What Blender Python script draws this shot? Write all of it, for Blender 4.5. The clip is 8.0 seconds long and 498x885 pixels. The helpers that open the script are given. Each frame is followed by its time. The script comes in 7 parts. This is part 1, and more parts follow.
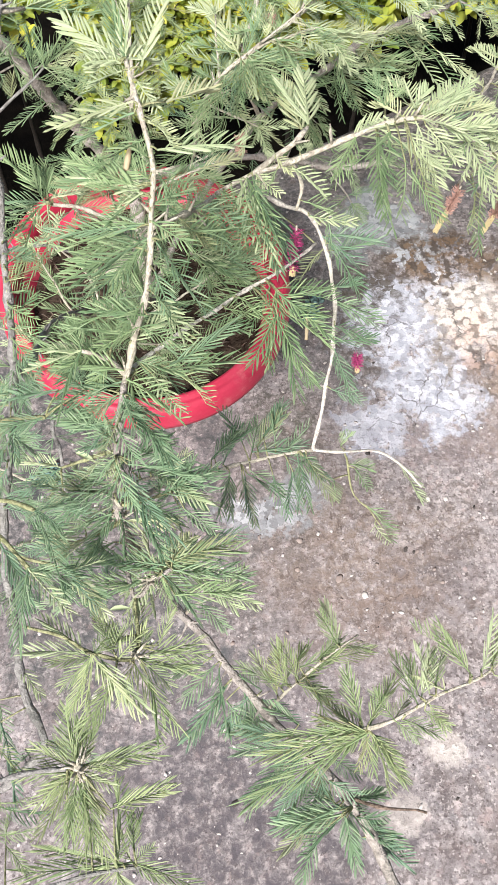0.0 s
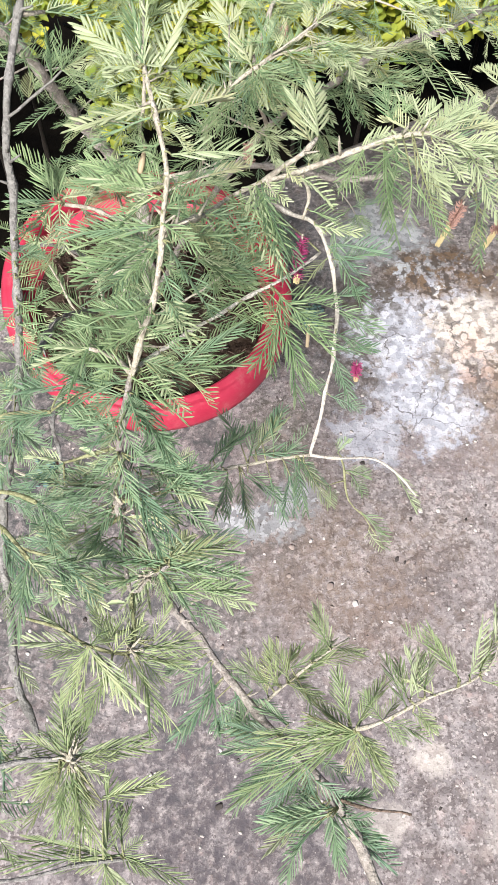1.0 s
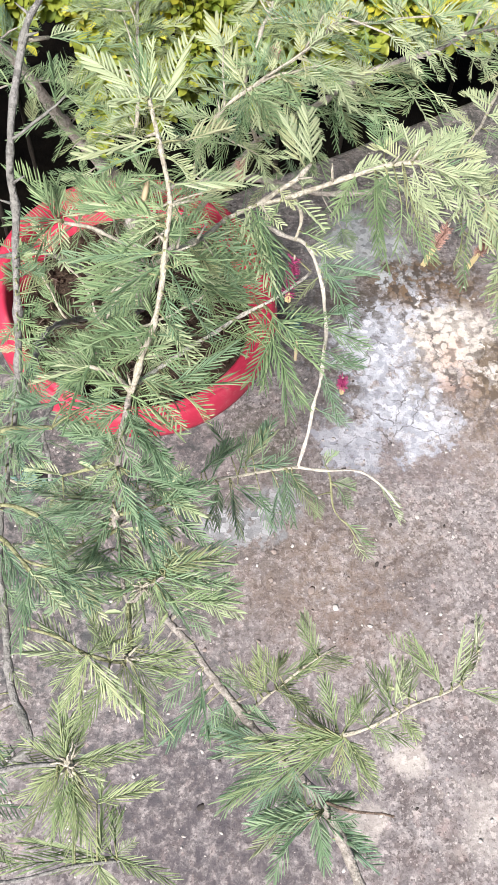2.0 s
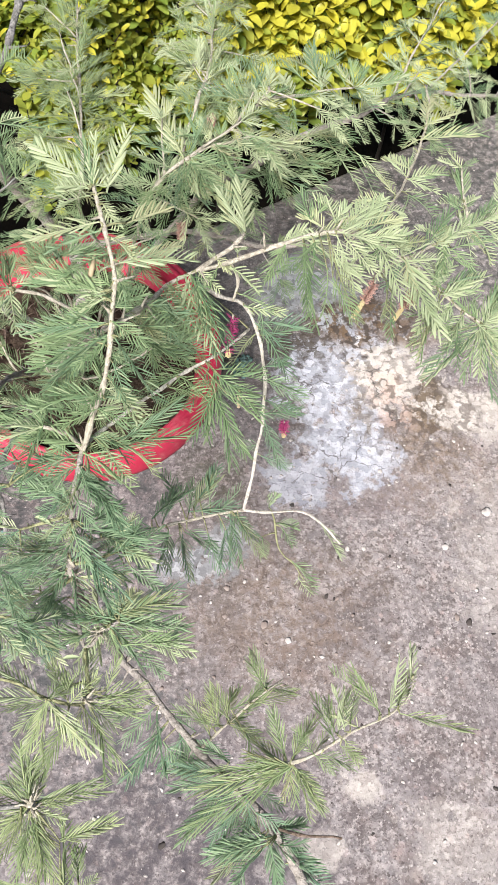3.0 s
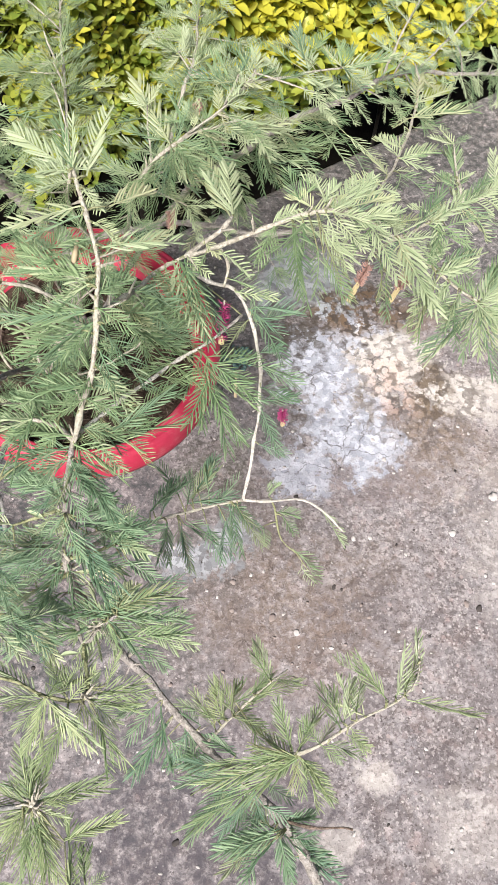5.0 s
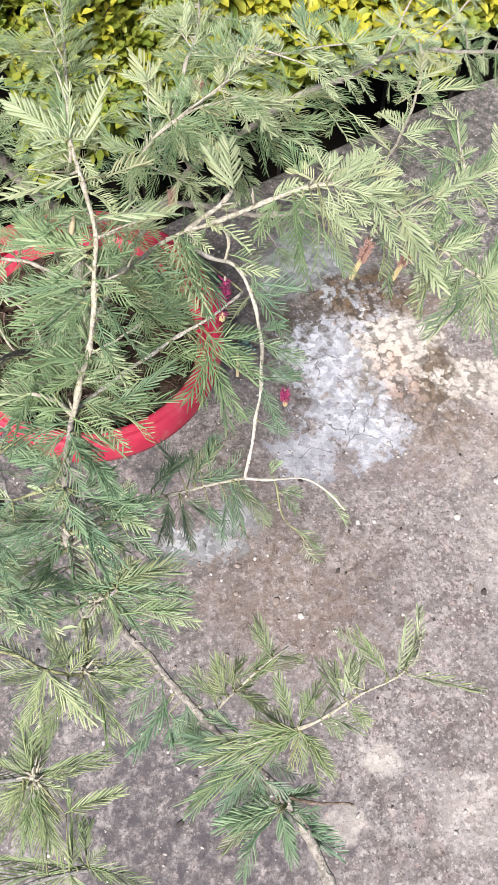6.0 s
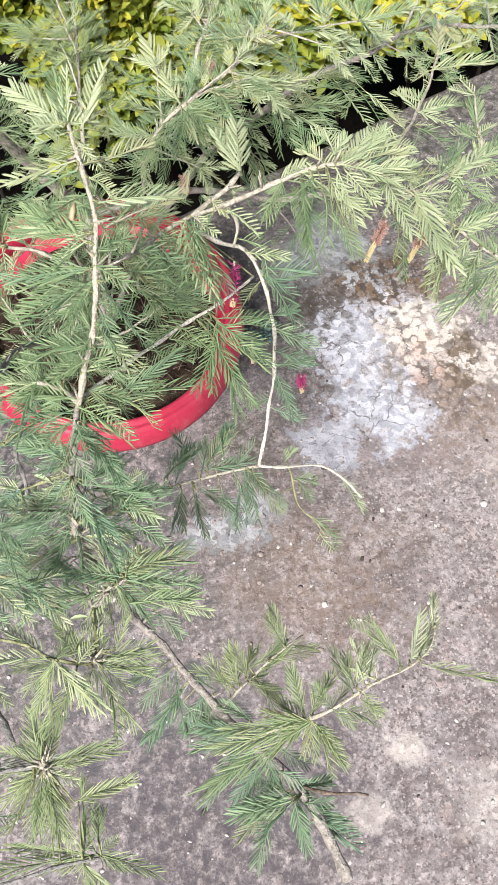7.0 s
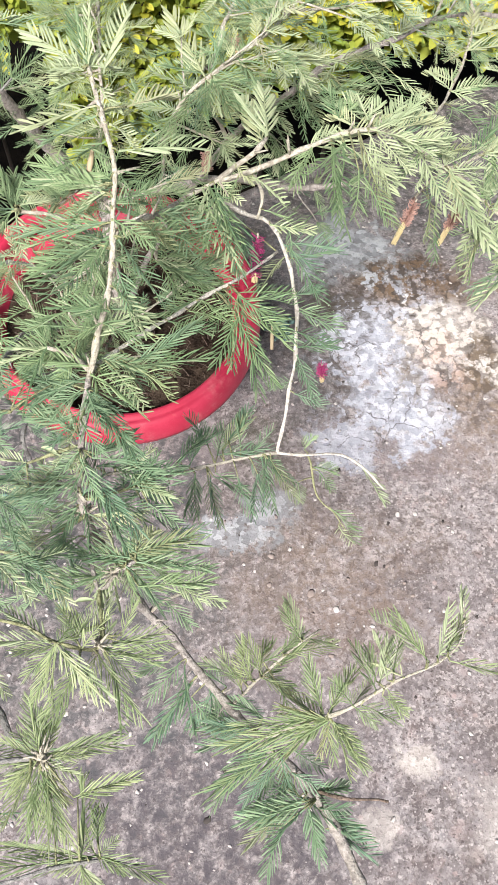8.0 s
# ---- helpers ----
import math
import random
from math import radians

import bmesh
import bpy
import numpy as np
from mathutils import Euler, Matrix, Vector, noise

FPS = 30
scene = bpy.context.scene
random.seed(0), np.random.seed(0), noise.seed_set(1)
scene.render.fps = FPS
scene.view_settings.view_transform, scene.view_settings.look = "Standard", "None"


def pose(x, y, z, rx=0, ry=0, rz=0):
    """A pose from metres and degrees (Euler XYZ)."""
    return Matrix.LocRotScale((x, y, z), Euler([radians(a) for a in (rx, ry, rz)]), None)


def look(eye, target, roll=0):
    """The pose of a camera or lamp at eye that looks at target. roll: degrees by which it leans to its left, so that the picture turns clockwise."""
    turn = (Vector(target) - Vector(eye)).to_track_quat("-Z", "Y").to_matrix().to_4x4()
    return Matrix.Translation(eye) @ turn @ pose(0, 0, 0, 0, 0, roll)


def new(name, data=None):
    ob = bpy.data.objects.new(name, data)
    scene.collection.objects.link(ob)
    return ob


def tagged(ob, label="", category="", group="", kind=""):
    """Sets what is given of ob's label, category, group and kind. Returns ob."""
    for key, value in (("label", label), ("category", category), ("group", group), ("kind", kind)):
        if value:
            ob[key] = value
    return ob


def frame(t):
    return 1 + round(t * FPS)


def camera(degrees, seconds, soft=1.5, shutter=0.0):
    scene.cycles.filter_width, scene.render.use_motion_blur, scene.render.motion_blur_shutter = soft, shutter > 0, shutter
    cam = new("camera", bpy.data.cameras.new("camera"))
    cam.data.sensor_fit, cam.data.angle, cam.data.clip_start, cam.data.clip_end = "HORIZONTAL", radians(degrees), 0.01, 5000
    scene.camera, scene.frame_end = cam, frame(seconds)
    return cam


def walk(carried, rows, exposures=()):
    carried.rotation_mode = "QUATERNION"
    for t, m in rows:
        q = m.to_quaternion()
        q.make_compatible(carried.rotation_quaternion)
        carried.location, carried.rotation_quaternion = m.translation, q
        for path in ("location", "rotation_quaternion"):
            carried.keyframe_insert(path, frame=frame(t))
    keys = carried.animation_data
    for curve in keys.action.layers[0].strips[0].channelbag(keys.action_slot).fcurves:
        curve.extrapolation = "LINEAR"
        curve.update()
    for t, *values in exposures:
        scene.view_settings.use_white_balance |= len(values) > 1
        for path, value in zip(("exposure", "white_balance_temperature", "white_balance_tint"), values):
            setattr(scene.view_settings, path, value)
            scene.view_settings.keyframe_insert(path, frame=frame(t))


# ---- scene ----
cam = camera(35.4, 8.0, soft=1.5)
PATH = [
    (0, (0.045, 0.123, 1.07), (0.025, 1.007, -0.724), -3.7),
    (0.5, (0.044, 0.12, 1.073), (0.035, 1.014, -0.717), -2.0),
    (1, (0.041, 0.116, 1.076), (0.038, 1.018, -0.709), -0.7),
    (1.2, (0.043, 0.116, 1.08), (0.038, 1.018, -0.705), -0.1),
    (2.3, (0.028, 0.118, 1.115), (0.11, 1.016, -0.67), 4.7),
    (2.5, (0.032, 0.116, 1.13), (0.132, 1.026, -0.648), 5.5),
    (3, (0.035, 0.11, 1.135), (0.212, 1.077, -0.607), 7.5),
    (3.5, (0.044, 0.109, 1.128), (0.23, 1.095, -0.602), 6.3),
    (4, (0.048, 0.109, 1.126), (0.216, 1.08, -0.615), 5.0),
    (4.5, (0.047, 0.109, 1.125), (0.209, 1.076, -0.618), 4.9),
    (4.7, (0.043, 0.11, 1.124), (0.205, 1.075, -0.621), 4.8),
    (6, (0.047, 0.101, 1.116), (0.188, 1.041, -0.644), 3.8),
    (6.5, (0.052, 0.102, 1.11), (0.16, 1.028, -0.66), 2.0),
    (7, (0.062, 0.102, 1.109), (0.12, 1.024, -0.665), -1.2),
    (7.5, (0.067, 0.1, 1.105), (0.148, 1.024, -0.667), -1.4),
    (8, (0.054, 0.097, 1.072), (0.093, 1.051, -0.686), -0.8),
]
walk(cam, [(t, look(eye, target, roll)) for t, eye, target, roll in PATH], [(0.0, 0.96), (1.0, 0.93), (2.5, 0.88), (3.5, 0.80), (4.5, 0.81), (6.0, 0.82), (7.0, 0.86), (7.5, 0.83), (8.0, 0.92)])

# ---- world and sun ----
SUN_EL, SUN_AZ = radians(48), radians(197)
world = bpy.data.worlds.new("sky")
scene.world = world
world.use_nodes = True
wn = world.node_tree.nodes
sky = wn.new("ShaderNodeTexSky")
sky.sky_type, sky.sun_disc, sky.sun_elevation, sky.sun_rotation = "NISHITA", False, SUN_EL, SUN_AZ
sky.air_density, sky.dust_density = 1.0, 3.5
wn["Background"].inputs["Strength"].default_value = 0.05
world.node_tree.links.new(sky.outputs[0], wn["Background"].inputs["Color"])
sun = new("sun", bpy.data.lights.new("sun", "SUN"))
sun.data.energy, sun.data.angle, sun.data.color = 4.3, radians(12), (1.0, 0.985, 0.965)
sun.matrix_world = look((math.sin(SUN_AZ) * 5, math.cos(SUN_AZ) * 5, 5 * math.tan(SUN_EL)), (0, 0, 0))


# ---- materials ----
class Graph:
    """A node material that is written as expressions."""

    def __init__(self, name):
        self.mat = bpy.data.materials.new(name)
        self.mat.use_nodes = True
        self.tree = self.mat.node_tree
        self.bsdf = self.tree.nodes["Principled BSDF"]
        self.place = self.add("ShaderNodeTexCoord").outputs["Object"]

    def add(self, kind, **values):
        node = self.tree.nodes.new(kind)
        if "operation" in values:
            node.operation = values["operation"]
        if "use_clamp" in values:
            node.use_clamp = values["use_clamp"]
        if "data_type" in values:
            node.data_type = values["data_type"]
        if "blend_type" in values:
            node.blend_type = values["blend_type"]
        if "feature" in values:
            node.feature = values["feature"]
        if "interpolation_type" in values:
            node.interpolation_type = values["interpolation_type"]
        if "vector_type" in values:
            node.vector_type = values["vector_type"]
        return node

    def put(self, socket, value):
        if isinstance(value, bpy.types.NodeSocket):
            self.tree.links.new(value, socket)
        elif isinstance(value, tuple) and len(value) == 3 and socket.type == "RGBA":
            socket.default_value = (*value, 1)
        else:
            socket.default_value = value

    def math(self, op, a, b=0.0, clamp=False):
        node = self.add("ShaderNodeMath", operation=op, use_clamp=clamp)
        self.put(node.inputs[0], a), self.put(node.inputs[1], b)
        return node.outputs[0]

    def mix(self, f, a, b, blend="MIX"):
        node = self.add("ShaderNodeMix", data_type="RGBA", blend_type=blend)
        self.put(node.inputs["Factor"], f), self.put(node.inputs["A"], a), self.put(node.inputs["B"], b)
        return node.outputs["Result"]

    def noise(self, scale, detail=4.0, rough=0.55, where=None, warp=0.0):
        node = self.add("ShaderNodeTexNoise")
        self.put(node.inputs["Vector"], where or self.place)
        self.put(node.inputs["Scale"], scale), self.put(node.inputs["Detail"], detail)
        self.put(node.inputs["Roughness"], rough), self.put(node.inputs["Distortion"], warp)
        return node.outputs["Fac"]

    def cells(self, scale, out="Color", where=None, feature="F1"):
        node = self.add("ShaderNodeTexVoronoi", feature=feature)
        self.put(node.inputs["Vector"], where or self.place), self.put(node.inputs["Scale"], scale)
        return node.outputs[out]

    def ramp(self, f, low, high):
        node = self.add("ShaderNodeMapRange", interpolation_type="SMOOTHSTEP")
        self.put(node.inputs["Value"], f)
        self.put(node.inputs["From Min"], low), self.put(node.inputs["From Max"], high)
        return node.outputs["Result"]

    def blob(self, x, y, rx, ry, wobble, soft=0.6):
        """1 inside an uneven patch round (x, y), 0 outside."""
        node = self.add("ShaderNodeMapping", vector_type="TEXTURE")
        self.put(node.inputs["Vector"], self.place)
        node.inputs["Location"].default_value, node.inputs["Scale"].default_value = (x, y, 0), (rx, ry, 1)
        length = self.add("ShaderNodeVectorMath", operation="LENGTH")
        self.put(length.inputs[0], node.outputs[0])
        d = self.math("ADD", length.outputs["Value"], wobble)
        return self.ramp(d, 1.0 + soft / 2, 1.0 - soft / 2)

    def done(self, colour, rough=0.8, bump=None, depth=0.002, translucent=0.0, shine=0.35):
        self.bsdf.inputs["Specular IOR Level"].default_value = shine
        self.put(self.bsdf.inputs["Base Color"], colour), self.put(self.bsdf.inputs["Roughness"], rough)
        if bump is not None:
            node = self.add("ShaderNodeBump")
            self.put(node.inputs["Height"], bump)
            node.inputs["Distance"].default_value = depth
            self.put(self.bsdf.inputs["Normal"], node.outputs[0])
        if translucent:
            thin, both = self.add("ShaderNodeBsdfTranslucent"), self.add("ShaderNodeMixShader")
            self.put(thin.inputs["Color"], colour), self.put(both.inputs[0], translucent)
            self.put(both.inputs[1], self.bsdf.outputs[0]), self.put(both.inputs[2], thin.outputs[0])
            self.put(self.tree.nodes["Material Output"].inputs["Surface"], both.outputs[0])
        return self.mat


def concrete():
    g = Graph("weathered_concrete")
    cloud, mid, hue = g.noise(3.6, 4, 0.6), g.noise(15, 6, 0.68), g.noise(27, 5, 0.66)
    fine, dirt, grit = g.noise(58, 7, 0.76, warp=0.4), g.noise(120, 5, 0.7), g.noise(330, 3, 0.6)

    def bent(scale, far):
        """Places moved about by a noise, so that cells lose their straight sides."""
        node = g.add("ShaderNodeTexNoise")
        g.put(node.inputs["Vector"], g.place), g.put(node.inputs["Scale"], scale), g.put(node.inputs["Detail"], 4.0)
        shift = g.add("ShaderNodeVectorMath", operation="SCALE")
        g.put(shift.inputs[0], node.outputs["Color"])
        shift.inputs["Scale"].default_value = far
        moved = g.add("ShaderNodeVectorMath", operation="ADD")
        g.put(moved.inputs[0], g.place), g.put(moved.inputs[1], shift.outputs[0])
        return moved.outputs[0]

    wavy, rugged = bent(70.0, 0.022), bent(180.0, 0.009)

    def tones(scale, where):
        node = g.add("ShaderNodeSeparateColor")
        g.put(node.inputs[0], g.cells(scale, where=where))
        return node.outputs[0], node.outputs[1]

    flag, flag2 = tones(44, wavy)
    grain, grain2 = tones(104, rugged)
    sand = tones(230, rugged)[0]

    def specks(scale, share, size):
        """Small uneven grains in some of the cells."""
        node = g.add("ShaderNodeSeparateColor")
        g.put(node.inputs[0], g.cells(scale))
        near = g.ramp(g.math("ADD", g.cells(scale, "Distance"), g.math("MULTIPLY", g.math("SUBTRACT", grit, 0.5), 0.5)), size, size - 0.14)
        return g.math("MULTIPLY", near, g.ramp(node.outputs[0], 1 - share, 1.02 - share))

    def part_of(f, low, high, share):
        return g.math("MULTIPLY", g.ramp(f, low, high), share)

    base = g.mix(g.ramp(mid, 0.36, 0.64), (0.155, 0.132, 0.130), (0.318, 0.285, 0.284))
    base = g.mix(part_of(cloud, 0.42, 0.62, 0.4), base, (0.245, 0.225, 0.235))
    base = g.mix(part_of(hue, 0.52, 0.68, 0.5), base, (0.31, 0.24, 0.225))
    base = g.mix(part_of(hue, 0.46, 0.32, 0.45), base, (0.185, 0.178, 0.184))
    base = g.mix(part_of(fine, 0.48, 0.36, 0.55), base, (0.105, 0.083, 0.081))
    base = g.mix(part_of(fine, 0.53, 0.66, 0.55), base, (0.42, 0.372, 0.362))
    base = g.mix(part_of(flag, 0.62, 1.0, 0.16), base, (0.46, 0.40, 0.39))
    base = g.mix(part_of(flag, 0.40, 0.0, 0.20), base, (0.12, 0.098, 0.095))
    base = g.mix(part_of(grain, 0.66, 1.0, 0.32), base, (0.48, 0.42, 0.405))
    base = g.mix(part_of(grain, 0.40, 0.0, 0.40), base, (0.085, 0.066, 0.063))
    base = g.mix(part_of(grain2, 0.88, 0.97, 0.30), base, (0.40, 0.30, 0.28))
    base = g.mix(part_of(sand, 0.70, 1.0, 0.5), base, (0.52, 0.46, 0.44))
    base = g.mix(part_of(sand, 0.30, 0.0, 0.45), base, (0.10, 0.078, 0.074))
    base = g.mix(part_of(dirt, 0.47, 0.38, 0.52), base, (0.115, 0.093, 0.090))
    base = g.mix(part_of(g.noise(150, 4, 0.72, warp=0.8), 0.55, 0.64, 0.40), base, (0.45, 0.40, 0.39))
    speck = g.ramp(g.noise(215, 2, 0.5), 0.40, 0.33)
    base = g.mix(g.math("MULTIPLY", speck, 0.65), base, (0.08, 0.062, 0.06))
    base = g.mix(part_of(g.noise(8.5, 5, 0.66, warp=0.5), 0.50, 0.37, 0.45), base, (0.150, 0.128, 0.132))
    for scale, share, size, f, c in ((150, 0.14, 0.36, 0.7, (0.50, 0.445, 0.43)), (118, 0.10, 0.32, 0.75, (0.07, 0.056, 0.053)), (265, 0.16, 0.38, 0.55, (0.52, 0.47, 0.455)),
                                     (235, 0.15, 0.36, 0.65, (0.075, 0.06, 0.058)), (85, 0.06, 0.34, 0.5, (0.42, 0.32, 0.30))):
        base = g.mix(g.math("MULTIPLY", specks(scale, share, size), f), base, c)
    hollow = g.math("MULTIPLY", g.ramp(g.noise(21, 5, 0.7, warp=0.6), 0.41, 0.30), g.ramp(grain, 0.9, 0.3))
    base = g.mix(g.math("MULTIPLY", hollow, 0.6), base, (0.13, 0.105, 0.10))
    wob = g.math("ADD", g.math("MULTIPLY", g.math("SUBTRACT", g.noise(13, 6, 0.7), 0.5), 2.6), g.math("MULTIPLY", g.math("SUBTRACT", fine, 0.5), 1.3))
    edge = g.math("ADD", wob, g.math("ADD", g.math("MULTIPLY", g.math("SUBTRACT", flag, 0.5), 0.55), g.math("MULTIPLY", g.math("SUBTRACT", grain, 0.5), 0.45)))
    col = base
    # damp, dirt, darker patches and painted shade first, then lime bloom over it, then rust, dirt and dark spots in the
    # lime
    # the near-black patches paint in shade beside the pot and below the shrub
    for x, y, rx, ry, f, c in ((0.13, 0.45, 0.18, 0.12, 0.65, (0.178, 0.138, 0.115)), (0.11, 0.465, 0.13, 0.08, 0.30, (0.205, 0.148, 0.112)), (0.20, 0.38, 0.09, 0.06, 0.45, (0.20, 0.145, 0.12)),
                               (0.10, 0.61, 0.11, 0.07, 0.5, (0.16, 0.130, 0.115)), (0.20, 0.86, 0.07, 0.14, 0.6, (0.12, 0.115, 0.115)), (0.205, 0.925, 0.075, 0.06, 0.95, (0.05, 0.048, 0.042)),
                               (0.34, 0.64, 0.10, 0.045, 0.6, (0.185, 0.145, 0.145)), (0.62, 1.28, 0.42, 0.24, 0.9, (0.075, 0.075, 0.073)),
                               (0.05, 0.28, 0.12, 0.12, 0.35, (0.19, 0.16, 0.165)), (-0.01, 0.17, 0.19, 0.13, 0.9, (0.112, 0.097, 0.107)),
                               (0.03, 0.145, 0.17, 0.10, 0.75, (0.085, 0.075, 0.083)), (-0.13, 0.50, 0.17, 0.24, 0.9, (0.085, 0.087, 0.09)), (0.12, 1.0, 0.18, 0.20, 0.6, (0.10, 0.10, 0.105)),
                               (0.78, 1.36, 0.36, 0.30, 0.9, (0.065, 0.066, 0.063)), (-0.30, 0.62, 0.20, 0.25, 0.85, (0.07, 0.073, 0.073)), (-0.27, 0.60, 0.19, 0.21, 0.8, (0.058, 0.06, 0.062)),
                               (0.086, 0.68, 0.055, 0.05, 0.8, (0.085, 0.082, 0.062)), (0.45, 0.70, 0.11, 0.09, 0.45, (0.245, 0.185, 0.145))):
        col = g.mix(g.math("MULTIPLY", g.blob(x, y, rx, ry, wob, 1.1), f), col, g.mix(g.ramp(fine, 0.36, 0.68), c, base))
    wet = g.blob(0.15, 0.455, 0.20, 0.14, wob, 1.1)
    col = g.mix(g.math("MULTIPLY", wet, part_of(g.noise(62, 6, 0.72, warp=0.7), 0.47, 0.38, 0.6)), col, (0.085, 0.063, 0.052))
    col = g.mix(g.math("MULTIPLY", wet, part_of(g.noise(90, 5, 0.72, warp=0.7), 0.55, 0.66, 0.45)), col, (0.37, 0.305, 0.27))
    veil = g.math("MULTIPLY", g.ramp(g.math("ADD", g.noise(40, 6, 0.72), g.math("MULTIPLY", grain, 0.12)), 0.36, 0.50), g.math("SUBTRACT", 1.0, g.math("MULTIPLY", speck, 0.4)))
    cool = g.mix(grain, (0.345, 0.35, 0.40), (0.60, 0.60, 0.655))
    warm = g.mix(grain, (0.45, 0.395, 0.36), (0.66, 0.60, 0.55))
    dull = g.mix(grain, (0.185, 0.19, 0.20), (0.48, 0.49, 0.51))
    for x, y, rx, ry, f, c in ((0.265, 1.06, 0.09, 0.075, 0.85, dull), (0.32, 1.02, 0.05, 0.05, 0.7, dull), (0.290, 0.860, 0.085, 0.085, 1.0, cool),
                               (0.320, 0.745, 0.075, 0.075, 1.0, cool), (0.365, 0.705, 0.045, 0.035, 0.8, cool), (0.225, 0.665, 0.055, 0.045, 0.85, cool), (0.37, 0.915, 0.085, 0.045, 0.95, cool),
                               (0.415, 0.870, 0.070, 0.070, 1.0, warm), (0.515, 0.790, 0.065, 0.045, 0.9, warm), (0.585, 0.76, 0.06, 0.05, 0.6, warm),
                               (0.045, 0.530, 0.060, 0.026, 0.8, dull), (0.10, 0.567, 0.035, 0.026, 0.7, dull), (0.264, 0.203, 0.026, 0.020, 0.6, warm),
                               (0.205, 0.130, 0.032, 0.020, 0.45, warm), (0.56, 0.52, 0.09, 0.12, 0.3, warm), (0.40, 0.13, 0.07, 0.05, 0.3, warm)):
        col = g.mix(g.math("MULTIPLY", g.math("MULTIPLY", g.blob(x, y, rx, ry, edge, 0.55), veil), f), col, c)
    rough = g.ramp(g.math("ADD", g.noise(64, 5, 0.7), g.math("MULTIPLY", g.math("SUBTRACT", flag2, 0.5), 0.22)), 0.42, 0.55)
    for x, y, rx, ry, f, c in ((0.410, 0.835, 0.042, 0.042, 0.7, (0.62, 0.46, 0.39)), (0.41, 0.775, 0.036, 0.026, 0.5, (0.46, 0.31, 0.25)), (0.365, 0.985, 0.10, 0.05, 0.95, (0.16, 0.105, 0.065)),
                               (0.250, 0.945, 0.06, 0.04, 0.85, (0.09, 0.075, 0.06)), (0.470, 0.800, 0.030, 0.065, 0.9, (0.15, 0.11, 0.075)), (0.345, 0.785, 0.020, 0.050, 0.6, (0.21, 0.165, 0.12)),
                               (0.455, 0.725, 0.07, 0.05, 0.45, (0.26, 0.19, 0.14)), (0.47, 0.96, 0.07, 0.035, 0.6, (0.18, 0.125, 0.085))):
        col = g.mix(g.math("MULTIPLY", g.math("MULTIPLY", g.blob(x, y, rx, ry, wob, 0.9), rough), f), col, c)
    jitter = g.math("MULTIPLY", g.math("SUBTRACT", g.noise(140, 3, 0.6), 0.5), 0.55)
    joints = g.ramp(g.math("ADD", g.cells(74, "Distance", where=wavy), jitter), 0.46, 0.70)
    for x, y, rx, ry, f in ((0.355, 0.975, 0.13, 0.06, 0.9), (0.46, 0.79, 0.11, 0.09, 0.62), (0.42, 0.87, 0.075, 0.065, 0.25), (0.21, 0.86, 0.06, 0.10, 0.6), (0.30, 0.82, 0.13, 0.14, 0.22)):
        col = g.mix(g.math("MULTIPLY", g.math("MULTIPLY", g.blob(x, y, rx, ry, wob, 1.0), joints), f), col, (0.075, 0.058, 0.048))
    split = g.math("MULTIPLY", g.ramp(g.cells(17, "Distance", where=wavy, feature="DISTANCE_TO_EDGE"), 0.022, 0.008), g.ramp(g.noise(11, 3), 0.47, 0.56))
    col = g.mix(g.math("MULTIPLY", g.math("MULTIPLY", g.blob(0.31, 0.81, 0.13, 0.16, wob, 0.8), split), 0.8), col, (0.10, 0.088, 0.085))
    height = g.math("ADD", g.math("MULTIPLY", fine, 0.7), g.math("ADD", g.math("MULTIPLY", dirt, 0.3), g.math("MULTIPLY", grain, 0.22)))
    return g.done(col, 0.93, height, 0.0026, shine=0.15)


def feathery(name, dark, light, odd, share, glow):
    """Leaf green that differs from leaf to leaf and, less, from leaflet to leaflet."""
    g = Graph(name)
    r = g.add("ShaderNodeObjectInfo").outputs["Random"]
    one = g.add("ShaderNodeNewGeometry").outputs["Random Per Island"]
    col = g.mix(g.math("ADD", g.math("MULTIPLY", r, 0.75), g.math("MULTIPLY", one, 0.25)), dark, light)
    col = g.mix(g.math("MULTIPLY", g.ramp(g.math("FRACT", g.math("MULTIPLY", r, 17.3)), 1 - share, 1.1 - share), 0.6), col, odd)
    col = g.mix(g.math("MULTIPLY", g.ramp(g.math("FRACT", g.math("MULTIPLY", r, 29.1)), 0.94, 0.97), 0.35), col, (0.36, 0.25, 0.13))
    col = g.mix(g.math("MULTIPLY", g.ramp(one, 0.55, 1.0), 0.35), col, glow)
    col = g.mix(g.math("MULTIPLY", g.noise(90, 2), 0.25), col, glow)
    return g.done(col, 0.5, translucent=0.2, shine=0.2)


def bark(name, dark, light):
    g = Graph(name)
    n = g.noise(240, 5, 0.7)
    col = g.mix(g.ramp(n, 0.30, 0.66), dark, light)
    col = g.mix(g.math("MULTIPLY", g.ramp(g.noise(35, 3), 0.45, 0.6), 0.35), col, tuple(0.5 * (a + b) * f for a, b, f in zip(dark, light, (0.92, 0.97, 0.85))))
    col = g.mix(g.math("MULTIPLY", g.ramp(g.noise(600, 3), 0.55, 0.7), 0.4), col, tuple(min(1, 1.5 * c) for c in light))
    col = g.mix(g.math("MULTIPLY", g.ramp(g.noise(260, 4, 0.7), 0.42, 0.34), 0.35), col, tuple(0.5 * c for c in dark))
    col = g.mix(g.math("MULTIPLY", g.ramp(g.noise(110, 4, 0.65), 0.56, 0.64), 0.55), col, tuple(0.62 * c for c in dark))
    return g.done(col, 0.85, g.math("ADD", n, g.noise(500, 3)), 0.002)


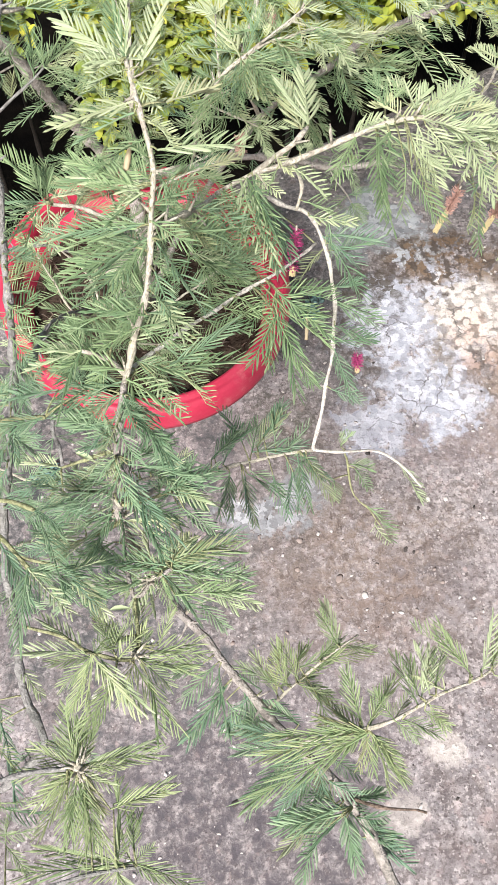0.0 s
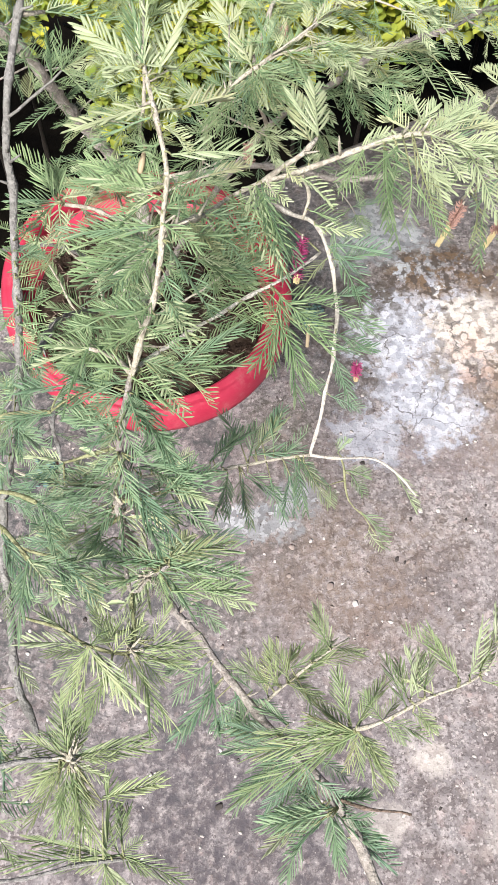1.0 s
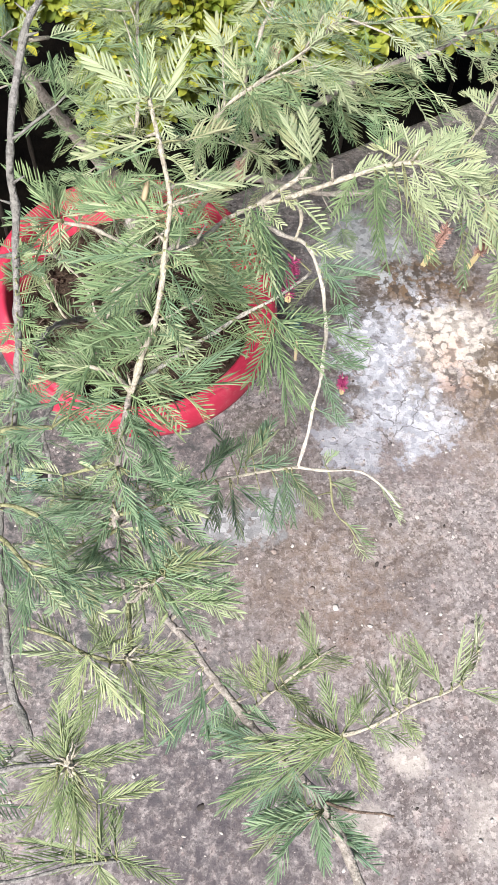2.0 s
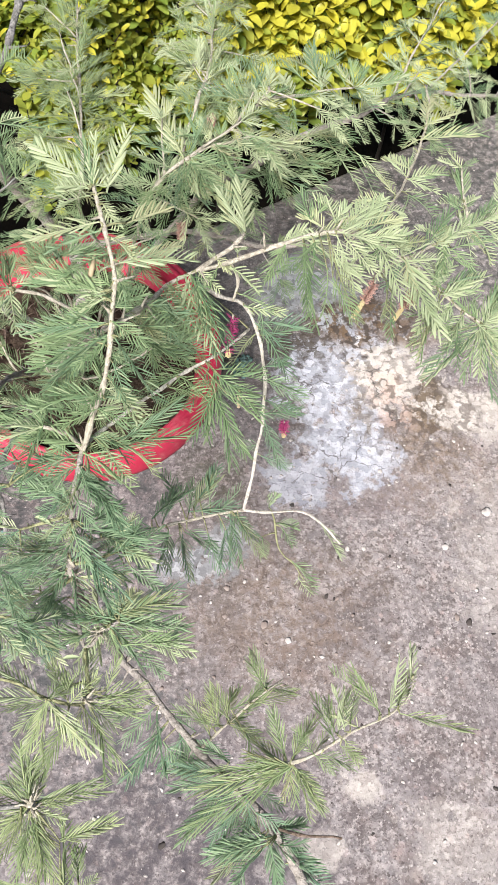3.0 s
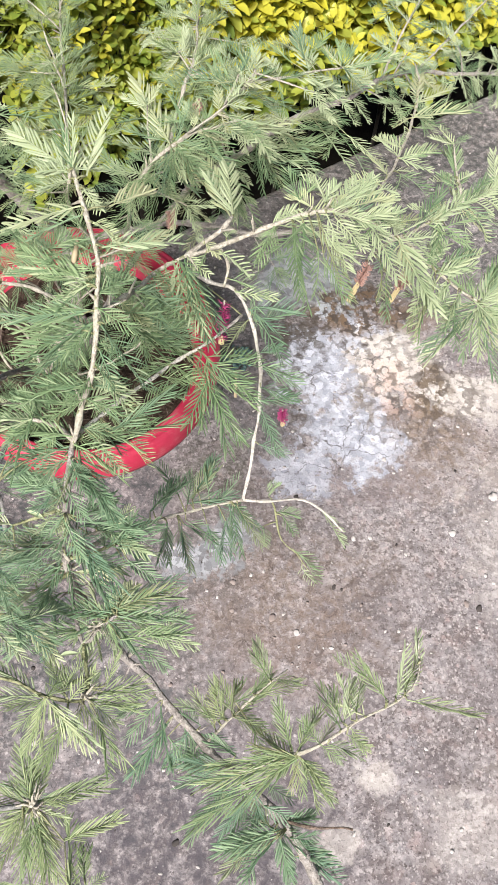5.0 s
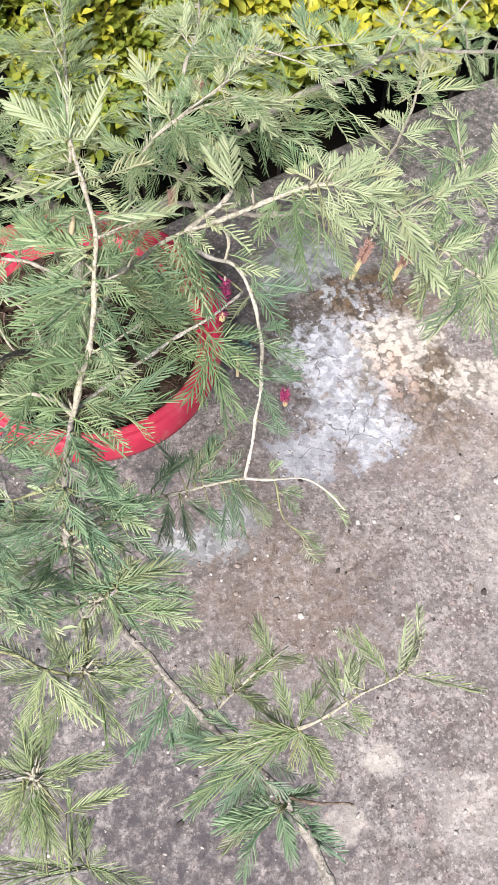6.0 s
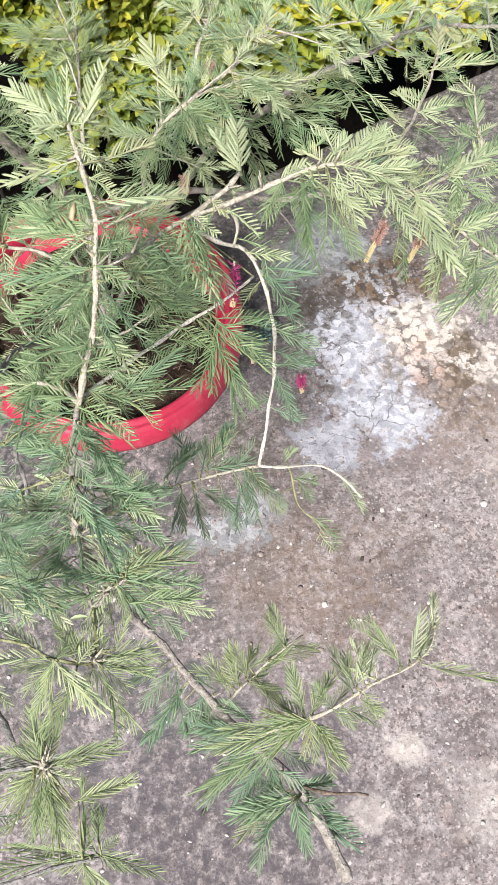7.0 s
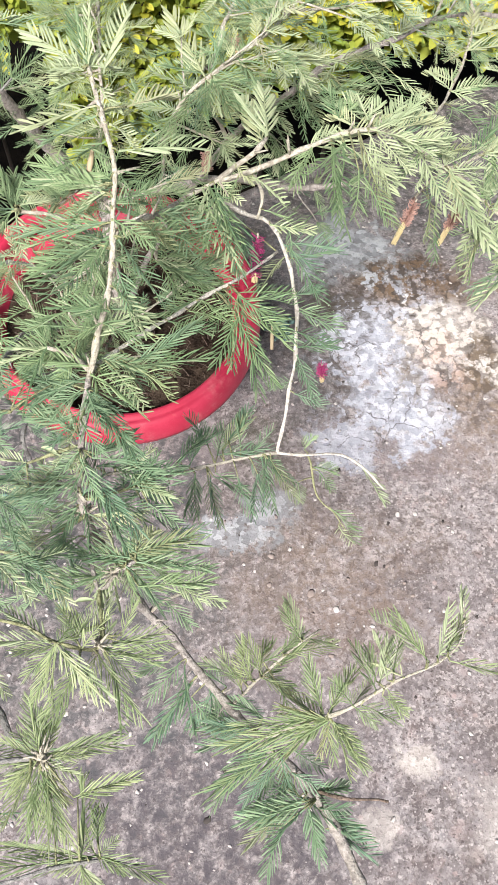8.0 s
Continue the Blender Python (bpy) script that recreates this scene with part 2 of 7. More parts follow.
def hedge_leaf(name, a, b, c, island=False):
    g = Graph(name)
    r = g.add("ShaderNodeNewGeometry").outputs["Random Per Island"] if island else g.add("ShaderNodeObjectInfo").outputs["Random"]
    col = g.mix(r, a, b)
    col = g.mix(g.math("MULTIPLY", g.noise(60, 3), 0.4), col, c)
    return g.done(col, 0.42, g.noise(160, 2), 0.001, translucent=0.42, shine=0.5)


def red_plastic():
    g = Graph("red_plastic")
    n = g.noise(9, 5, 0.6)
    col = g.mix(g.ramp(n, 0.35, 0.75), (0.42, 0.022, 0.056), (0.50, 0.045, 0.088))
    dust = g.math("MULTIPLY", g.ramp(g.noise(38, 6, 0.7), 0.5, 0.75), 0.22)
    return g.done(g.mix(dust, col, (0.60, 0.36, 0.32)), g.math("ADD", 0.38, g.math("MULTIPLY", n, 0.25)), g.noise(240, 2), 0.0004)


def earth(name, dark, light, scale):
    g = Graph(name)
    n = g.noise(scale, 7, 0.75)
    return g.done(g.mix(g.ramp(n, 0.35, 0.7), dark, light), 0.95, n, 0.012, shine=0.05)


def plain(name, a, b, scale=200, rough=0.6):
    g = Graph(name)
    return g.done(g.mix(g.noise(scale, 4), a, b), rough, g.noise(scale * 2, 3), 0.0006)


CONCRETE = concrete()
LEAF = feathery("feathery_leaf", (0.076, 0.155, 0.072), (0.262, 0.362, 0.172), (0.125, 0.225, 0.145), 0.22, (0.44, 0.48, 0.295))
YOUNG = feathery("young_feathery_leaf", (0.26, 0.335, 0.18), (0.43, 0.475, 0.285), (0.44, 0.44, 0.235), 0.15, (0.56, 0.59, 0.41))
# bluish copy of the leaf green, standing in for shade on lower branches
SHADED_LEAF = feathery("bluish_feathery_leaf", (0.066, 0.143, 0.076), (0.240, 0.345, 0.190), (0.115, 0.22, 0.155), 0.3, (0.40, 0.46, 0.31))
SALLOW = feathery("yellowing_feathery_leaf", (0.115, 0.19, 0.08), (0.345, 0.40, 0.20), (0.17, 0.25, 0.12), 0.30, (0.46, 0.475, 0.27))
BARK, TWIG = bark("grey_bark", (0.21, 0.178, 0.162), (0.45, 0.40, 0.365)), bark("pale_twig_bark", (0.33, 0.285, 0.228), (0.56, 0.51, 0.425))
WOOD = bark("old_grey_bark", (0.145, 0.134, 0.128), (0.32, 0.303, 0.29))
BLEACHED = bark("bleached_twig", (0.40, 0.355, 0.31), (0.70, 0.645, 0.58))
STALK = bark("green_stalk_bark", (0.17, 0.17, 0.08), (0.36, 0.36, 0.20))
DEAD = bark("dead_twig", (0.10, 0.07, 0.055), (0.26, 0.19, 0.15))
# almost black: the shade inside the hedge is put into the bark colour
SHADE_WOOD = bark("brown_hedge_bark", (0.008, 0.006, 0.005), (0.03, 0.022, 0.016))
GOLD = hedge_leaf("golden_leaf", (0.66, 0.57, 0.04), (0.76, 0.70, 0.12), (0.50, 0.53, 0.07))
GOLD_MANY = hedge_leaf("golden_leaf_many", (0.56, 0.51, 0.05), (0.74, 0.68, 0.11), (0.44, 0.48, 0.07), True)
OLD_MANY = hedge_leaf("green_leaf_many", (0.19, 0.28, 0.05), (0.52, 0.52, 0.08), (0.32, 0.40, 0.08), True)
RED = red_plastic()
SOIL = earth("potting_soil", (0.026, 0.018, 0.014), (0.115, 0.082, 0.06), 60)
# near-black stands in for the deep shade below the hedge
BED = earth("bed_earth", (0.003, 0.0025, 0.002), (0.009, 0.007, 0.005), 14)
PINK = plain("magenta_filament", (0.36, 0.03, 0.14), (0.54, 0.09, 0.24))
DULL = plain("faded_pink_filament", (0.36, 0.19, 0.15), (0.50, 0.31, 0.26))
YELLOW = plain("yellow_spike", (0.46, 0.37, 0.19), (0.56, 0.47, 0.27))
WEED = plain("weed_leaf", (0.07, 0.14, 0.125), (0.17, 0.26, 0.24), 90)
POD = plain("tan_bud", (0.32, 0.25, 0.15), (0.46, 0.37, 0.25))
PEBBLE = plain("pale_chip", (0.34, 0.30, 0.28), (0.60, 0.55, 0.52), 30, 0.85)
BROWNCHIP = plain("brown_pebble", (0.17, 0.125, 0.105), (0.36, 0.30, 0.275), 60, 0.85)
DARKCHIP = plain("dark_chip", (0.03, 0.025, 0.022), (0.09, 0.075, 0.07), 60, 0.9)


# ---- building helpers ----
def part(name, bm, material, parent=None, label="", smooth=True):
    data = bpy.data.meshes.new(name)
    bm.to_mesh(data)
    bm.free()
    data.materials.append(material)
    if smooth:
        data.polygons.foreach_set("use_smooth", [True] * len(data.polygons))
    ob = new(name, data)
    ob.parent = parent
    return tagged(ob, label)


def spline(points, step=0.006):
    """Points along a smooth curve through the given ones."""
    p = [Vector(q) for q in points]
    p = [2 * p[0] - p[1]] + p + [2 * p[-1] - p[-2]]
    out = []
    for i in range(1, len(p) - 2):
        a, b, c, d = p[i - 1:i + 3]
        n = max(2, int((c - b).length / step))
        for k in range(n):
            t = k / n
            out.append(0.5 * (2 * b + (c - a) * t + (2 * a - 5 * b + 4 * c - d) * t * t + (3 * b - a - 3 * c + d) * t ** 3))
    out.append(p[-2])
    return out


def tube(bm, path, r0, r1, sides=7, rough=0.16, seed=0.0):
    """A tapered, slightly knotty stem along path, closed at its ends."""
    rings, side = [], None
    for i, q in enumerate(path):
        along = (path[min(i + 1, len(path) - 1)] - path[max(i - 1, 0)]).normalized()
        side = along.orthogonal().normalized() if side is None else (side - along * side.dot(along)).normalized()
        other = along.cross(side)
        f = i / (len(path) - 1)
        r = r0 + (r1 - r0) * f
        r *= 1 + rough * noise.noise((q * 90) + Vector((seed, 0, 0))) + ((0.22 + 0.3 * abs(noise.noise(q * 300))) if rough and i % 5 == 3 else 0)
        rings.append([bm.verts.new(q + (side * math.cos(a) + other * math.sin(a)) * r) for a in (2 * math.pi * k / sides for k in range(sides))])
    for u, v in zip(rings, rings[1:]):
        for k in range(sides):
            bm.faces.new((u[k], u[(k + 1) % sides], v[(k + 1) % sides], v[k]))
    bm.faces.new(rings[0][::-1]), bm.faces.new(rings[-1])


def lathe(bm, profile, sides=72):
    rings = [[bm.verts.new((r * math.cos(a), r * math.sin(a), z)) for a in (2 * math.pi * k / sides for k in range(sides))] for r, z in profile]
    for u, v in zip(rings, rings[1:]):
        for k in range(sides):
            bm.faces.new((u[k], u[(k + 1) % sides], v[(k + 1) % sides], v[k]))
    return rings


def feather(seed, length, pairs, leaflet, spread, curl, lift, broad=0.00046):
    """Mesh of one pinnate leaf: a thin rachis along x, with narrow leaflets in two rows."""
    rnd = random.Random(seed)
    verts, faces = [], []

    def spine(f):
        return Vector((length * f * (1 - 0.10 * abs(curl) * f), 0.16 * curl * length * f * f * rnd_side, -abs(curl) * 0.30 * length * f * f))

    rnd_side = rnd.choice((-1, 1))
    n = 8
    for i in range(n + 1):
        q, r = spine(i / n), 0.00055 * (1.15 - 0.6 * i / n)
        verts += [q + Vector((0, r, 0)), q + Vector((0, 0, r)), q + Vector((0, -r, 0))]
        if i:
            b = 3 * i
            faces += [(b - 3 + k, b - 3 + (k + 1) % 3, b + (k + 1) % 3, b + k) for k in range(3)]
    for i in range(pairs):
        f = 0.10 + 0.90 * i / (pairs - 1)
        size = 0.88 * leaflet * (0.62 + 0.75 * math.sin(math.pi * (0.18 + 0.68 * f)) * 0.55) * (1 - 0.25 * f)
        for s in (-1, 1):
            q = spine(min(1, f + rnd.uniform(-0.012, 0.012)))
            a = radians(spread * (1 - 0.35 * f) + rnd.uniform(-6, 6))
            tilt = lift + rnd.uniform(-0.15, 0.15)
            way = Vector((math.cos(a), s * math.sin(a), tilt)).normalized()
            across = way.cross(Vector((0, 0, 1))).normalized()
            across = (across + way.cross(across) * rnd.uniform(-0.9, 0.9)).normalized()
            z = size * rnd.uniform(0.88, 1.08)
            bend = Vector((0.20 * size * rnd.uniform(0.3, 1.6), 0, -0.10 * size))
            b = len(verts)
            ridge = across.cross(way) * broad * 0.4
            verts.append(q)
            for k, wide in ((0.14, 0.8), (0.48, 1.0), (0.84, 0.9)):
                p = q + way * z * k + bend * k * k
                verts += [p + across * broad * wide, p + ridge * wide, p - across * broad * wide]
            verts.append(q + way * z + bend)
            faces += [(b, b + 2, b + 1), (b, b + 3, b + 2), (b + 7, b + 8, b + 10), (b + 8, b + 9, b + 10)]
            faces += [(b + k, b + k + 1, b + k + 4, b + k + 3) for k in (1, 2, 4, 5)]
    data = bpy.data.meshes.new("leaf")
    data.from_pydata(verts, [], faces)
    return data


def feathers(material, seed, kinds):
    made = []
    for i, k in enumerate(kinds):
        data = feather(seed + i, *k)
        data.materials.append(material)
        made.append((k[0], data))
    return made


KINDS = [(0.030, 9, 0.0150, 40, 0.3, 0.35), (0.038, 11, 0.0162, 36, 0.6, 0.45), (0.044, 11, 0.0170, 32, 0.2, 0.3), (0.050, 13, 0.0175, 31, 0.8, 0.5),
         (0.036, 10, 0.0162, 42, 1.0, 0.55), (0.056, 14, 0.0180, 30, 0.5, 0.4), (0.026, 8, 0.0135, 42, 0.4, 0.3), (0.046, 12, 0.0165, 29, 1.1, 0.6),
         (0.034, 10, 0.0158, 34, 0.9, 0.7), (0.042, 11, 0.0170, 38, 0.4, 0.2)]
OLD_LEAVES, SALLOW_LEAVES, COOL_LEAVES = feathers(LEAF, 10, KINDS), feathers(SALLOW, 70, KINDS), feathers(SHADED_LEAF, 90, KINDS)
YOUNG_LEAVES = feathers(YOUNG, 40, [(0.034, 9, 0.0138, 42, 0.5, 0.3, 0.00062), (0.028, 8, 0.0122, 44, 0.8, 0.4, 0.00058), (0.042, 11, 0.0150, 41, 0.3, 0.25, 0.00066), (0.024, 8, 0.0100, 42, 1.1, 0.5, 0.00058), (0.038, 11, 0.0140, 38, 0.9, 0.5, 0.00058)])


# ---- ground ----
EDGE_X, EDGE_Y, EDGE_TURN = 0.384, 1.377, math.atan(0.53)
ALONG = Vector((math.cos(EDGE_TURN), math.sin(EDGE_TURN), 0))
BACK = Vector((-ALONG.y, ALONG.x, 0))
EDGE = Vector((EDGE_X, EDGE_Y, 0))


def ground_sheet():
    # sunk far below the slab, so that the slab's edge keeps it dark
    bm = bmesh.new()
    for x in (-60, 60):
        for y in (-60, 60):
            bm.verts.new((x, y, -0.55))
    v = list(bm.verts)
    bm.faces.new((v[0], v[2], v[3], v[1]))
    return tagged(part("ground", bm, BED, smooth=False), "bare earth of the hedge bed beyond the slab, near-black with painted shade", "ground", kind="structure")


def slab():
    """A thick concrete slab with a worn, slightly wavy edge."""
    bm = bmesh.new()
    n, outline = 60, []
    for i in range(n + 1):
        s = -5 + 10 * i / n
        if abs(s) < 2.5 or i % 6 == 0:
            outline.append((s, 0.006 * noise.noise(Vector((s * 5, 0, 0))) + 0.003 * noise.noise(Vector((s * 30, 2, 0)))))
    rows = [(-6.0, 0.0), (-0.02, 0.0), (-0.008, -0.001), (-0.002, -0.005), (0.0, -0.014), (0.004, -0.16), (0.004, -0.56)]
    grid = [[bm.verts.new(EDGE + ALONG * s + BACK * (d + (w if d > -1 else 0)) + Vector((0, 0, z))) for s, w in outline] for d, z in rows]
    for u, v in zip(grid, grid[1:]):
        for k in range(len(u) - 1):
            bm.faces.new((u[k], u[k + 1], v[k + 1], v[k]))
    bmesh.ops.recalc_face_normals(bm, faces=bm.faces)
    return tagged(part("pavement", bm, CONCRETE), "weathered grey concrete slab with white lime stains, brown damp patches and painted shade", "pavement", kind="structure")


ground_sheet()
slab()

# ---- the pot ----
POT = Vector((-0.093, 0.772, 0))


def sag(bm):
    """The soft pot leans: its rim is higher at the back, its base flat on the slab."""
    for v in bm.verts:
        v.co.xy *= 0.961
        v.co.z += (0.100 * v.co.y - 0.094 * v.co.x) * v.co.z / 0.235


def plant_pot():
    pot = new("plant_pot")
    pot.location = POT
    tagged(pot, "large round red plastic flower pot standing on weathered concrete", "flower pot")
    bm = bmesh.new()
    rings = lathe(bm, [(0.078, 0.0), (0.084, 0.003), (0.088, 0.03), (0.165, 0.20), (0.174, 0.226), (0.169, 0.226), (0.160, 0.20), (0.080, 0.01)])
    bm.faces.new(rings[0][::-1]), bm.faces.new(rings[-1])
    sag(bm)
    part("body", bm, RED, pot)
    bm = bmesh.new()
    rings = lathe(bm, [(0.1705, 0.222), (0.172, 0.240), (0.1735, 0.2495), (0.176, 0.2535), (0.180, 0.2545), (0.1835, 0.252), (0.185, 0.250), (0.188, 0.2515), (0.192, 0.2505),
                       (0.1965, 0.245), (0.1995, 0.236), (0.201, 0.222), (0.2005, 0.214), (0.198, 0.2125), (0.196, 0.216), (0.1945, 0.228), (0.188, 0.238), (0.1775, 0.240), (0.176, 0.222)], 96)
    for k in range(96):
        bm.faces.new((rings[-1][k], rings[-1][(k + 1) % 96], rings[0][(k + 1) % 96], rings[0][k]))
    for v in bm.verts:
        a = math.atan2(v.co.y, v.co.x)
        v.co.z += 0.0025 * math.sin(2 * a + 0.6)
        v.co.xy *= 1 + 0.006 * math.sin(3 * a)
    sag(bm)
    bmesh.ops.recalc_face_normals(bm, faces=bm.faces)
    part("rim", bm, RED, pot, "rolled red plastic rim with a shallow groove")
    return pot


def potting_soil():
    bm = bmesh.new()
    rings = lathe(bm, [(0.160 * f, 0.205) for f in (1, 0.92, 0.82, 0.7, 0.58, 0.45, 0.32, 0.2, 0.08)], 48)
    bm.faces.new(rings[-1])
    bmesh.ops.recalc_face_normals(bm, faces=bm.faces)
    for v in bm.verts:
        if v.co.xy.length < 0.155:
            v.co.z += 0.008 * noise.noise(v.co * 30) + 0.004 * noise.noise(v.co * 90)
    rnd = random.Random(5)
    for _ in range(340):
        a, r = rnd.uniform(0, 2 * math.pi), 0.155 * math.sqrt(rnd.random())
        s = rnd.uniform(0.0015, 0.005)
        bmesh.ops.create_icosphere(bm, subdivisions=1, radius=s, matrix=pose(r * math.cos(a), r * math.sin(a), 0.208, rnd.uniform(0, 360), rnd.uniform(0, 360), 0) @ Matrix.Diagonal((1, 0.8, 0.6, 1)))
    sag(bm)
    soil = part("potting_soil", bm, SOIL)
    soil.location = POT
    return tagged(soil, "dark crumbly potting soil filling the red pot", "soil", kind="stuff")


def leaf_litter():
    """Dry leaflets and bits of stalk fallen on the soil."""
    bm, rnd = bmesh.new(), random.Random(12)
    for _ in range(260):
        a, r = rnd.uniform(0, 2 * math.pi), 0.150 * math.sqrt(rnd.random())
        turn, long = rnd.uniform(0, 2 * math.pi), rnd.uniform(0.006, 0.022)
        q, way = Vector((r * math.cos(a), r * math.sin(a), 0.211)), Vector((math.cos(turn), math.sin(turn), 0.12))
        tube(bm, [q, q + way * long * 0.4 + UP * 0.002, q + way * long * 0.75 + UP * 0.001, q + way * long], 0.0008, 0.0004, 4, 0.0)
    sag(bm)
    litter = part("leaf_litter", bm, DEAD)
    litter.location = POT
    return tagged(litter, "dry brown leaflets and stalks fallen on the potting soil", "leaf litter", kind="stuff")


UP = Vector((0, 0, 1))
plant_pot()
potting_soil()
leaf_litter()

# ---- the shrub ----
shrub = new("feathery_shrub")
shrub.location = POT + Vector((0, 0, 0.20))
tagged(shrub, "sprawling woody shrub with fine feathery leaves growing from the red pot", "shrub")
DRY, COOL = set(), set()


def under(ob, parent):
    """Makes ob, placed in the world, a child of parent that stays where it is."""
    ob.parent = parent
    ob.matrix_parent_inverse = Matrix.Translation(-shrub.location) if parent is shrub else Matrix()
    return ob


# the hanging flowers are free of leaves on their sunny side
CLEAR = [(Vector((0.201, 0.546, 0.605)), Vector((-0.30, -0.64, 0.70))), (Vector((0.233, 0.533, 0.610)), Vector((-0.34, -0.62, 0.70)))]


def grown(branch):
    """The grown leaves of a branch: yellowing, tinted bluish for shade, or plain green."""
    return SALLOW_LEAVES if branch.name in DRY else COOL_LEAVES if branch.name in COOL else OLD_LEAVES


def leaf_on(branch, rnd, at, way, young, scale=1.0):
    size, data = rnd.choice(YOUNG_LEAVES if rnd.random() < young else grown(branch))
    face = (UP * 1.0 + Vector((rnd.uniform(-1, 1), rnd.uniform(-1, 1), rnd.uniform(-0.3, 0.3))) * 0.65)
    face = (face - way * face.dot(way)).normalized()
    turn = Matrix((way, face.cross(way), face)).transposed().to_4x4()
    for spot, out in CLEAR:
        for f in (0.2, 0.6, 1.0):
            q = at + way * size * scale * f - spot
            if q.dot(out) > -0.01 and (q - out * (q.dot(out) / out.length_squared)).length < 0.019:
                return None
    leaf = new("leaf", data)
    leaf.parent = branch
    leaf.matrix_basis = Matrix.Translation(at) @ turn @ Matrix.Scale(scale * rnd.uniform(0.62, 1.02), 4)
    return leaf


def cluster(branch, rnd, at, along, count, young, scale=1.0, forward=0.35):
    """A spur of leaves that fan out from one node."""
    turn = rnd.uniform(0, 2 * math.pi)
    side = along.orthogonal().normalized()
    other = along.cross(side)
    for i in range(count):
        a = turn + i * 2.4 + rnd.uniform(-0.4, 0.4)
        way = along * rnd.uniform(forward - 0.3, forward + 0.5) + side * math.cos(a) + other * math.sin(a)
        way.z = way.z * 0.5 + rnd.uniform(-0.45, 0.05)
        leaf_on(branch, rnd, at, way.normalized(), young, scale)


SEED = [100]


def limb(r0, r1, kind, leafy, points, dry=False, cool=False, wood=None):
    """One branch of the shrub, with its side twigs, and its leaves as its parts."""
    SEED[0] += 1
    rnd = random.Random(SEED[0])
    per_cm, low, high, start, end, twigs, young = leafy
    path = spline(points)
    bm = bmesh.new()
    for i, q in enumerate(path[1:-1], 1):
        q += Vector((noise.noise(q * 40), noise.noise(q * 40 + Vector((9, 0, 0))), noise.noise(q * 40 + Vector((0, 9, 0))))) * 0.0016
    tube(bm, path, r0 / 1000, r1 / 1000, 8 if kind != "twig" else 6, 0.3, seed=SEED[0])
    total = sum((b - a).length for a, b in zip(path, path[1:]))
    spots, tips = [], []

    def along(i):
        return (path[min(i + 1, len(path) - 1)] - path[max(i - 1, 0)]).normalized()

    def index(f):
        return min(len(path) - 1, max(0, int(f * (len(path) - 1))))

    for _ in range(twigs):
        i = index(rnd.uniform(start, end))
        t = along(i)
        a = rnd.uniform(0, 2 * math.pi)
        side = t.orthogonal().normalized()
        way = t * rnd.uniform(0.2, 0.9) + side * math.cos(a) + t.cross(side) * math.sin(a)
        way.z *= 0.5
        way.normalize()
        n, long = 5, rnd.uniform(0.025, 0.06)
        q, line = path[i].copy(), [path[i].copy()]
        for k in range(n):
            way = (way + Vector((rnd.uniform(-1, 1), rnd.uniform(-1, 1), rnd.uniform(-0.6, 0.5))) * 0.16).normalized()
            q = q + way * long / n
            line.append(q)
        tube(bm, line, 0.0011, 0.0006, 5, seed=SEED[0])
        spots += [(line[2], way, rnd.randint(1, 2)), (line[4], way, rnd.randint(2, 3))]
        tips.append((line[-1], way))
    if kind == "main" or kind == "trunk":
        for _ in range(int(total * 40)):
            i = index(rnd.random())
            side = along(i).orthogonal().normalized()
            a = rnd.uniform(0, 2 * math.pi)
            way = (side * math.cos(a) + along(i).cross(side) * math.sin(a) + along(i) * 0.3).normalized()
            tube(bm, [path[i], path[i] + way * 0.006, path[i] + way * rnd.uniform(0.010, 0.014)], 0.0012, 0.0004, 5, 0.0)
    branch = part("trunk" if kind == "trunk" else "branch", bm, DEAD if kind == "dead" else wood or (TWIG if max(r0, r1) < 3.2 else BARK))
    under(branch, shrub)
    if dry:
        DRY.add(branch.name)
    if cool:
        COOL.add(branch.name)
    count = int(per_cm * 100 * total * (end - start))
    for k in range(count):
        i = index(start + (end - start) * (k + rnd.random()) / max(1, count))
        spots.append((path[i], along(i), rnd.randint(low, high)))
    if end == 1 and high:
        tips.append((path[-1], along(len(path) - 1)))
    for at, way, many in spots:
        cluster(branch, rnd, at, way, many, young)
    for at, way in tips:
        cluster(branch, rnd, at, way, rnd.randint(3, 5), min(1, young + 0.25), 0.95, 0.9)
    return branch, path


def sprays(bearer, leaves):
    """Leaves from a base to a tip each, on short spurs that join the branch."""
    branch, path = bearer
    SEED[0] += 1
    rnd = random.Random(SEED[0])
    for bx, by, bz, tx, ty, tz, young in leaves:
        at, tip = Vector((bx, by, bz)), Vector((tx, ty, tz))
        way, long = (tip - at).normalized(), (tip - at).length
        joint = min(path, key=lambda q: (q - at).length)
        if (joint - at).length > 0.001:
            spur = bmesh.new()
            tube(spur, [joint, joint.lerp(at, 0.3) + UP * 0.0015, joint.lerp(at, 0.7) + UP * 0.001, at], 0.0007, 0.0004, 5, 0.0)
            part("spur", spur, STALK, branch)
        size, data = min(rnd.sample(YOUNG_LEAVES if young else grown(branch), 3), key=lambda k: abs(k[0] - long))
        face = UP + Vector((rnd.uniform(-1, 1), rnd.uniform(-1, 1), 0)) * 0.45
        face = (face - way * face.dot(way)).normalized()
        leaf = new("leaf", data)
        leaf.parent = branch
        wide = (0.45 * long / size + 0.55) * (0.8 if branch.name in DRY else 1.0)
        leaf.matrix_basis = Matrix.Translation(at) @ Matrix((way, face.cross(way), face)).transposed().to_4x4() @ Matrix.Diagonal((long / size, wide, wide, 1))


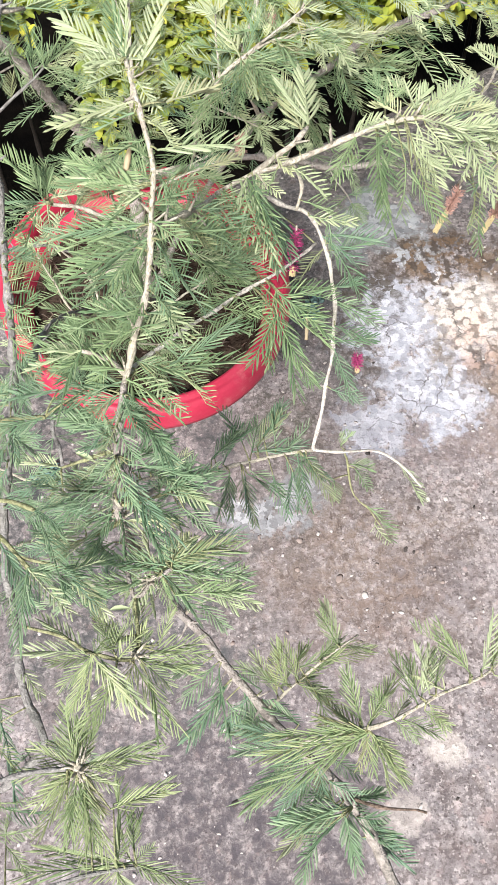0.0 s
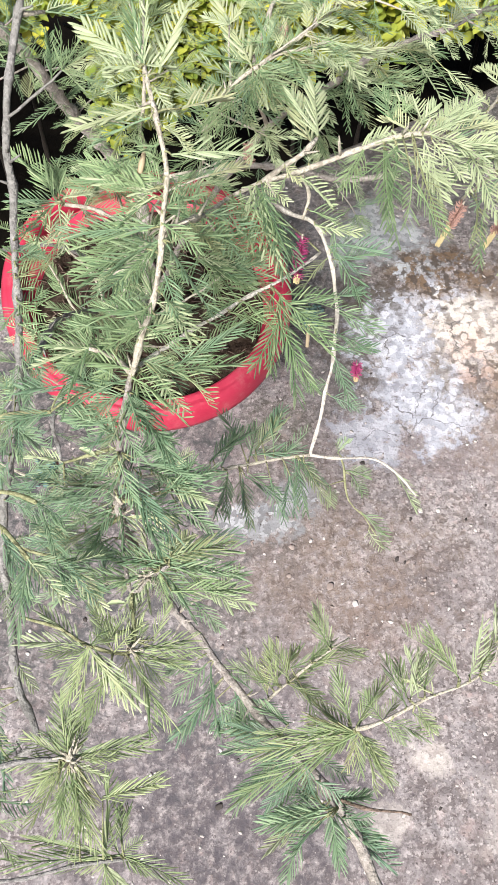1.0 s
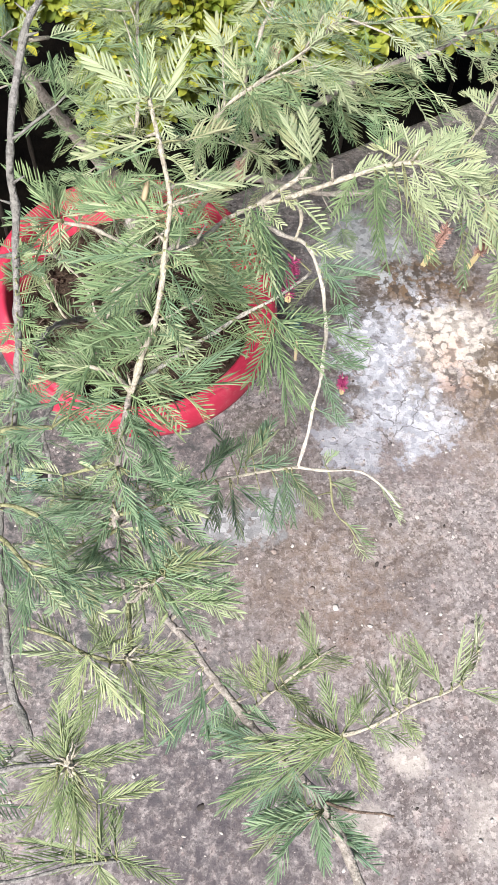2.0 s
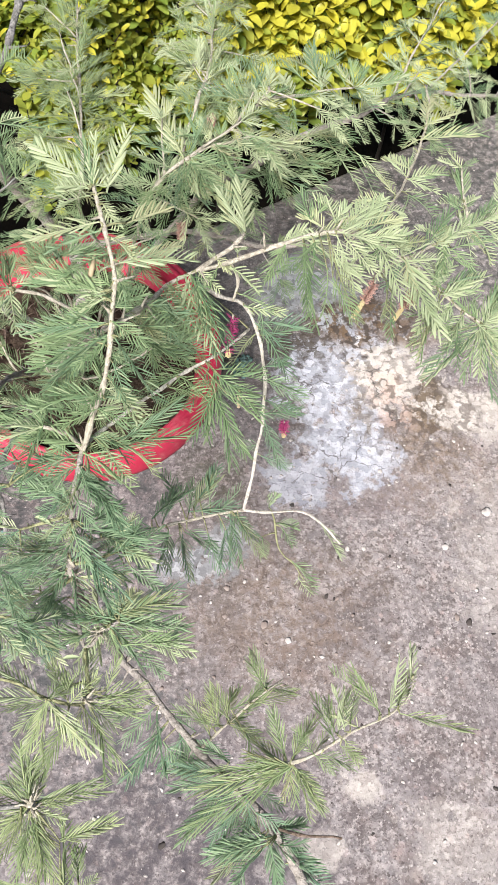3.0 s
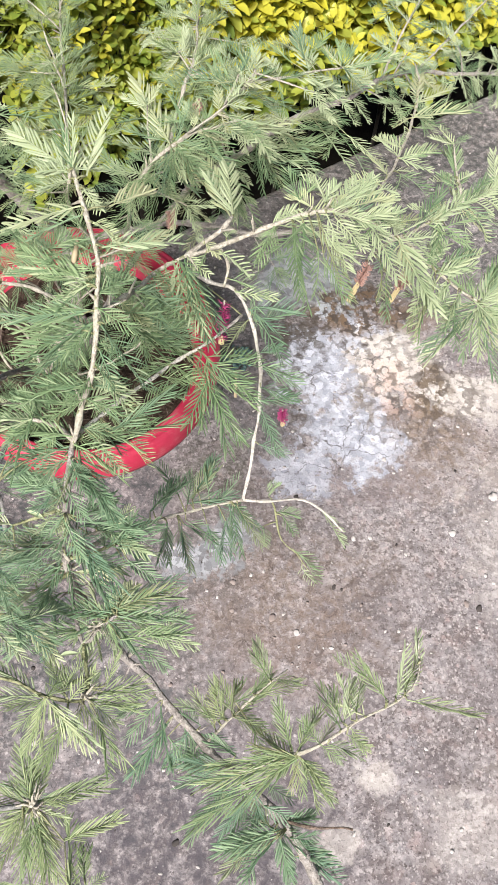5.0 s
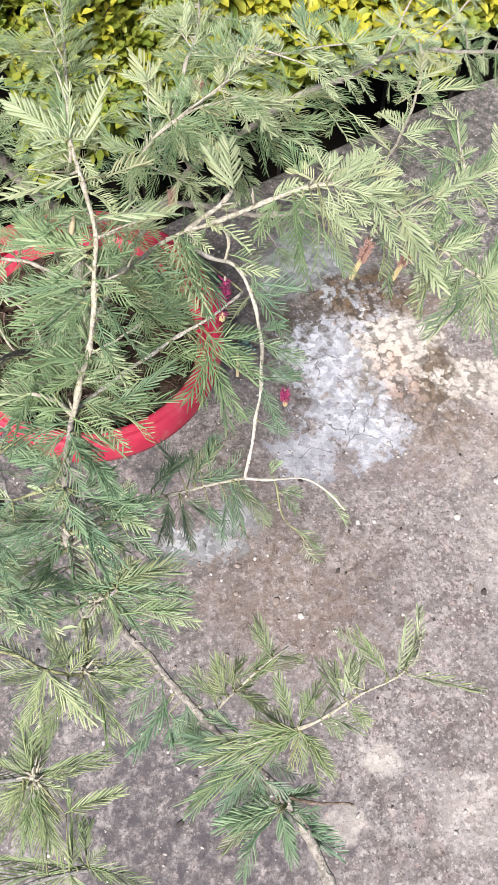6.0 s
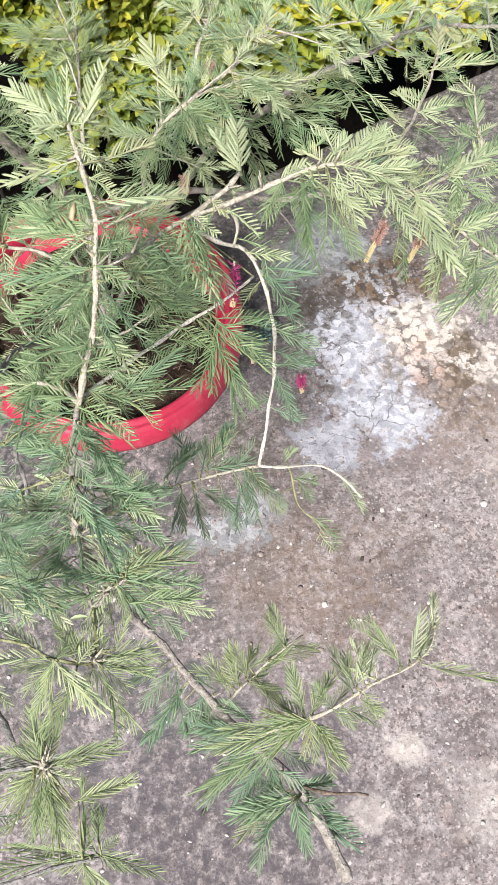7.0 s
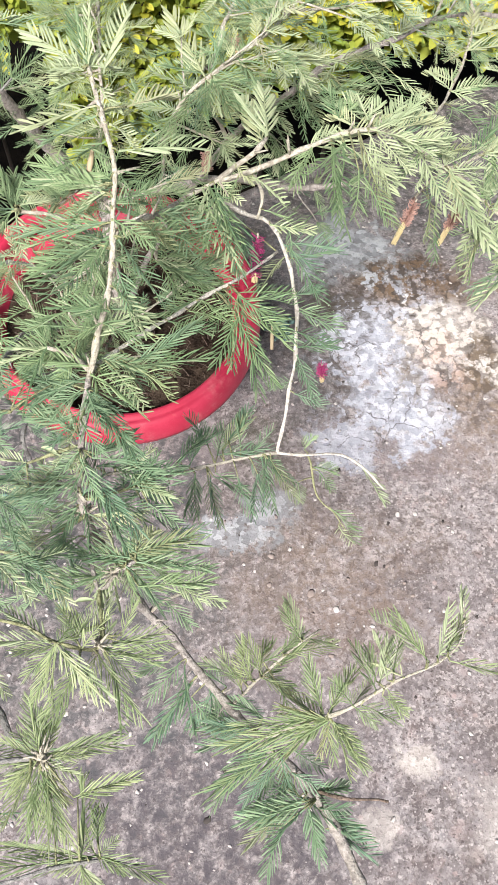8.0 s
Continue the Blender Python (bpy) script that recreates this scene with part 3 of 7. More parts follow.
stem_a = limb(1.8, 1.1, 'main', (0.078, 1, 3, 0, 1, 0, 0.5), [(-0.027, 0.346, 0.699), (-0.016, 0.359, 0.730), (-0.006, 0.373, 0.755), (-0.002, 0.388, 0.775), (0.001, 0.409, 0.797), (-0.004, 0.429, 0.810), (-0.009, 0.451, 0.820)])
sprays(stem_a, [(-0.027, 0.354, 0.693, -0.046, 0.371, 0.692, 0), (-0.026, 0.354, 0.697, -0.059, 0.365, 0.697, 0), (-0.025, 0.356, 0.697, -0.058, 0.381, 0.687, 0), (-0.025, 0.354, 0.697, -0.007, 0.350, 0.694, 0), (-0.023, 0.358, 0.704, 0.005, 0.349, 0.702, 0)])
sprays(stem_a, [(-0.004, 0.400, 0.789, -0.042, 0.424, 0.777, 1), (-0.006, 0.398, 0.786, -0.023, 0.392, 0.780, 0)])
sprays(stem_a, [(-0.002, 0.394, 0.783, 0.016, 0.409, 0.781, 0), (-0.001, 0.403, 0.792, -0.016, 0.423, 0.784, 0), (-0.004, 0.378, 0.762, 0.010, 0.377, 0.752, 0), (-0.005, 0.383, 0.768, -0.022, 0.401, 0.761, 0), (-0.015, 0.360, 0.733, 0.004, 0.354, 0.724, 0)])
sprays(stem_a, [(-0.009, 0.388, 0.775, -0.048, 0.388, 0.772, 0), (-0.014, 0.383, 0.768, -0.049, 0.371, 0.761, 0), (-0.008, 0.401, 0.789, -0.041, 0.429, 0.784, 0), (-0.001, 0.400, 0.786, -0.022, 0.401, 0.779, 0), (0.002, 0.408, 0.794, 0.015, 0.392, 0.787, 0), (-0.007, 0.372, 0.752, 0.016, 0.343, 0.751, 0), (-0.017, 0.368, 0.739, -0.054, 0.360, 0.739, 0), (-0.016, 0.358, 0.726, -0.052, 0.376, 0.716, 0)])
sprays(stem_a, [(-0.011, 0.363, 0.739, 0.010, 0.368, 0.736, 0), (-0.026, 0.349, 0.707, -0.062, 0.363, 0.704, 0), (-0.028, 0.347, 0.699, -0.064, 0.345, 0.687, 0), (-0.025, 0.346, 0.703, 0.008, 0.330, 0.697, 0), (-0.024, 0.347, 0.703, -0.016, 0.329, 0.693, 0), (-0.002, 0.390, 0.778, 0.016, 0.378, 0.772, 0), (-0.003, 0.385, 0.770, -0.023, 0.372, 0.762, 0), (-0.013, 0.360, 0.733, -0.034, 0.347, 0.731, 0)])
sprays(stem_a, [(-0.002, 0.418, 0.802, -0.027, 0.414, 0.794, 0), (-0.006, 0.427, 0.810, -0.033, 0.428, 0.800, 0), (-0.011, 0.446, 0.818, -0.030, 0.450, 0.811, 1), (-0.011, 0.449, 0.820, -0.030, 0.467, 0.811, 1), (-0.004, 0.442, 0.816, 0.002, 0.431, 0.808, 1), (0.000, 0.424, 0.807, 0.016, 0.418, 0.806, 1), (-0.004, 0.429, 0.810, 0.009, 0.448, 0.801, 1)])
sprays(stem_a, [(-0.010, 0.451, 0.820, -0.046, 0.490, 0.816, 1), (-0.012, 0.450, 0.820, -0.027, 0.453, 0.823, 1), (-0.002, 0.448, 0.818, 0.006, 0.498, 0.821, 1), (-0.003, 0.442, 0.815, 0.002, 0.444, 0.808, 1), (-0.006, 0.431, 0.813, -0.045, 0.426, 0.807, 1), (-0.000, 0.425, 0.807, 0.014, 0.417, 0.808, 1), (0.004, 0.412, 0.801, 0.044, 0.424, 0.796, 1), (-0.001, 0.412, 0.797, -0.011, 0.424, 0.794, 0)])
sprays(stem_a, [(-0.005, 0.403, 0.789, -0.053, 0.432, 0.777, 0), (0.009, 0.433, 0.810, 0.036, 0.456, 0.803, 1), (-0.002, 0.402, 0.789, -0.017, 0.392, 0.792, 1), (-0.004, 0.390, 0.775, -0.050, 0.389, 0.775, 0), (-0.004, 0.390, 0.775, -0.045, 0.398, 0.776, 0), (-0.004, 0.386, 0.770, -0.044, 0.364, 0.770, 0), (-0.008, 0.382, 0.765, -0.016, 0.368, 0.768, 0), (0.000, 0.383, 0.770, 0.022, 0.344, 0.769, 0)])
sprays(stem_a, [(0.002, 0.384, 0.770, 0.011, 0.398, 0.766, 1), (-0.002, 0.373, 0.760, 0.004, 0.356, 0.750, 0), (-0.002, 0.365, 0.750, 0.014, 0.345, 0.747, 1), (-0.008, 0.360, 0.741, -0.037, 0.369, 0.741, 0), (-0.012, 0.359, 0.730, -0.034, 0.385, 0.723, 0), (-0.020, 0.355, 0.724, 0.004, 0.376, 0.724, 1), (-0.004, 0.400, 0.789, -0.030, 0.428, 0.779, 1), (-0.006, 0.398, 0.789, -0.031, 0.404, 0.792, 0)])
sprays(stem_a, [(-0.004, 0.397, 0.789, -0.021, 0.400, 0.779, 1)])
stem_b = limb(2.3, 3.4, 'main', (0.031, 1, 3, 0.05, 0.97, 0, 0.1), [(-0.027, 0.346, 0.699), (-0.030, 0.327, 0.690), (-0.035, 0.305, 0.672), (-0.038, 0.288, 0.640), (-0.017, 0.261, 0.560), (0.005, 0.239, 0.534), (0.028, 0.208, 0.530), (0.062, 0.170, 0.530), (0.091, 0.139, 0.531), (0.107, 0.110, 0.530), (0.120, 0.079, 0.520)], cool=True)
sprays(stem_b, [(-0.026, 0.334, 0.706, -0.018, 0.314, 0.703, 0), (-0.030, 0.319, 0.698, -0.021, 0.301, 0.691, 0), (-0.032, 0.313, 0.691, -0.044, 0.332, 0.687, 0), (-0.032, 0.303, 0.684, -0.025, 0.282, 0.677, 0), (-0.033, 0.306, 0.686, -0.046, 0.298, 0.679, 0), (-0.028, 0.325, 0.701, -0.034, 0.305, 0.700, 0), (-0.035, 0.290, 0.662, -0.025, 0.305, 0.662, 0), (-0.034, 0.298, 0.674, -0.043, 0.286, 0.664, 0)])
sprays(stem_b, [(-0.028, 0.328, 0.702, -0.016, 0.329, 0.699, 0), (-0.029, 0.322, 0.698, -0.024, 0.335, 0.695, 0), (-0.033, 0.301, 0.680, -0.030, 0.319, 0.668, 0)])
sprays(stem_b, [(-0.029, 0.339, 0.696, -0.051, 0.334, 0.693, 0), (-0.027, 0.344, 0.698, -0.054, 0.355, 0.691, 0), (-0.029, 0.336, 0.694, -0.011, 0.325, 0.690, 0), (-0.028, 0.342, 0.697, -0.005, 0.333, 0.690, 0), (-0.030, 0.333, 0.692, -0.045, 0.319, 0.685, 0)])
sprays(stem_b, [(0.095, 0.175, 0.544, 0.053, 0.167, 0.542, 0), (0.063, 0.168, 0.544, 0.024, 0.168, 0.532, 0), (0.056, 0.175, 0.544, 0.024, 0.177, 0.539, 0), (0.064, 0.181, 0.544, 0.043, 0.198, 0.536, 0), (0.066, 0.162, 0.544, 0.032, 0.138, 0.541, 0), (0.069, 0.152, 0.544, 0.048, 0.133, 0.538, 0), (0.085, 0.130, 0.545, 0.058, 0.132, 0.540, 0), (0.086, 0.128, 0.545, 0.050, 0.121, 0.541, 0)])
sprays(stem_b, [(0.086, 0.126, 0.545, 0.060, 0.111, 0.538, 0), (0.089, 0.126, 0.545, 0.092, 0.107, 0.538, 0), (0.095, 0.126, 0.545, 0.115, 0.123, 0.534, 0), (0.074, 0.158, 0.544, 0.076, 0.139, 0.536, 0), (0.080, 0.147, 0.545, 0.099, 0.136, 0.534, 0), (0.082, 0.162, 0.534, 0.101, 0.149, 0.524, 0), (0.098, 0.125, 0.534, 0.120, 0.111, 0.523, 0)])
sprays(stem_b, [(-0.032, 0.324, 0.688, -0.066, 0.342, 0.681, 0), (-0.033, 0.318, 0.683, -0.053, 0.317, 0.680, 0), (-0.036, 0.302, 0.664, -0.068, 0.302, 0.664, 0), (-0.037, 0.294, 0.652, -0.073, 0.282, 0.642, 0), (-0.038, 0.290, 0.644, -0.057, 0.266, 0.638, 0), (-0.024, 0.339, 0.696, -0.006, 0.305, 0.687, 0), (-0.031, 0.304, 0.672, -0.006, 0.263, 0.661, 0), (-0.032, 0.293, 0.652, -0.002, 0.289, 0.643, 0)])
sprays(stem_b, [(-0.032, 0.312, 0.676, -0.049, 0.310, 0.665, 0), (-0.037, 0.291, 0.648, -0.027, 0.266, 0.643, 0), (-0.033, 0.307, 0.674, -0.017, 0.324, 0.665, 0), (0.013, 0.220, 0.532, 0.010, 0.177, 0.527, 0), (0.018, 0.209, 0.530, -0.007, 0.171, 0.519, 0), (0.010, 0.222, 0.532, -0.010, 0.201, 0.522, 0), (0.002, 0.223, 0.533, -0.020, 0.218, 0.532, 0), (0.041, 0.204, 0.530, 0.026, 0.220, 0.528, 0)])
sprays(stem_b, [(0.041, 0.199, 0.530, 0.064, 0.183, 0.527, 0), (0.029, 0.205, 0.530, 0.035, 0.175, 0.518, 0), (0.059, 0.174, 0.530, 0.016, 0.181, 0.525, 0), (0.057, 0.169, 0.530, 0.023, 0.173, 0.522, 0), (0.056, 0.166, 0.530, 0.030, 0.131, 0.526, 0), (0.052, 0.163, 0.530, 0.057, 0.146, 0.524, 0), (0.072, 0.152, 0.530, 0.049, 0.129, 0.526, 0), (0.087, 0.131, 0.531, 0.049, 0.123, 0.527, 0)])
sprays(stem_b, [(0.089, 0.130, 0.531, 0.093, 0.102, 0.524, 0), (0.095, 0.136, 0.531, 0.118, 0.139, 0.524, 0), (0.098, 0.125, 0.530, 0.125, 0.109, 0.520, 0), (0.087, 0.133, 0.531, 0.063, 0.145, 0.523, 0), (0.077, 0.145, 0.531, 0.059, 0.114, 0.519, 0), (0.063, 0.168, 0.530, 0.078, 0.149, 0.520, 0), (0.048, 0.184, 0.530, 0.024, 0.189, 0.518, 0)])
sprays(stem_b, [(-0.040, 0.327, 0.686, -0.067, 0.339, 0.680, 0), (-0.040, 0.327, 0.686, -0.062, 0.324, 0.685, 0), (-0.034, 0.328, 0.690, -0.050, 0.312, 0.684, 0), (-0.033, 0.322, 0.686, -0.046, 0.317, 0.681, 0), (-0.029, 0.344, 0.696, -0.003, 0.305, 0.685, 0), (-0.027, 0.340, 0.696, -0.016, 0.316, 0.692, 0), (-0.027, 0.306, 0.678, 0.023, 0.305, 0.673, 0), (-0.025, 0.308, 0.678, 0.000, 0.324, 0.669, 0)])
sprays(stem_b, [(-0.035, 0.305, 0.672, -0.069, 0.301, 0.660, 0), (-0.033, 0.302, 0.668, -0.066, 0.285, 0.661, 0), (-0.041, 0.289, 0.648, -0.058, 0.266, 0.640, 0), (-0.041, 0.289, 0.648, -0.070, 0.279, 0.650, 0), (-0.037, 0.344, 0.696, -0.066, 0.336, 0.693, 0), (-0.036, 0.321, 0.686, -0.063, 0.331, 0.690, 0), (-0.033, 0.310, 0.678, -0.037, 0.297, 0.676, 1), (-0.029, 0.334, 0.694, -0.005, 0.307, 0.695, 0)])
sprays(stem_b, [(-0.040, 0.287, 0.640, -0.086, 0.266, 0.629, 0), (0.016, 0.208, 0.530, -0.009, 0.171, 0.520, 0), (0.017, 0.199, 0.530, 0.032, 0.179, 0.520, 0), (0.086, 0.132, 0.531, 0.043, 0.127, 0.527, 0), (0.086, 0.132, 0.531, 0.050, 0.111, 0.526, 0), (0.084, 0.134, 0.531, 0.073, 0.153, 0.528, 0), (0.084, 0.134, 0.531, 0.115, 0.115, 0.534, 0), (0.089, 0.129, 0.531, 0.097, 0.097, 0.526, 0)])
sprays(stem_b, [(0.091, 0.134, 0.531, 0.116, 0.141, 0.532, 0), (0.099, 0.115, 0.531, 0.134, 0.102, 0.520, 0), (0.071, 0.117, 0.531, 0.059, 0.092, 0.525, 0), (0.067, 0.163, 0.530, 0.048, 0.153, 0.527, 0), (0.032, 0.201, 0.530, 0.044, 0.177, 0.528, 0), (0.032, 0.201, 0.530, 0.016, 0.183, 0.522, 0), (-0.032, 0.340, 0.696, -0.048, 0.326, 0.698, 0), (-0.032, 0.340, 0.696, -0.057, 0.326, 0.685, 0)])
sprays(stem_b, [(0.086, 0.132, 0.531, 0.073, 0.143, 0.522, 0), (0.086, 0.132, 0.531, 0.105, 0.138, 0.526, 0), (0.086, 0.132, 0.531, 0.071, 0.117, 0.526, 0)])
stem_c = limb(1.8, 1.5, 'main', (0, 0, 0, 0.05, 1, 0, 0.3), [(-0.002, 0.388, 0.775), (0.009, 0.422, 0.745), (0.022, 0.461, 0.715), (0.031, 0.483, 0.700), (0.049, 0.489, 0.706), (0.064, 0.494, 0.716), (0.076, 0.499, 0.720), (0.085, 0.510, 0.722)])
sprays(stem_c, [(0.022, 0.464, 0.713, 0.029, 0.434, 0.707, 0), (0.014, 0.437, 0.734, 0.018, 0.412, 0.726, 0), (0.029, 0.479, 0.704, 0.045, 0.468, 0.702, 0)])
sprays(stem_c, [(0.031, 0.483, 0.700, 0.054, 0.450, 0.699, 0), (0.036, 0.484, 0.702, 0.044, 0.451, 0.692, 0), (0.032, 0.482, 0.700, 0.019, 0.457, 0.693, 0), (0.024, 0.466, 0.711, 0.008, 0.452, 0.708, 0), (0.046, 0.488, 0.705, 0.060, 0.455, 0.705, 0), (0.042, 0.487, 0.704, 0.054, 0.430, 0.693, 1)])
sprays(stem_c, [(0.022, 0.464, 0.713, 0.041, 0.450, 0.712, 1), (0.017, 0.445, 0.726, 0.005, 0.422, 0.726, 1)])
sprays(stem_c, [(0.009, 0.422, 0.745, -0.009, 0.453, 0.733, 0), (0.008, 0.418, 0.749, 0.024, 0.406, 0.739, 0), (0.014, 0.441, 0.730, 0.031, 0.438, 0.724, 0), (0.005, 0.409, 0.756, -0.010, 0.393, 0.749, 0)])
sprays(stem_c, [(0.022, 0.464, 0.713, 0.007, 0.450, 0.710, 0), (0.030, 0.479, 0.702, 0.045, 0.453, 0.695, 0), (0.030, 0.480, 0.702, 0.017, 0.452, 0.697, 0), (0.050, 0.487, 0.706, 0.056, 0.434, 0.699, 0), (0.016, 0.441, 0.730, 0.049, 0.438, 0.722, 0), (0.019, 0.452, 0.722, 0.001, 0.464, 0.722, 0), (0.046, 0.486, 0.704, 0.061, 0.445, 0.704, 0), (0.026, 0.472, 0.708, 0.041, 0.467, 0.697, 0)])
sprays(stem_c, [(0.047, 0.489, 0.705, 0.034, 0.466, 0.702, 1), (0.051, 0.489, 0.707, 0.064, 0.474, 0.704, 1), (0.064, 0.493, 0.716, 0.076, 0.490, 0.704, 1)])
sprays(stem_c, [(0.086, 0.511, 0.722, 0.070, 0.562, 0.717, 1), (0.086, 0.511, 0.722, 0.086, 0.578, 0.711, 1), (0.064, 0.491, 0.716, 0.059, 0.502, 0.714, 1), (0.031, 0.480, 0.700, 0.021, 0.457, 0.700, 1), (0.031, 0.480, 0.700, 0.035, 0.465, 0.690, 0), (0.011, 0.408, 0.749, 0.044, 0.416, 0.741, 0)])
twig_c2 = limb(1.6, 1.1, 'twig', (0.3, 1, 2, 0.1, 0.9, 0, 0.2), [(-0.049, 0.454, 0.660), (-0.032, 0.448, 0.680), (-0.002, 0.390, 0.772)])
twig_c3 = limb(1.3, 0.8, 'twig', (0.3, 1, 2, 0.3, 0.95, 0, 0.2), [(0.022, 0.462, 0.714), (0.012, 0.468, 0.680), (0.006, 0.471, 0.655), (0.021, 0.475, 0.640), (0.042, 0.484, 0.625)])
sprays(twig_c3, [(0.021, 0.475, 0.640, 0.050, 0.451, 0.637, 0), (0.008, 0.470, 0.664, 0.028, 0.492, 0.662, 0), (0.012, 0.468, 0.680, 0.038, 0.484, 0.668, 0), (0.017, 0.475, 0.644, 0.014, 0.443, 0.638, 0), (0.038, 0.482, 0.629, 0.058, 0.514, 0.619, 0)])
sprays(twig_c3, [(0.006, 0.471, 0.655, 0.044, 0.449, 0.647, 0), (0.008, 0.471, 0.658, 0.043, 0.486, 0.648, 0), (0.009, 0.469, 0.651, 0.040, 0.459, 0.645, 0), (0.003, 0.470, 0.655, 0.027, 0.479, 0.646, 0), (0.017, 0.473, 0.644, 0.051, 0.484, 0.636, 0)])
sprays(twig_c3, [(0.013, 0.476, 0.649, 0.044, 0.492, 0.647, 1), (0.025, 0.478, 0.636, 0.057, 0.491, 0.630, 1), (0.017, 0.473, 0.644, 0.043, 0.461, 0.639, 1), (0.033, 0.480, 0.631, 0.064, 0.510, 0.623, 1), (0.008, 0.469, 0.658, 0.030, 0.469, 0.651, 1)])
sprays(twig_c3, [(0.006, 0.471, 0.658, 0.053, 0.477, 0.655, 0), (0.007, 0.470, 0.653, 0.049, 0.456, 0.647, 0), (0.007, 0.470, 0.653, -0.016, 0.451, 0.649, 0), (0.015, 0.467, 0.668, 0.045, 0.489, 0.660, 0), (0.022, 0.475, 0.640, 0.059, 0.479, 0.632, 0), (0.010, 0.469, 0.651, 0.026, 0.442, 0.650, 0), (0.007, 0.471, 0.661, 0.024, 0.484, 0.661, 0), (0.038, 0.481, 0.629, 0.059, 0.474, 0.619, 0)])
sprays(twig_c3, [(0.013, 0.472, 0.648, 0.041, 0.444, 0.644, 0), (0.026, 0.477, 0.636, 0.048, 0.497, 0.633, 0)])
stem_e = limb(1.7, 0.9, 'main', (0.25, 2, 4, 0.25, 1, 0, 0.75), [(0.053, 0.489, 0.708), (0.086, 0.497, 0.712), (0.113, 0.498, 0.725), (0.148, 0.500, 0.735), (0.176, 0.520, 0.710), (0.196, 0.529, 0.690), (0.221, 0.538, 0.665), (0.256, 0.566, 0.650), (0.295, 0.595, 0.640), (0.327, 0.617, 0.635), (0.365, 0.632, 0.630)])
sprays(stem_e, [(0.192, 0.532, 0.703, 0.216, 0.546, 0.700, 1), (0.192, 0.525, 0.695, 0.226, 0.549, 0.689, 1), (0.185, 0.521, 0.703, 0.213, 0.527, 0.699, 1), (0.203, 0.527, 0.684, 0.187, 0.562, 0.676, 1), (0.197, 0.527, 0.690, 0.174, 0.513, 0.682, 1), (0.191, 0.524, 0.698, 0.161, 0.508, 0.697, 1), (0.220, 0.532, 0.668, 0.247, 0.537, 0.668, 1), (0.227, 0.540, 0.664, 0.252, 0.525, 0.654, 1)])
sprays(stem_e, [(0.220, 0.532, 0.668, 0.230, 0.477, 0.665, 1), (0.220, 0.532, 0.668, 0.218, 0.494, 0.665, 1), (0.256, 0.564, 0.653, 0.274, 0.601, 0.641, 1), (0.255, 0.562, 0.653, 0.279, 0.584, 0.647, 1), (0.265, 0.571, 0.650, 0.312, 0.613, 0.640, 1), (0.262, 0.568, 0.652, 0.252, 0.597, 0.646, 1), (0.310, 0.603, 0.641, 0.345, 0.627, 0.633, 1), (0.310, 0.603, 0.641, 0.334, 0.594, 0.639, 1)])
sprays(stem_e, [(0.304, 0.599, 0.641, 0.327, 0.596, 0.634, 1), (0.265, 0.569, 0.650, 0.260, 0.544, 0.640, 1), (0.284, 0.586, 0.646, 0.299, 0.622, 0.639, 1), (0.288, 0.580, 0.644, 0.294, 0.559, 0.635, 1), (0.323, 0.611, 0.639, 0.345, 0.637, 0.631, 1)])
sprays(stem_e, [(0.118, 0.498, 0.726, 0.155, 0.525, 0.715, 1), (0.137, 0.500, 0.732, 0.168, 0.517, 0.727, 1), (0.149, 0.499, 0.735, 0.182, 0.498, 0.727, 1), (0.165, 0.513, 0.719, 0.192, 0.499, 0.716, 1), (0.114, 0.498, 0.725, 0.142, 0.497, 0.719, 1), (0.181, 0.522, 0.705, 0.213, 0.531, 0.700, 1)])
sprays(stem_e, [(0.126, 0.500, 0.729, 0.165, 0.465, 0.726, 1), (0.148, 0.496, 0.735, 0.161, 0.460, 0.725, 1), (0.175, 0.518, 0.710, 0.159, 0.549, 0.707, 1), (0.170, 0.520, 0.716, 0.208, 0.537, 0.714, 1), (0.192, 0.527, 0.692, 0.207, 0.480, 0.687, 1), (0.222, 0.538, 0.665, 0.237, 0.471, 0.657, 1), (0.110, 0.499, 0.723, 0.137, 0.518, 0.722, 1), (0.141, 0.501, 0.734, 0.129, 0.530, 0.730, 1)])
sprays(stem_e, [(0.159, 0.508, 0.726, 0.178, 0.545, 0.722, 1), (0.125, 0.491, 0.729, 0.120, 0.443, 0.719, 0), (0.144, 0.474, 0.734, 0.152, 0.429, 0.728, 0), (0.114, 0.498, 0.725, 0.102, 0.474, 0.715, 0), (0.133, 0.494, 0.730, 0.131, 0.451, 0.728, 0), (0.192, 0.525, 0.690, 0.172, 0.501, 0.686, 0), (0.254, 0.565, 0.650, 0.283, 0.552, 0.642, 0), (0.261, 0.573, 0.649, 0.263, 0.544, 0.638, 0)])
sprays(stem_e, [(0.292, 0.593, 0.641, 0.319, 0.569, 0.636, 0), (0.292, 0.593, 0.641, 0.328, 0.629, 0.639, 0), (0.229, 0.544, 0.661, 0.211, 0.578, 0.660, 0), (0.241, 0.555, 0.656, 0.278, 0.606, 0.649, 0), (0.175, 0.517, 0.710, 0.194, 0.551, 0.708, 0), (0.326, 0.619, 0.635, 0.338, 0.593, 0.625, 0), (0.204, 0.533, 0.681, 0.238, 0.553, 0.671, 0)])
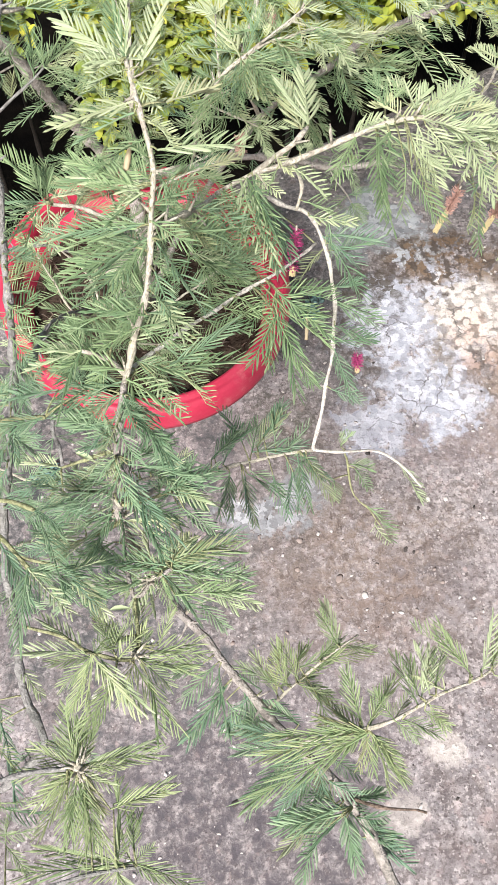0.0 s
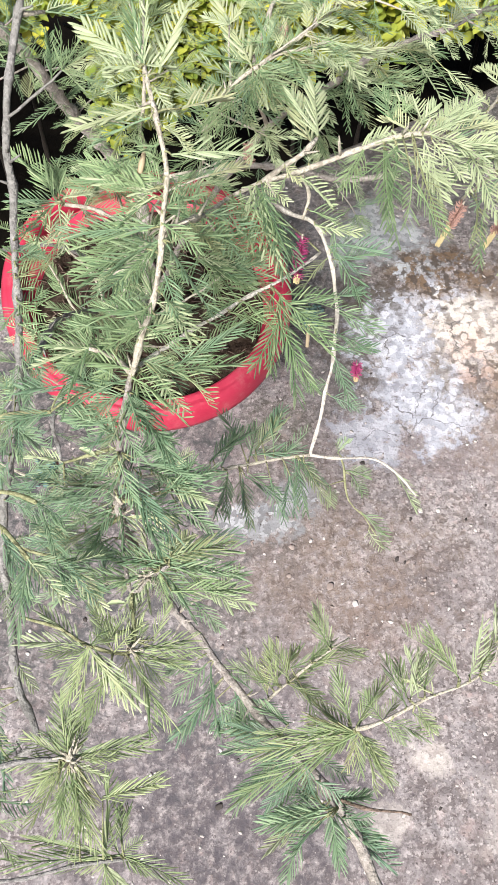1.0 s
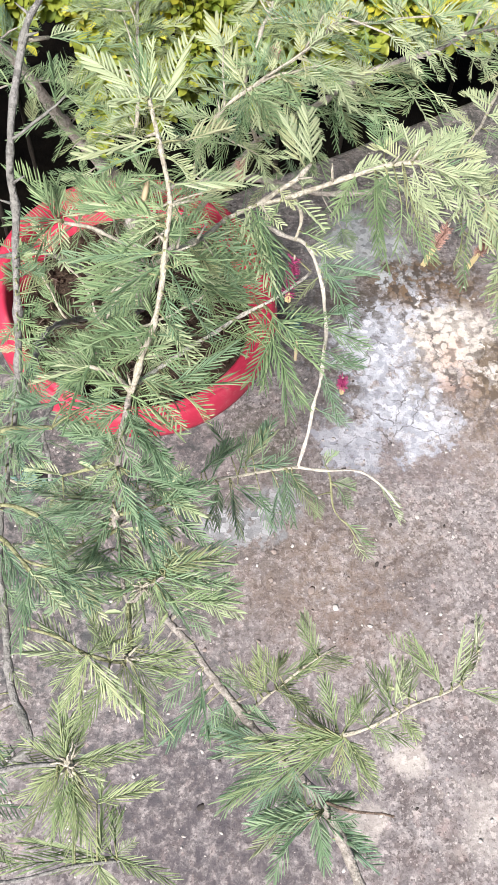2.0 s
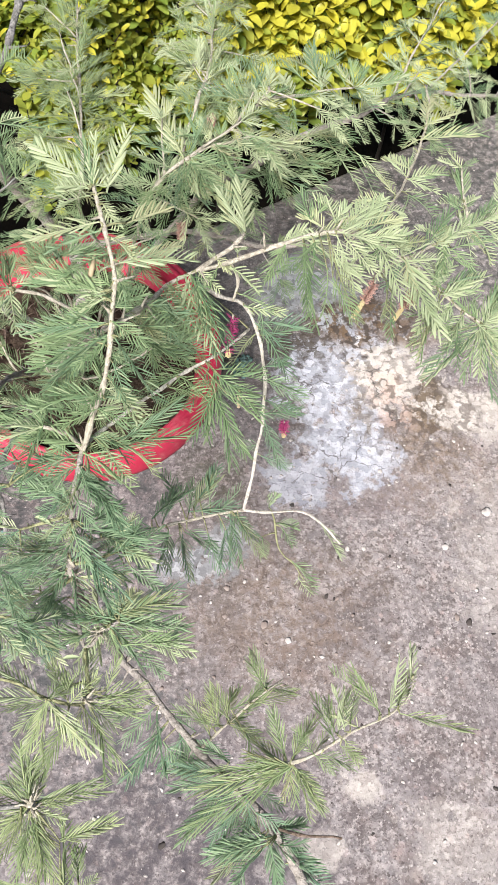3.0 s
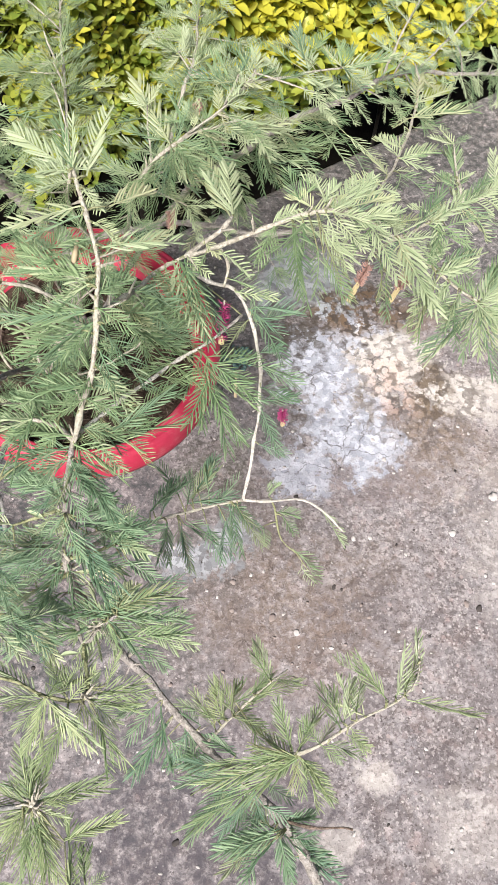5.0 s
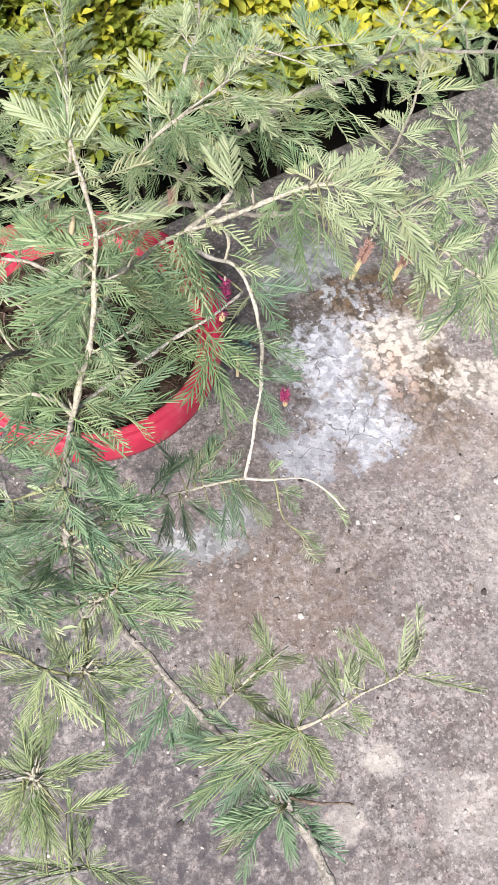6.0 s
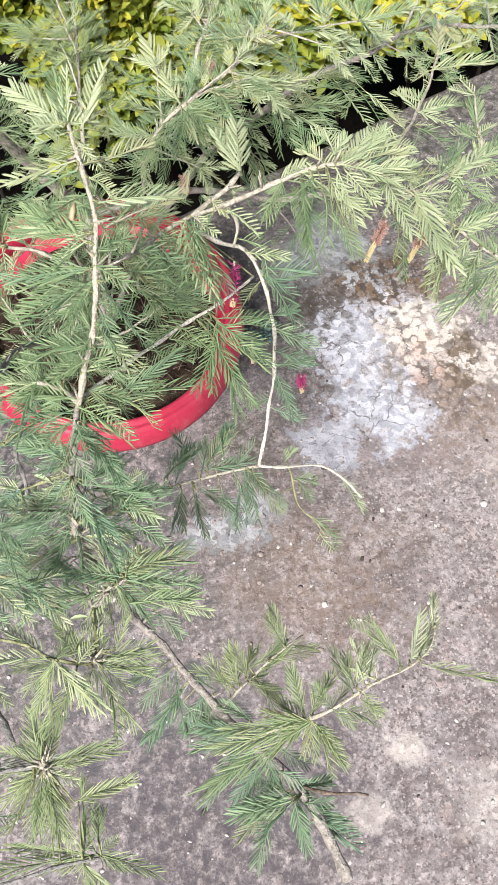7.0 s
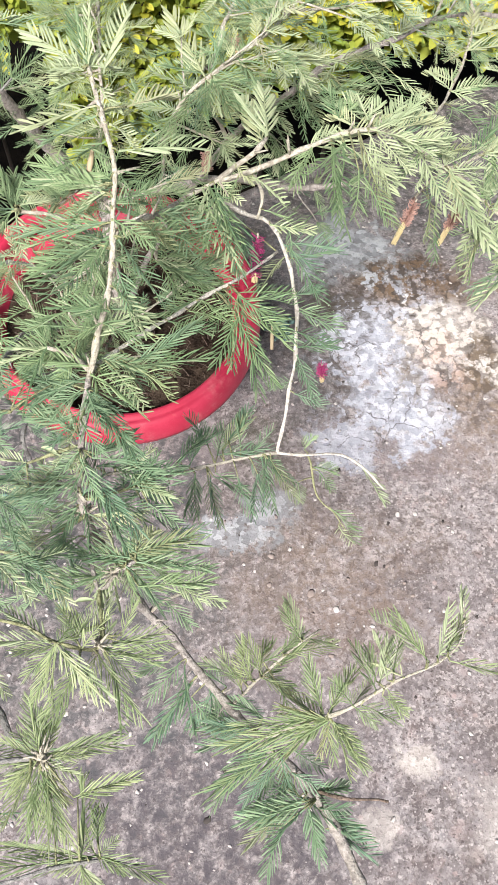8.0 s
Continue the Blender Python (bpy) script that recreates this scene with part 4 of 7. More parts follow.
sprays(stem_e, [(0.080, 0.501, 0.711, 0.083, 0.510, 0.712, 1), (0.065, 0.489, 0.709, 0.057, 0.477, 0.707, 0), (0.149, 0.507, 0.735, 0.148, 0.542, 0.733, 1), (0.149, 0.507, 0.735, 0.161, 0.533, 0.736, 1), (0.171, 0.524, 0.718, 0.195, 0.548, 0.721, 1), (0.171, 0.524, 0.718, 0.205, 0.550, 0.708, 1), (0.132, 0.513, 0.732, 0.147, 0.542, 0.728, 0), (0.132, 0.513, 0.732, 0.125, 0.539, 0.735, 0)])
sprays(stem_e, [(0.294, 0.592, 0.640, 0.339, 0.639, 0.631, 0), (0.322, 0.609, 0.636, 0.354, 0.634, 0.630, 0), (0.141, 0.491, 0.735, 0.160, 0.457, 0.725, 1), (0.155, 0.498, 0.730, 0.170, 0.472, 0.728, 1), (0.136, 0.496, 0.734, 0.114, 0.501, 0.728, 1), (0.132, 0.491, 0.732, 0.113, 0.466, 0.732, 0), (0.126, 0.489, 0.730, 0.117, 0.430, 0.728, 0), (0.126, 0.489, 0.730, 0.132, 0.452, 0.725, 0)])
sprays(stem_e, [(0.138, 0.464, 0.734, 0.135, 0.427, 0.736, 0), (0.141, 0.458, 0.734, 0.152, 0.426, 0.732, 0), (0.113, 0.497, 0.725, 0.097, 0.468, 0.726, 0), (0.192, 0.528, 0.695, 0.175, 0.522, 0.692, 0), (0.266, 0.563, 0.647, 0.270, 0.593, 0.646, 0), (0.266, 0.563, 0.647, 0.252, 0.523, 0.637, 0), (0.271, 0.565, 0.646, 0.308, 0.587, 0.640, 0), (0.271, 0.565, 0.646, 0.289, 0.549, 0.640, 0)])
sprays(stem_e, [(0.302, 0.583, 0.639, 0.314, 0.562, 0.638, 1)])
twig_e2 = limb(1.6, 1.0, 'twig', (0.093, 1, 2, 0, 0.9, 0, 0.3), [(0.221, 0.538, 0.665), (0.213, 0.549, 0.640), (0.209, 0.563, 0.610)])
sprays(twig_e2, [(0.214, 0.545, 0.647, 0.222, 0.522, 0.638, 1), (0.215, 0.544, 0.628, 0.216, 0.514, 0.620, 0), (0.220, 0.537, 0.622, 0.212, 0.502, 0.611, 0)])
twig_e3 = limb(1.4, 0.9, 'twig', (0.093, 1, 3, 0.1, 1, 0, 0.5), [(0.295, 0.595, 0.640), (0.294, 0.628, 0.645), (0.298, 0.659, 0.650)])
sprays(twig_e3, [(0.293, 0.624, 0.644, 0.309, 0.687, 0.632, 1), (0.293, 0.621, 0.644, 0.287, 0.643, 0.636, 1), (0.292, 0.618, 0.644, 0.312, 0.635, 0.642, 1), (0.294, 0.615, 0.643, 0.284, 0.641, 0.633, 1)])
sprays(twig_e3, [(0.292, 0.625, 0.645, 0.302, 0.667, 0.646, 0), (0.290, 0.613, 0.643, 0.315, 0.642, 0.632, 0), (0.290, 0.613, 0.643, 0.280, 0.630, 0.644, 0)])
twig_e4 = limb(1.5, 0.8, 'twig', (0.3, 2, 3, 0.3, 1, 0, 0.4), [(0.225, 0.543, 0.660), (0.262, 0.527, 0.630), (0.299, 0.509, 0.610), (0.327, 0.488, 0.600)])
sprays(twig_e4, [(0.259, 0.522, 0.634, 0.300, 0.551, 0.633, 1), (0.255, 0.522, 0.638, 0.296, 0.540, 0.629, 1), (0.254, 0.528, 0.638, 0.269, 0.565, 0.631, 1), (0.259, 0.522, 0.634, 0.222, 0.477, 0.630, 1), (0.254, 0.525, 0.638, 0.232, 0.488, 0.637, 1), (0.297, 0.508, 0.614, 0.331, 0.560, 0.604, 1), (0.297, 0.508, 0.614, 0.327, 0.524, 0.608, 1), (0.297, 0.508, 0.614, 0.324, 0.502, 0.605, 1)])
sprays(twig_e4, [(0.297, 0.506, 0.614, 0.277, 0.483, 0.603, 1), (0.297, 0.506, 0.614, 0.303, 0.468, 0.605, 1), (0.297, 0.506, 0.614, 0.289, 0.468, 0.603, 1), (0.297, 0.508, 0.614, 0.267, 0.509, 0.609, 1), (0.298, 0.509, 0.614, 0.290, 0.539, 0.604, 1), (0.279, 0.514, 0.624, 0.255, 0.487, 0.619, 1), (0.269, 0.519, 0.629, 0.247, 0.503, 0.618, 1), (0.297, 0.506, 0.614, 0.243, 0.470, 0.603, 1)])
sprays(twig_e4, [(0.298, 0.509, 0.614, 0.324, 0.533, 0.613, 1), (0.289, 0.508, 0.619, 0.310, 0.476, 0.617, 1)])
sprays(twig_e4, [(0.298, 0.511, 0.610, 0.336, 0.562, 0.608, 0), (0.297, 0.509, 0.610, 0.244, 0.464, 0.607, 0), (0.296, 0.509, 0.610, 0.275, 0.466, 0.600, 0), (0.298, 0.508, 0.610, 0.294, 0.447, 0.602, 0), (0.299, 0.508, 0.610, 0.318, 0.475, 0.600, 0), (0.296, 0.509, 0.612, 0.261, 0.508, 0.608, 0), (0.295, 0.510, 0.612, 0.277, 0.550, 0.611, 0), (0.262, 0.528, 0.630, 0.231, 0.480, 0.626, 0)])
sprays(twig_e4, [(0.262, 0.529, 0.630, 0.301, 0.563, 0.620, 0), (0.300, 0.512, 0.610, 0.274, 0.492, 0.607, 1), (0.281, 0.517, 0.620, 0.256, 0.489, 0.616, 1), (0.249, 0.531, 0.641, 0.274, 0.560, 0.636, 1), (0.307, 0.508, 0.607, 0.332, 0.522, 0.602, 1)])
sprays(twig_e4, [(0.224, 0.540, 0.660, 0.205, 0.524, 0.651, 0), (0.224, 0.540, 0.660, 0.229, 0.485, 0.664, 1), (0.230, 0.534, 0.652, 0.242, 0.492, 0.644, 0), (0.230, 0.534, 0.652, 0.249, 0.521, 0.652, 0), (0.266, 0.538, 0.633, 0.307, 0.554, 0.629, 0), (0.263, 0.532, 0.633, 0.295, 0.536, 0.631, 0), (0.252, 0.513, 0.630, 0.229, 0.507, 0.631, 0), (0.252, 0.513, 0.630, 0.223, 0.470, 0.630, 0)])
sprays(twig_e4, [(0.296, 0.511, 0.612, 0.331, 0.564, 0.606, 0), (0.296, 0.511, 0.612, 0.244, 0.468, 0.607, 0), (0.299, 0.512, 0.610, 0.334, 0.522, 0.604, 1), (0.299, 0.512, 0.610, 0.292, 0.466, 0.600, 1), (0.301, 0.506, 0.610, 0.314, 0.475, 0.601, 0), (0.301, 0.506, 0.610, 0.328, 0.495, 0.603, 0), (0.294, 0.512, 0.612, 0.260, 0.511, 0.605, 0), (0.294, 0.512, 0.612, 0.297, 0.543, 0.605, 0)])
sprays(twig_e4, [(0.273, 0.505, 0.617, 0.263, 0.468, 0.615, 0)])
twig_j = limb(1.7, 1.3, 'twig', (0.062, 1, 2, 0.1, 0.7, 0, 0.1), [(0.052, 0.486, 0.695), (0.070, 0.490, 0.675), (0.087, 0.494, 0.663), (0.098, 0.487, 0.640), (0.107, 0.465, 0.600), (0.104, 0.440, 0.570), (0.095, 0.403, 0.550), (0.087, 0.378, 0.535)], cool=True, wood=BLEACHED)
sprays(twig_j, [(0.098, 0.487, 0.635, 0.077, 0.472, 0.628, 0), (0.105, 0.472, 0.610, 0.129, 0.478, 0.606, 0), (0.107, 0.465, 0.600, 0.136, 0.452, 0.595, 0), (0.106, 0.453, 0.589, 0.132, 0.449, 0.579, 0), (0.101, 0.492, 0.643, 0.141, 0.495, 0.643, 0), (0.096, 0.490, 0.646, 0.121, 0.472, 0.639, 0), (0.104, 0.443, 0.570, 0.116, 0.420, 0.561, 0), (0.087, 0.493, 0.663, 0.104, 0.489, 0.659, 0)])
sprays(twig_j, [(0.053, 0.486, 0.695, 0.047, 0.455, 0.687, 0), (0.053, 0.486, 0.695, 0.060, 0.426, 0.696, 0), (0.053, 0.486, 0.695, 0.039, 0.445, 0.691, 0), (0.057, 0.486, 0.690, 0.071, 0.443, 0.686, 0), (0.087, 0.492, 0.663, 0.116, 0.483, 0.664, 1), (0.101, 0.499, 0.653, 0.105, 0.477, 0.644, 0), (0.107, 0.484, 0.635, 0.136, 0.503, 0.628, 0), (0.104, 0.486, 0.640, 0.122, 0.450, 0.634, 0)])
sprays(twig_j, [(0.106, 0.468, 0.600, 0.137, 0.449, 0.603, 0), (0.106, 0.446, 0.579, 0.138, 0.452, 0.570, 0), (0.106, 0.443, 0.574, 0.115, 0.402, 0.578, 0), (0.102, 0.427, 0.560, 0.085, 0.425, 0.561, 0), (0.103, 0.417, 0.558, 0.125, 0.410, 0.554, 0)])
twig_j2 = limb(1.3, 0.8, 'twig', (0, 0, 0, 0.35, 1, 0, 0.5), [(0.087, 0.378, 0.535), (0.111, 0.378, 0.530), (0.139, 0.381, 0.520), (0.160, 0.368, 0.515), (0.171, 0.354, 0.510)], wood=BLEACHED)
sprays(twig_j2, [(0.155, 0.371, 0.516, 0.173, 0.343, 0.508, 1), (0.109, 0.382, 0.530, 0.116, 0.397, 0.530, 0)])
twig_j3 = limb(1.8, 1.1, 'twig', (0.16, 1, 3, 0.1, 0.9, 0, 0.15), [(-0.037, 0.295, 0.650), (-0.025, 0.322, 0.600), (-0.002, 0.349, 0.560), (0.021, 0.362, 0.545), (0.058, 0.372, 0.540), (0.087, 0.378, 0.535)], cool=True)
sprays(twig_j3, [(0.017, 0.360, 0.547, -0.048, 0.363, 0.539, 0), (0.011, 0.366, 0.551, 0.038, 0.399, 0.549, 0), (0.034, 0.383, 0.543, 0.022, 0.419, 0.533, 0), (0.045, 0.378, 0.541, 0.065, 0.418, 0.530, 0), (0.050, 0.388, 0.541, 0.070, 0.423, 0.530, 0), (0.043, 0.375, 0.542, 0.086, 0.385, 0.535, 0), (0.024, 0.358, 0.545, 0.020, 0.327, 0.536, 0), (0.033, 0.357, 0.544, 0.036, 0.319, 0.541, 0)])
sprays(twig_j3, [(0.037, 0.357, 0.543, 0.067, 0.343, 0.533, 0), (0.056, 0.355, 0.541, 0.062, 0.329, 0.534, 0), (0.080, 0.372, 0.536, 0.096, 0.351, 0.533, 0), (0.078, 0.372, 0.537, 0.077, 0.332, 0.536, 0), (-0.007, 0.314, 0.580, 0.017, 0.302, 0.570, 0), (-0.002, 0.349, 0.560, -0.034, 0.339, 0.548, 0), (0.006, 0.347, 0.556, -0.011, 0.328, 0.555, 0), (-0.010, 0.345, 0.570, -0.032, 0.370, 0.560, 0)])
sprays(twig_j3, [(0.013, 0.369, 0.547, 0.033, 0.402, 0.548, 0), (0.041, 0.375, 0.542, 0.046, 0.407, 0.530, 0), (0.041, 0.375, 0.542, 0.080, 0.383, 0.537, 0), (0.045, 0.380, 0.541, 0.066, 0.414, 0.535, 0), (0.059, 0.382, 0.540, 0.058, 0.422, 0.536, 0), (0.019, 0.364, 0.545, 0.033, 0.405, 0.535, 0), (0.024, 0.359, 0.545, 0.020, 0.328, 0.537, 0), (0.035, 0.355, 0.543, 0.038, 0.321, 0.540, 0)])
sprays(twig_j3, [(0.039, 0.360, 0.542, 0.062, 0.345, 0.536, 0), (0.075, 0.374, 0.537, 0.079, 0.333, 0.538, 0), (0.071, 0.359, 0.538, 0.064, 0.326, 0.536, 0), (0.082, 0.372, 0.536, 0.097, 0.337, 0.538, 0), (0.079, 0.375, 0.536, 0.092, 0.358, 0.536, 0), (-0.032, 0.310, 0.622, -0.007, 0.288, 0.615, 0)])
twig_j4 = limb(0.8, 0.6, 'twig', (0, 0, 0, 0.3, 1, 0, 0.6), [(0.111, 0.378, 0.530), (0.120, 0.354, 0.500), (0.132, 0.344, 0.490), (0.141, 0.330, 0.485)], wood=STALK)
sprays(twig_j4, [(0.103, 0.362, 0.514, 0.105, 0.347, 0.511, 0), (0.116, 0.372, 0.519, 0.137, 0.374, 0.512, 0), (0.120, 0.368, 0.519, 0.129, 0.352, 0.520, 0), (0.130, 0.347, 0.492, 0.155, 0.329, 0.481, 0), (0.135, 0.334, 0.487, 0.140, 0.317, 0.491, 1)])
twig_j5 = limb(1.3, 1.0, 'twig', (0, 0, 0, 0, 1, 0, 0), [(0.075, 0.498, 0.705), (0.083, 0.500, 0.685), (0.078, 0.491, 0.670)])
sprays(twig_j5, [(0.075, 0.494, 0.705, 0.097, 0.478, 0.706, 1), (0.083, 0.494, 0.675, 0.110, 0.488, 0.674, 0)])
twig_d = limb(1.6, 1.0, 'twig', (0.062, 1, 2, 0.15, 0.9, 0, 0.1), [(-0.026, 0.350, 0.700), (-0.012, 0.373, 0.690), (0.018, 0.410, 0.670), (0.042, 0.435, 0.660), (0.061, 0.450, 0.655), (0.092, 0.486, 0.642)], wood=BLEACHED)
sprays(twig_d, [(-0.014, 0.369, 0.691, 0.002, 0.354, 0.679, 0), (-0.007, 0.377, 0.688, 0.019, 0.359, 0.682, 0), (0.003, 0.390, 0.680, 0.025, 0.376, 0.670, 0), (0.016, 0.405, 0.672, 0.042, 0.401, 0.667, 0), (0.035, 0.427, 0.663, 0.012, 0.427, 0.655, 0), (0.037, 0.428, 0.663, 0.059, 0.414, 0.661, 0), (-0.020, 0.360, 0.696, 0.003, 0.363, 0.689, 1)])
sprays(twig_d, [(-0.007, 0.357, 0.692, 0.040, 0.368, 0.684, 0), (0.014, 0.385, 0.678, 0.039, 0.410, 0.669, 0), (0.051, 0.529, 0.647, 0.060, 0.475, 0.639, 0), (0.059, 0.421, 0.658, 0.078, 0.370, 0.646, 0), (0.066, 0.431, 0.656, 0.101, 0.442, 0.653, 0), (0.070, 0.417, 0.656, 0.097, 0.403, 0.650, 0)])
sprays(twig_d, [(0.061, 0.416, 0.658, 0.044, 0.387, 0.651, 0), (0.008, 0.401, 0.675, -0.017, 0.408, 0.671, 0), (-0.000, 0.378, 0.685, 0.017, 0.369, 0.681, 0), (0.029, 0.417, 0.666, 0.053, 0.413, 0.662, 0), (-0.021, 0.363, 0.695, -0.004, 0.348, 0.691, 0)])
sprays(twig_d, [(-0.003, 0.362, 0.690, 0.041, 0.382, 0.693, 0), (0.000, 0.357, 0.690, 0.023, 0.346, 0.684, 0), (0.062, 0.439, 0.655, 0.097, 0.450, 0.646, 0), (0.062, 0.439, 0.655, 0.059, 0.385, 0.649, 0), (0.062, 0.439, 0.655, 0.076, 0.367, 0.647, 0), (0.062, 0.435, 0.657, 0.048, 0.390, 0.658, 0), (0.062, 0.435, 0.657, 0.097, 0.401, 0.651, 0), (0.062, 0.435, 0.657, 0.091, 0.406, 0.660, 0)])
sprays(twig_d, [(0.058, 0.439, 0.657, 0.045, 0.411, 0.655, 0), (0.072, 0.425, 0.655, 0.094, 0.418, 0.654, 0), (0.042, 0.435, 0.660, 0.015, 0.426, 0.656, 0), (-0.013, 0.355, 0.696, 0.001, 0.328, 0.699, 1), (-0.010, 0.351, 0.696, -0.005, 0.334, 0.688, 0), (-0.020, 0.354, 0.698, -0.031, 0.342, 0.698, 0)])
twig_d2 = limb(1.8, 1.1, 'twig', (0.12, 2, 3, 0.2, 1, 0, 0.2), [(-0.026, 0.350, 0.700), (-0.035, 0.360, 0.700), (-0.049, 0.361, 0.710)])
sprays(twig_d2, [(-0.037, 0.366, 0.702, -0.077, 0.379, 0.692, 0), (-0.035, 0.368, 0.701, -0.066, 0.402, 0.696, 0), (-0.036, 0.359, 0.701, -0.047, 0.346, 0.694, 0), (-0.034, 0.372, 0.701, -0.019, 0.390, 0.699, 0)])
sprays(twig_d2, [(-0.043, 0.364, 0.704, -0.067, 0.392, 0.697, 0), (-0.043, 0.364, 0.704, -0.063, 0.351, 0.706, 0), (-0.037, 0.358, 0.700, -0.046, 0.347, 0.690, 0), (-0.035, 0.356, 0.700, -0.056, 0.368, 0.689, 0), (-0.035, 0.356, 0.700, -0.049, 0.351, 0.691, 0)])
twig_g = limb(1.6, 1.0, 'twig', (0.062, 1, 3, 0.15, 0.9, 0, 0.5), [(0.185, 0.527, 0.700), (0.218, 0.601, 0.650), (0.258, 0.679, 0.624), (0.283, 0.735, 0.620), (0.300, 0.788, 0.615), (0.305, 0.831, 0.610)])
sprays(twig_g, [(0.275, 0.730, 0.622, 0.345, 0.747, 0.620, 1), (0.279, 0.735, 0.622, 0.313, 0.735, 0.610, 1), (0.283, 0.749, 0.621, 0.258, 0.769, 0.616, 1), (0.277, 0.730, 0.622, 0.262, 0.728, 0.615, 1), (0.260, 0.684, 0.626, 0.244, 0.712, 0.622, 1), (0.255, 0.668, 0.629, 0.295, 0.691, 0.623, 1), (0.254, 0.668, 0.629, 0.282, 0.657, 0.625, 1), (0.291, 0.763, 0.619, 0.303, 0.808, 0.615, 1)])
sprays(twig_g, [(0.287, 0.753, 0.620, 0.333, 0.791, 0.613, 1), (0.269, 0.717, 0.624, 0.272, 0.708, 0.616, 1), (0.225, 0.616, 0.646, 0.202, 0.646, 0.635, 1), (0.221, 0.609, 0.649, 0.242, 0.617, 0.641, 1), (0.230, 0.626, 0.642, 0.200, 0.632, 0.631, 1), (0.235, 0.636, 0.639, 0.228, 0.674, 0.629, 1)])
sprays(twig_g, [(0.287, 0.753, 0.618, 0.257, 0.774, 0.613, 0), (0.287, 0.753, 0.618, 0.264, 0.735, 0.616, 0), (0.295, 0.788, 0.615, 0.309, 0.839, 0.603, 0), (0.288, 0.744, 0.619, 0.348, 0.753, 0.618, 0), (0.286, 0.739, 0.619, 0.308, 0.717, 0.622, 0), (0.280, 0.718, 0.621, 0.296, 0.718, 0.622, 0), (0.256, 0.670, 0.626, 0.291, 0.682, 0.628, 0), (0.256, 0.670, 0.626, 0.246, 0.706, 0.625, 1)])
sprays(twig_g, [(0.250, 0.644, 0.632, 0.282, 0.633, 0.624, 0), (0.250, 0.644, 0.632, 0.245, 0.619, 0.632, 0), (0.260, 0.688, 0.623, 0.263, 0.720, 0.614, 0), (0.191, 0.543, 0.690, 0.218, 0.535, 0.683, 1)])
stem_f = limb(4.0, 2.0, 'main', (0.5, 2, 4, 0.38, 1, 8, 0.75), [(-0.093, 0.772, 0.200), (-0.029, 0.808, 0.320), (0.064, 0.829, 0.450), (0.132, 0.792, 0.540), (0.175, 0.807, 0.562), (0.245, 0.849, 0.555), (0.294, 0.894, 0.545), (0.355, 0.954, 0.510), (0.429, 0.988, 0.480), (0.537, 1.030, 0.450)], wood=BARK)
sprays(stem_f, [(0.174, 0.798, 0.568, 0.235, 0.833, 0.556, 1), (0.168, 0.797, 0.565, 0.156, 0.853, 0.554, 1), (0.235, 0.836, 0.562, 0.248, 0.811, 0.555, 1), (0.242, 0.841, 0.561, 0.226, 0.897, 0.552, 1), (0.243, 0.843, 0.561, 0.278, 0.897, 0.558, 1), (0.329, 0.926, 0.529, 0.314, 0.989, 0.519, 1), (0.180, 0.803, 0.567, 0.154, 0.782, 0.560, 1), (0.137, 0.786, 0.549, 0.209, 0.793, 0.545, 1)])
sprays(stem_f, [(0.137, 0.786, 0.549, 0.194, 0.751, 0.548, 1), (0.137, 0.783, 0.549, 0.158, 0.751, 0.539, 1), (0.209, 0.783, 0.564, 0.231, 0.732, 0.563, 1), (0.233, 0.780, 0.563, 0.269, 0.750, 0.553, 1), (0.137, 0.788, 0.549, 0.116, 0.826, 0.544, 1), (0.349, 0.943, 0.516, 0.379, 0.913, 0.514, 1), (0.423, 0.981, 0.486, 0.428, 0.931, 0.482, 1), (0.423, 0.981, 0.486, 0.392, 0.945, 0.477, 1)])
sprays(stem_f, [(0.308, 0.903, 0.542, 0.332, 0.876, 0.532, 1)])
sprays(stem_f, [(0.132, 0.789, 0.540, 0.086, 0.752, 0.537, 0), (0.138, 0.795, 0.543, 0.133, 0.738, 0.536, 0), (0.114, 0.798, 0.518, 0.079, 0.740, 0.513, 0), (0.102, 0.802, 0.506, 0.110, 0.744, 0.499, 0), (0.145, 0.798, 0.546, 0.202, 0.778, 0.538, 0), (0.156, 0.799, 0.554, 0.209, 0.779, 0.553, 0), (0.138, 0.790, 0.543, 0.168, 0.729, 0.543, 0), (0.084, 0.822, 0.473, 0.049, 0.789, 0.462, 0)])
sprays(stem_f, [(0.090, 0.814, 0.484, 0.124, 0.757, 0.481, 0), (0.070, 0.821, 0.461, 0.035, 0.780, 0.458, 0), (0.163, 0.804, 0.556, 0.206, 0.750, 0.545, 0), (0.175, 0.806, 0.562, 0.217, 0.793, 0.556, 0), (0.127, 0.798, 0.529, 0.155, 0.768, 0.519, 0), (0.109, 0.807, 0.506, 0.134, 0.733, 0.501, 0), (0.150, 0.798, 0.551, 0.116, 0.822, 0.543, 0), (0.189, 0.816, 0.560, 0.231, 0.803, 0.558, 0)])
sprays(stem_f, [(0.145, 0.767, 0.546, 0.191, 0.763, 0.544, 0), (0.145, 0.767, 0.546, 0.193, 0.737, 0.547, 0), (0.145, 0.767, 0.546, 0.151, 0.731, 0.544, 0), (0.145, 0.767, 0.546, 0.139, 0.803, 0.549, 0), (0.145, 0.767, 0.546, 0.113, 0.776, 0.535, 0), (0.154, 0.770, 0.551, 0.211, 0.803, 0.547, 0), (0.216, 0.830, 0.559, 0.240, 0.814, 0.552, 0), (0.246, 0.854, 0.555, 0.268, 0.858, 0.543, 0)])
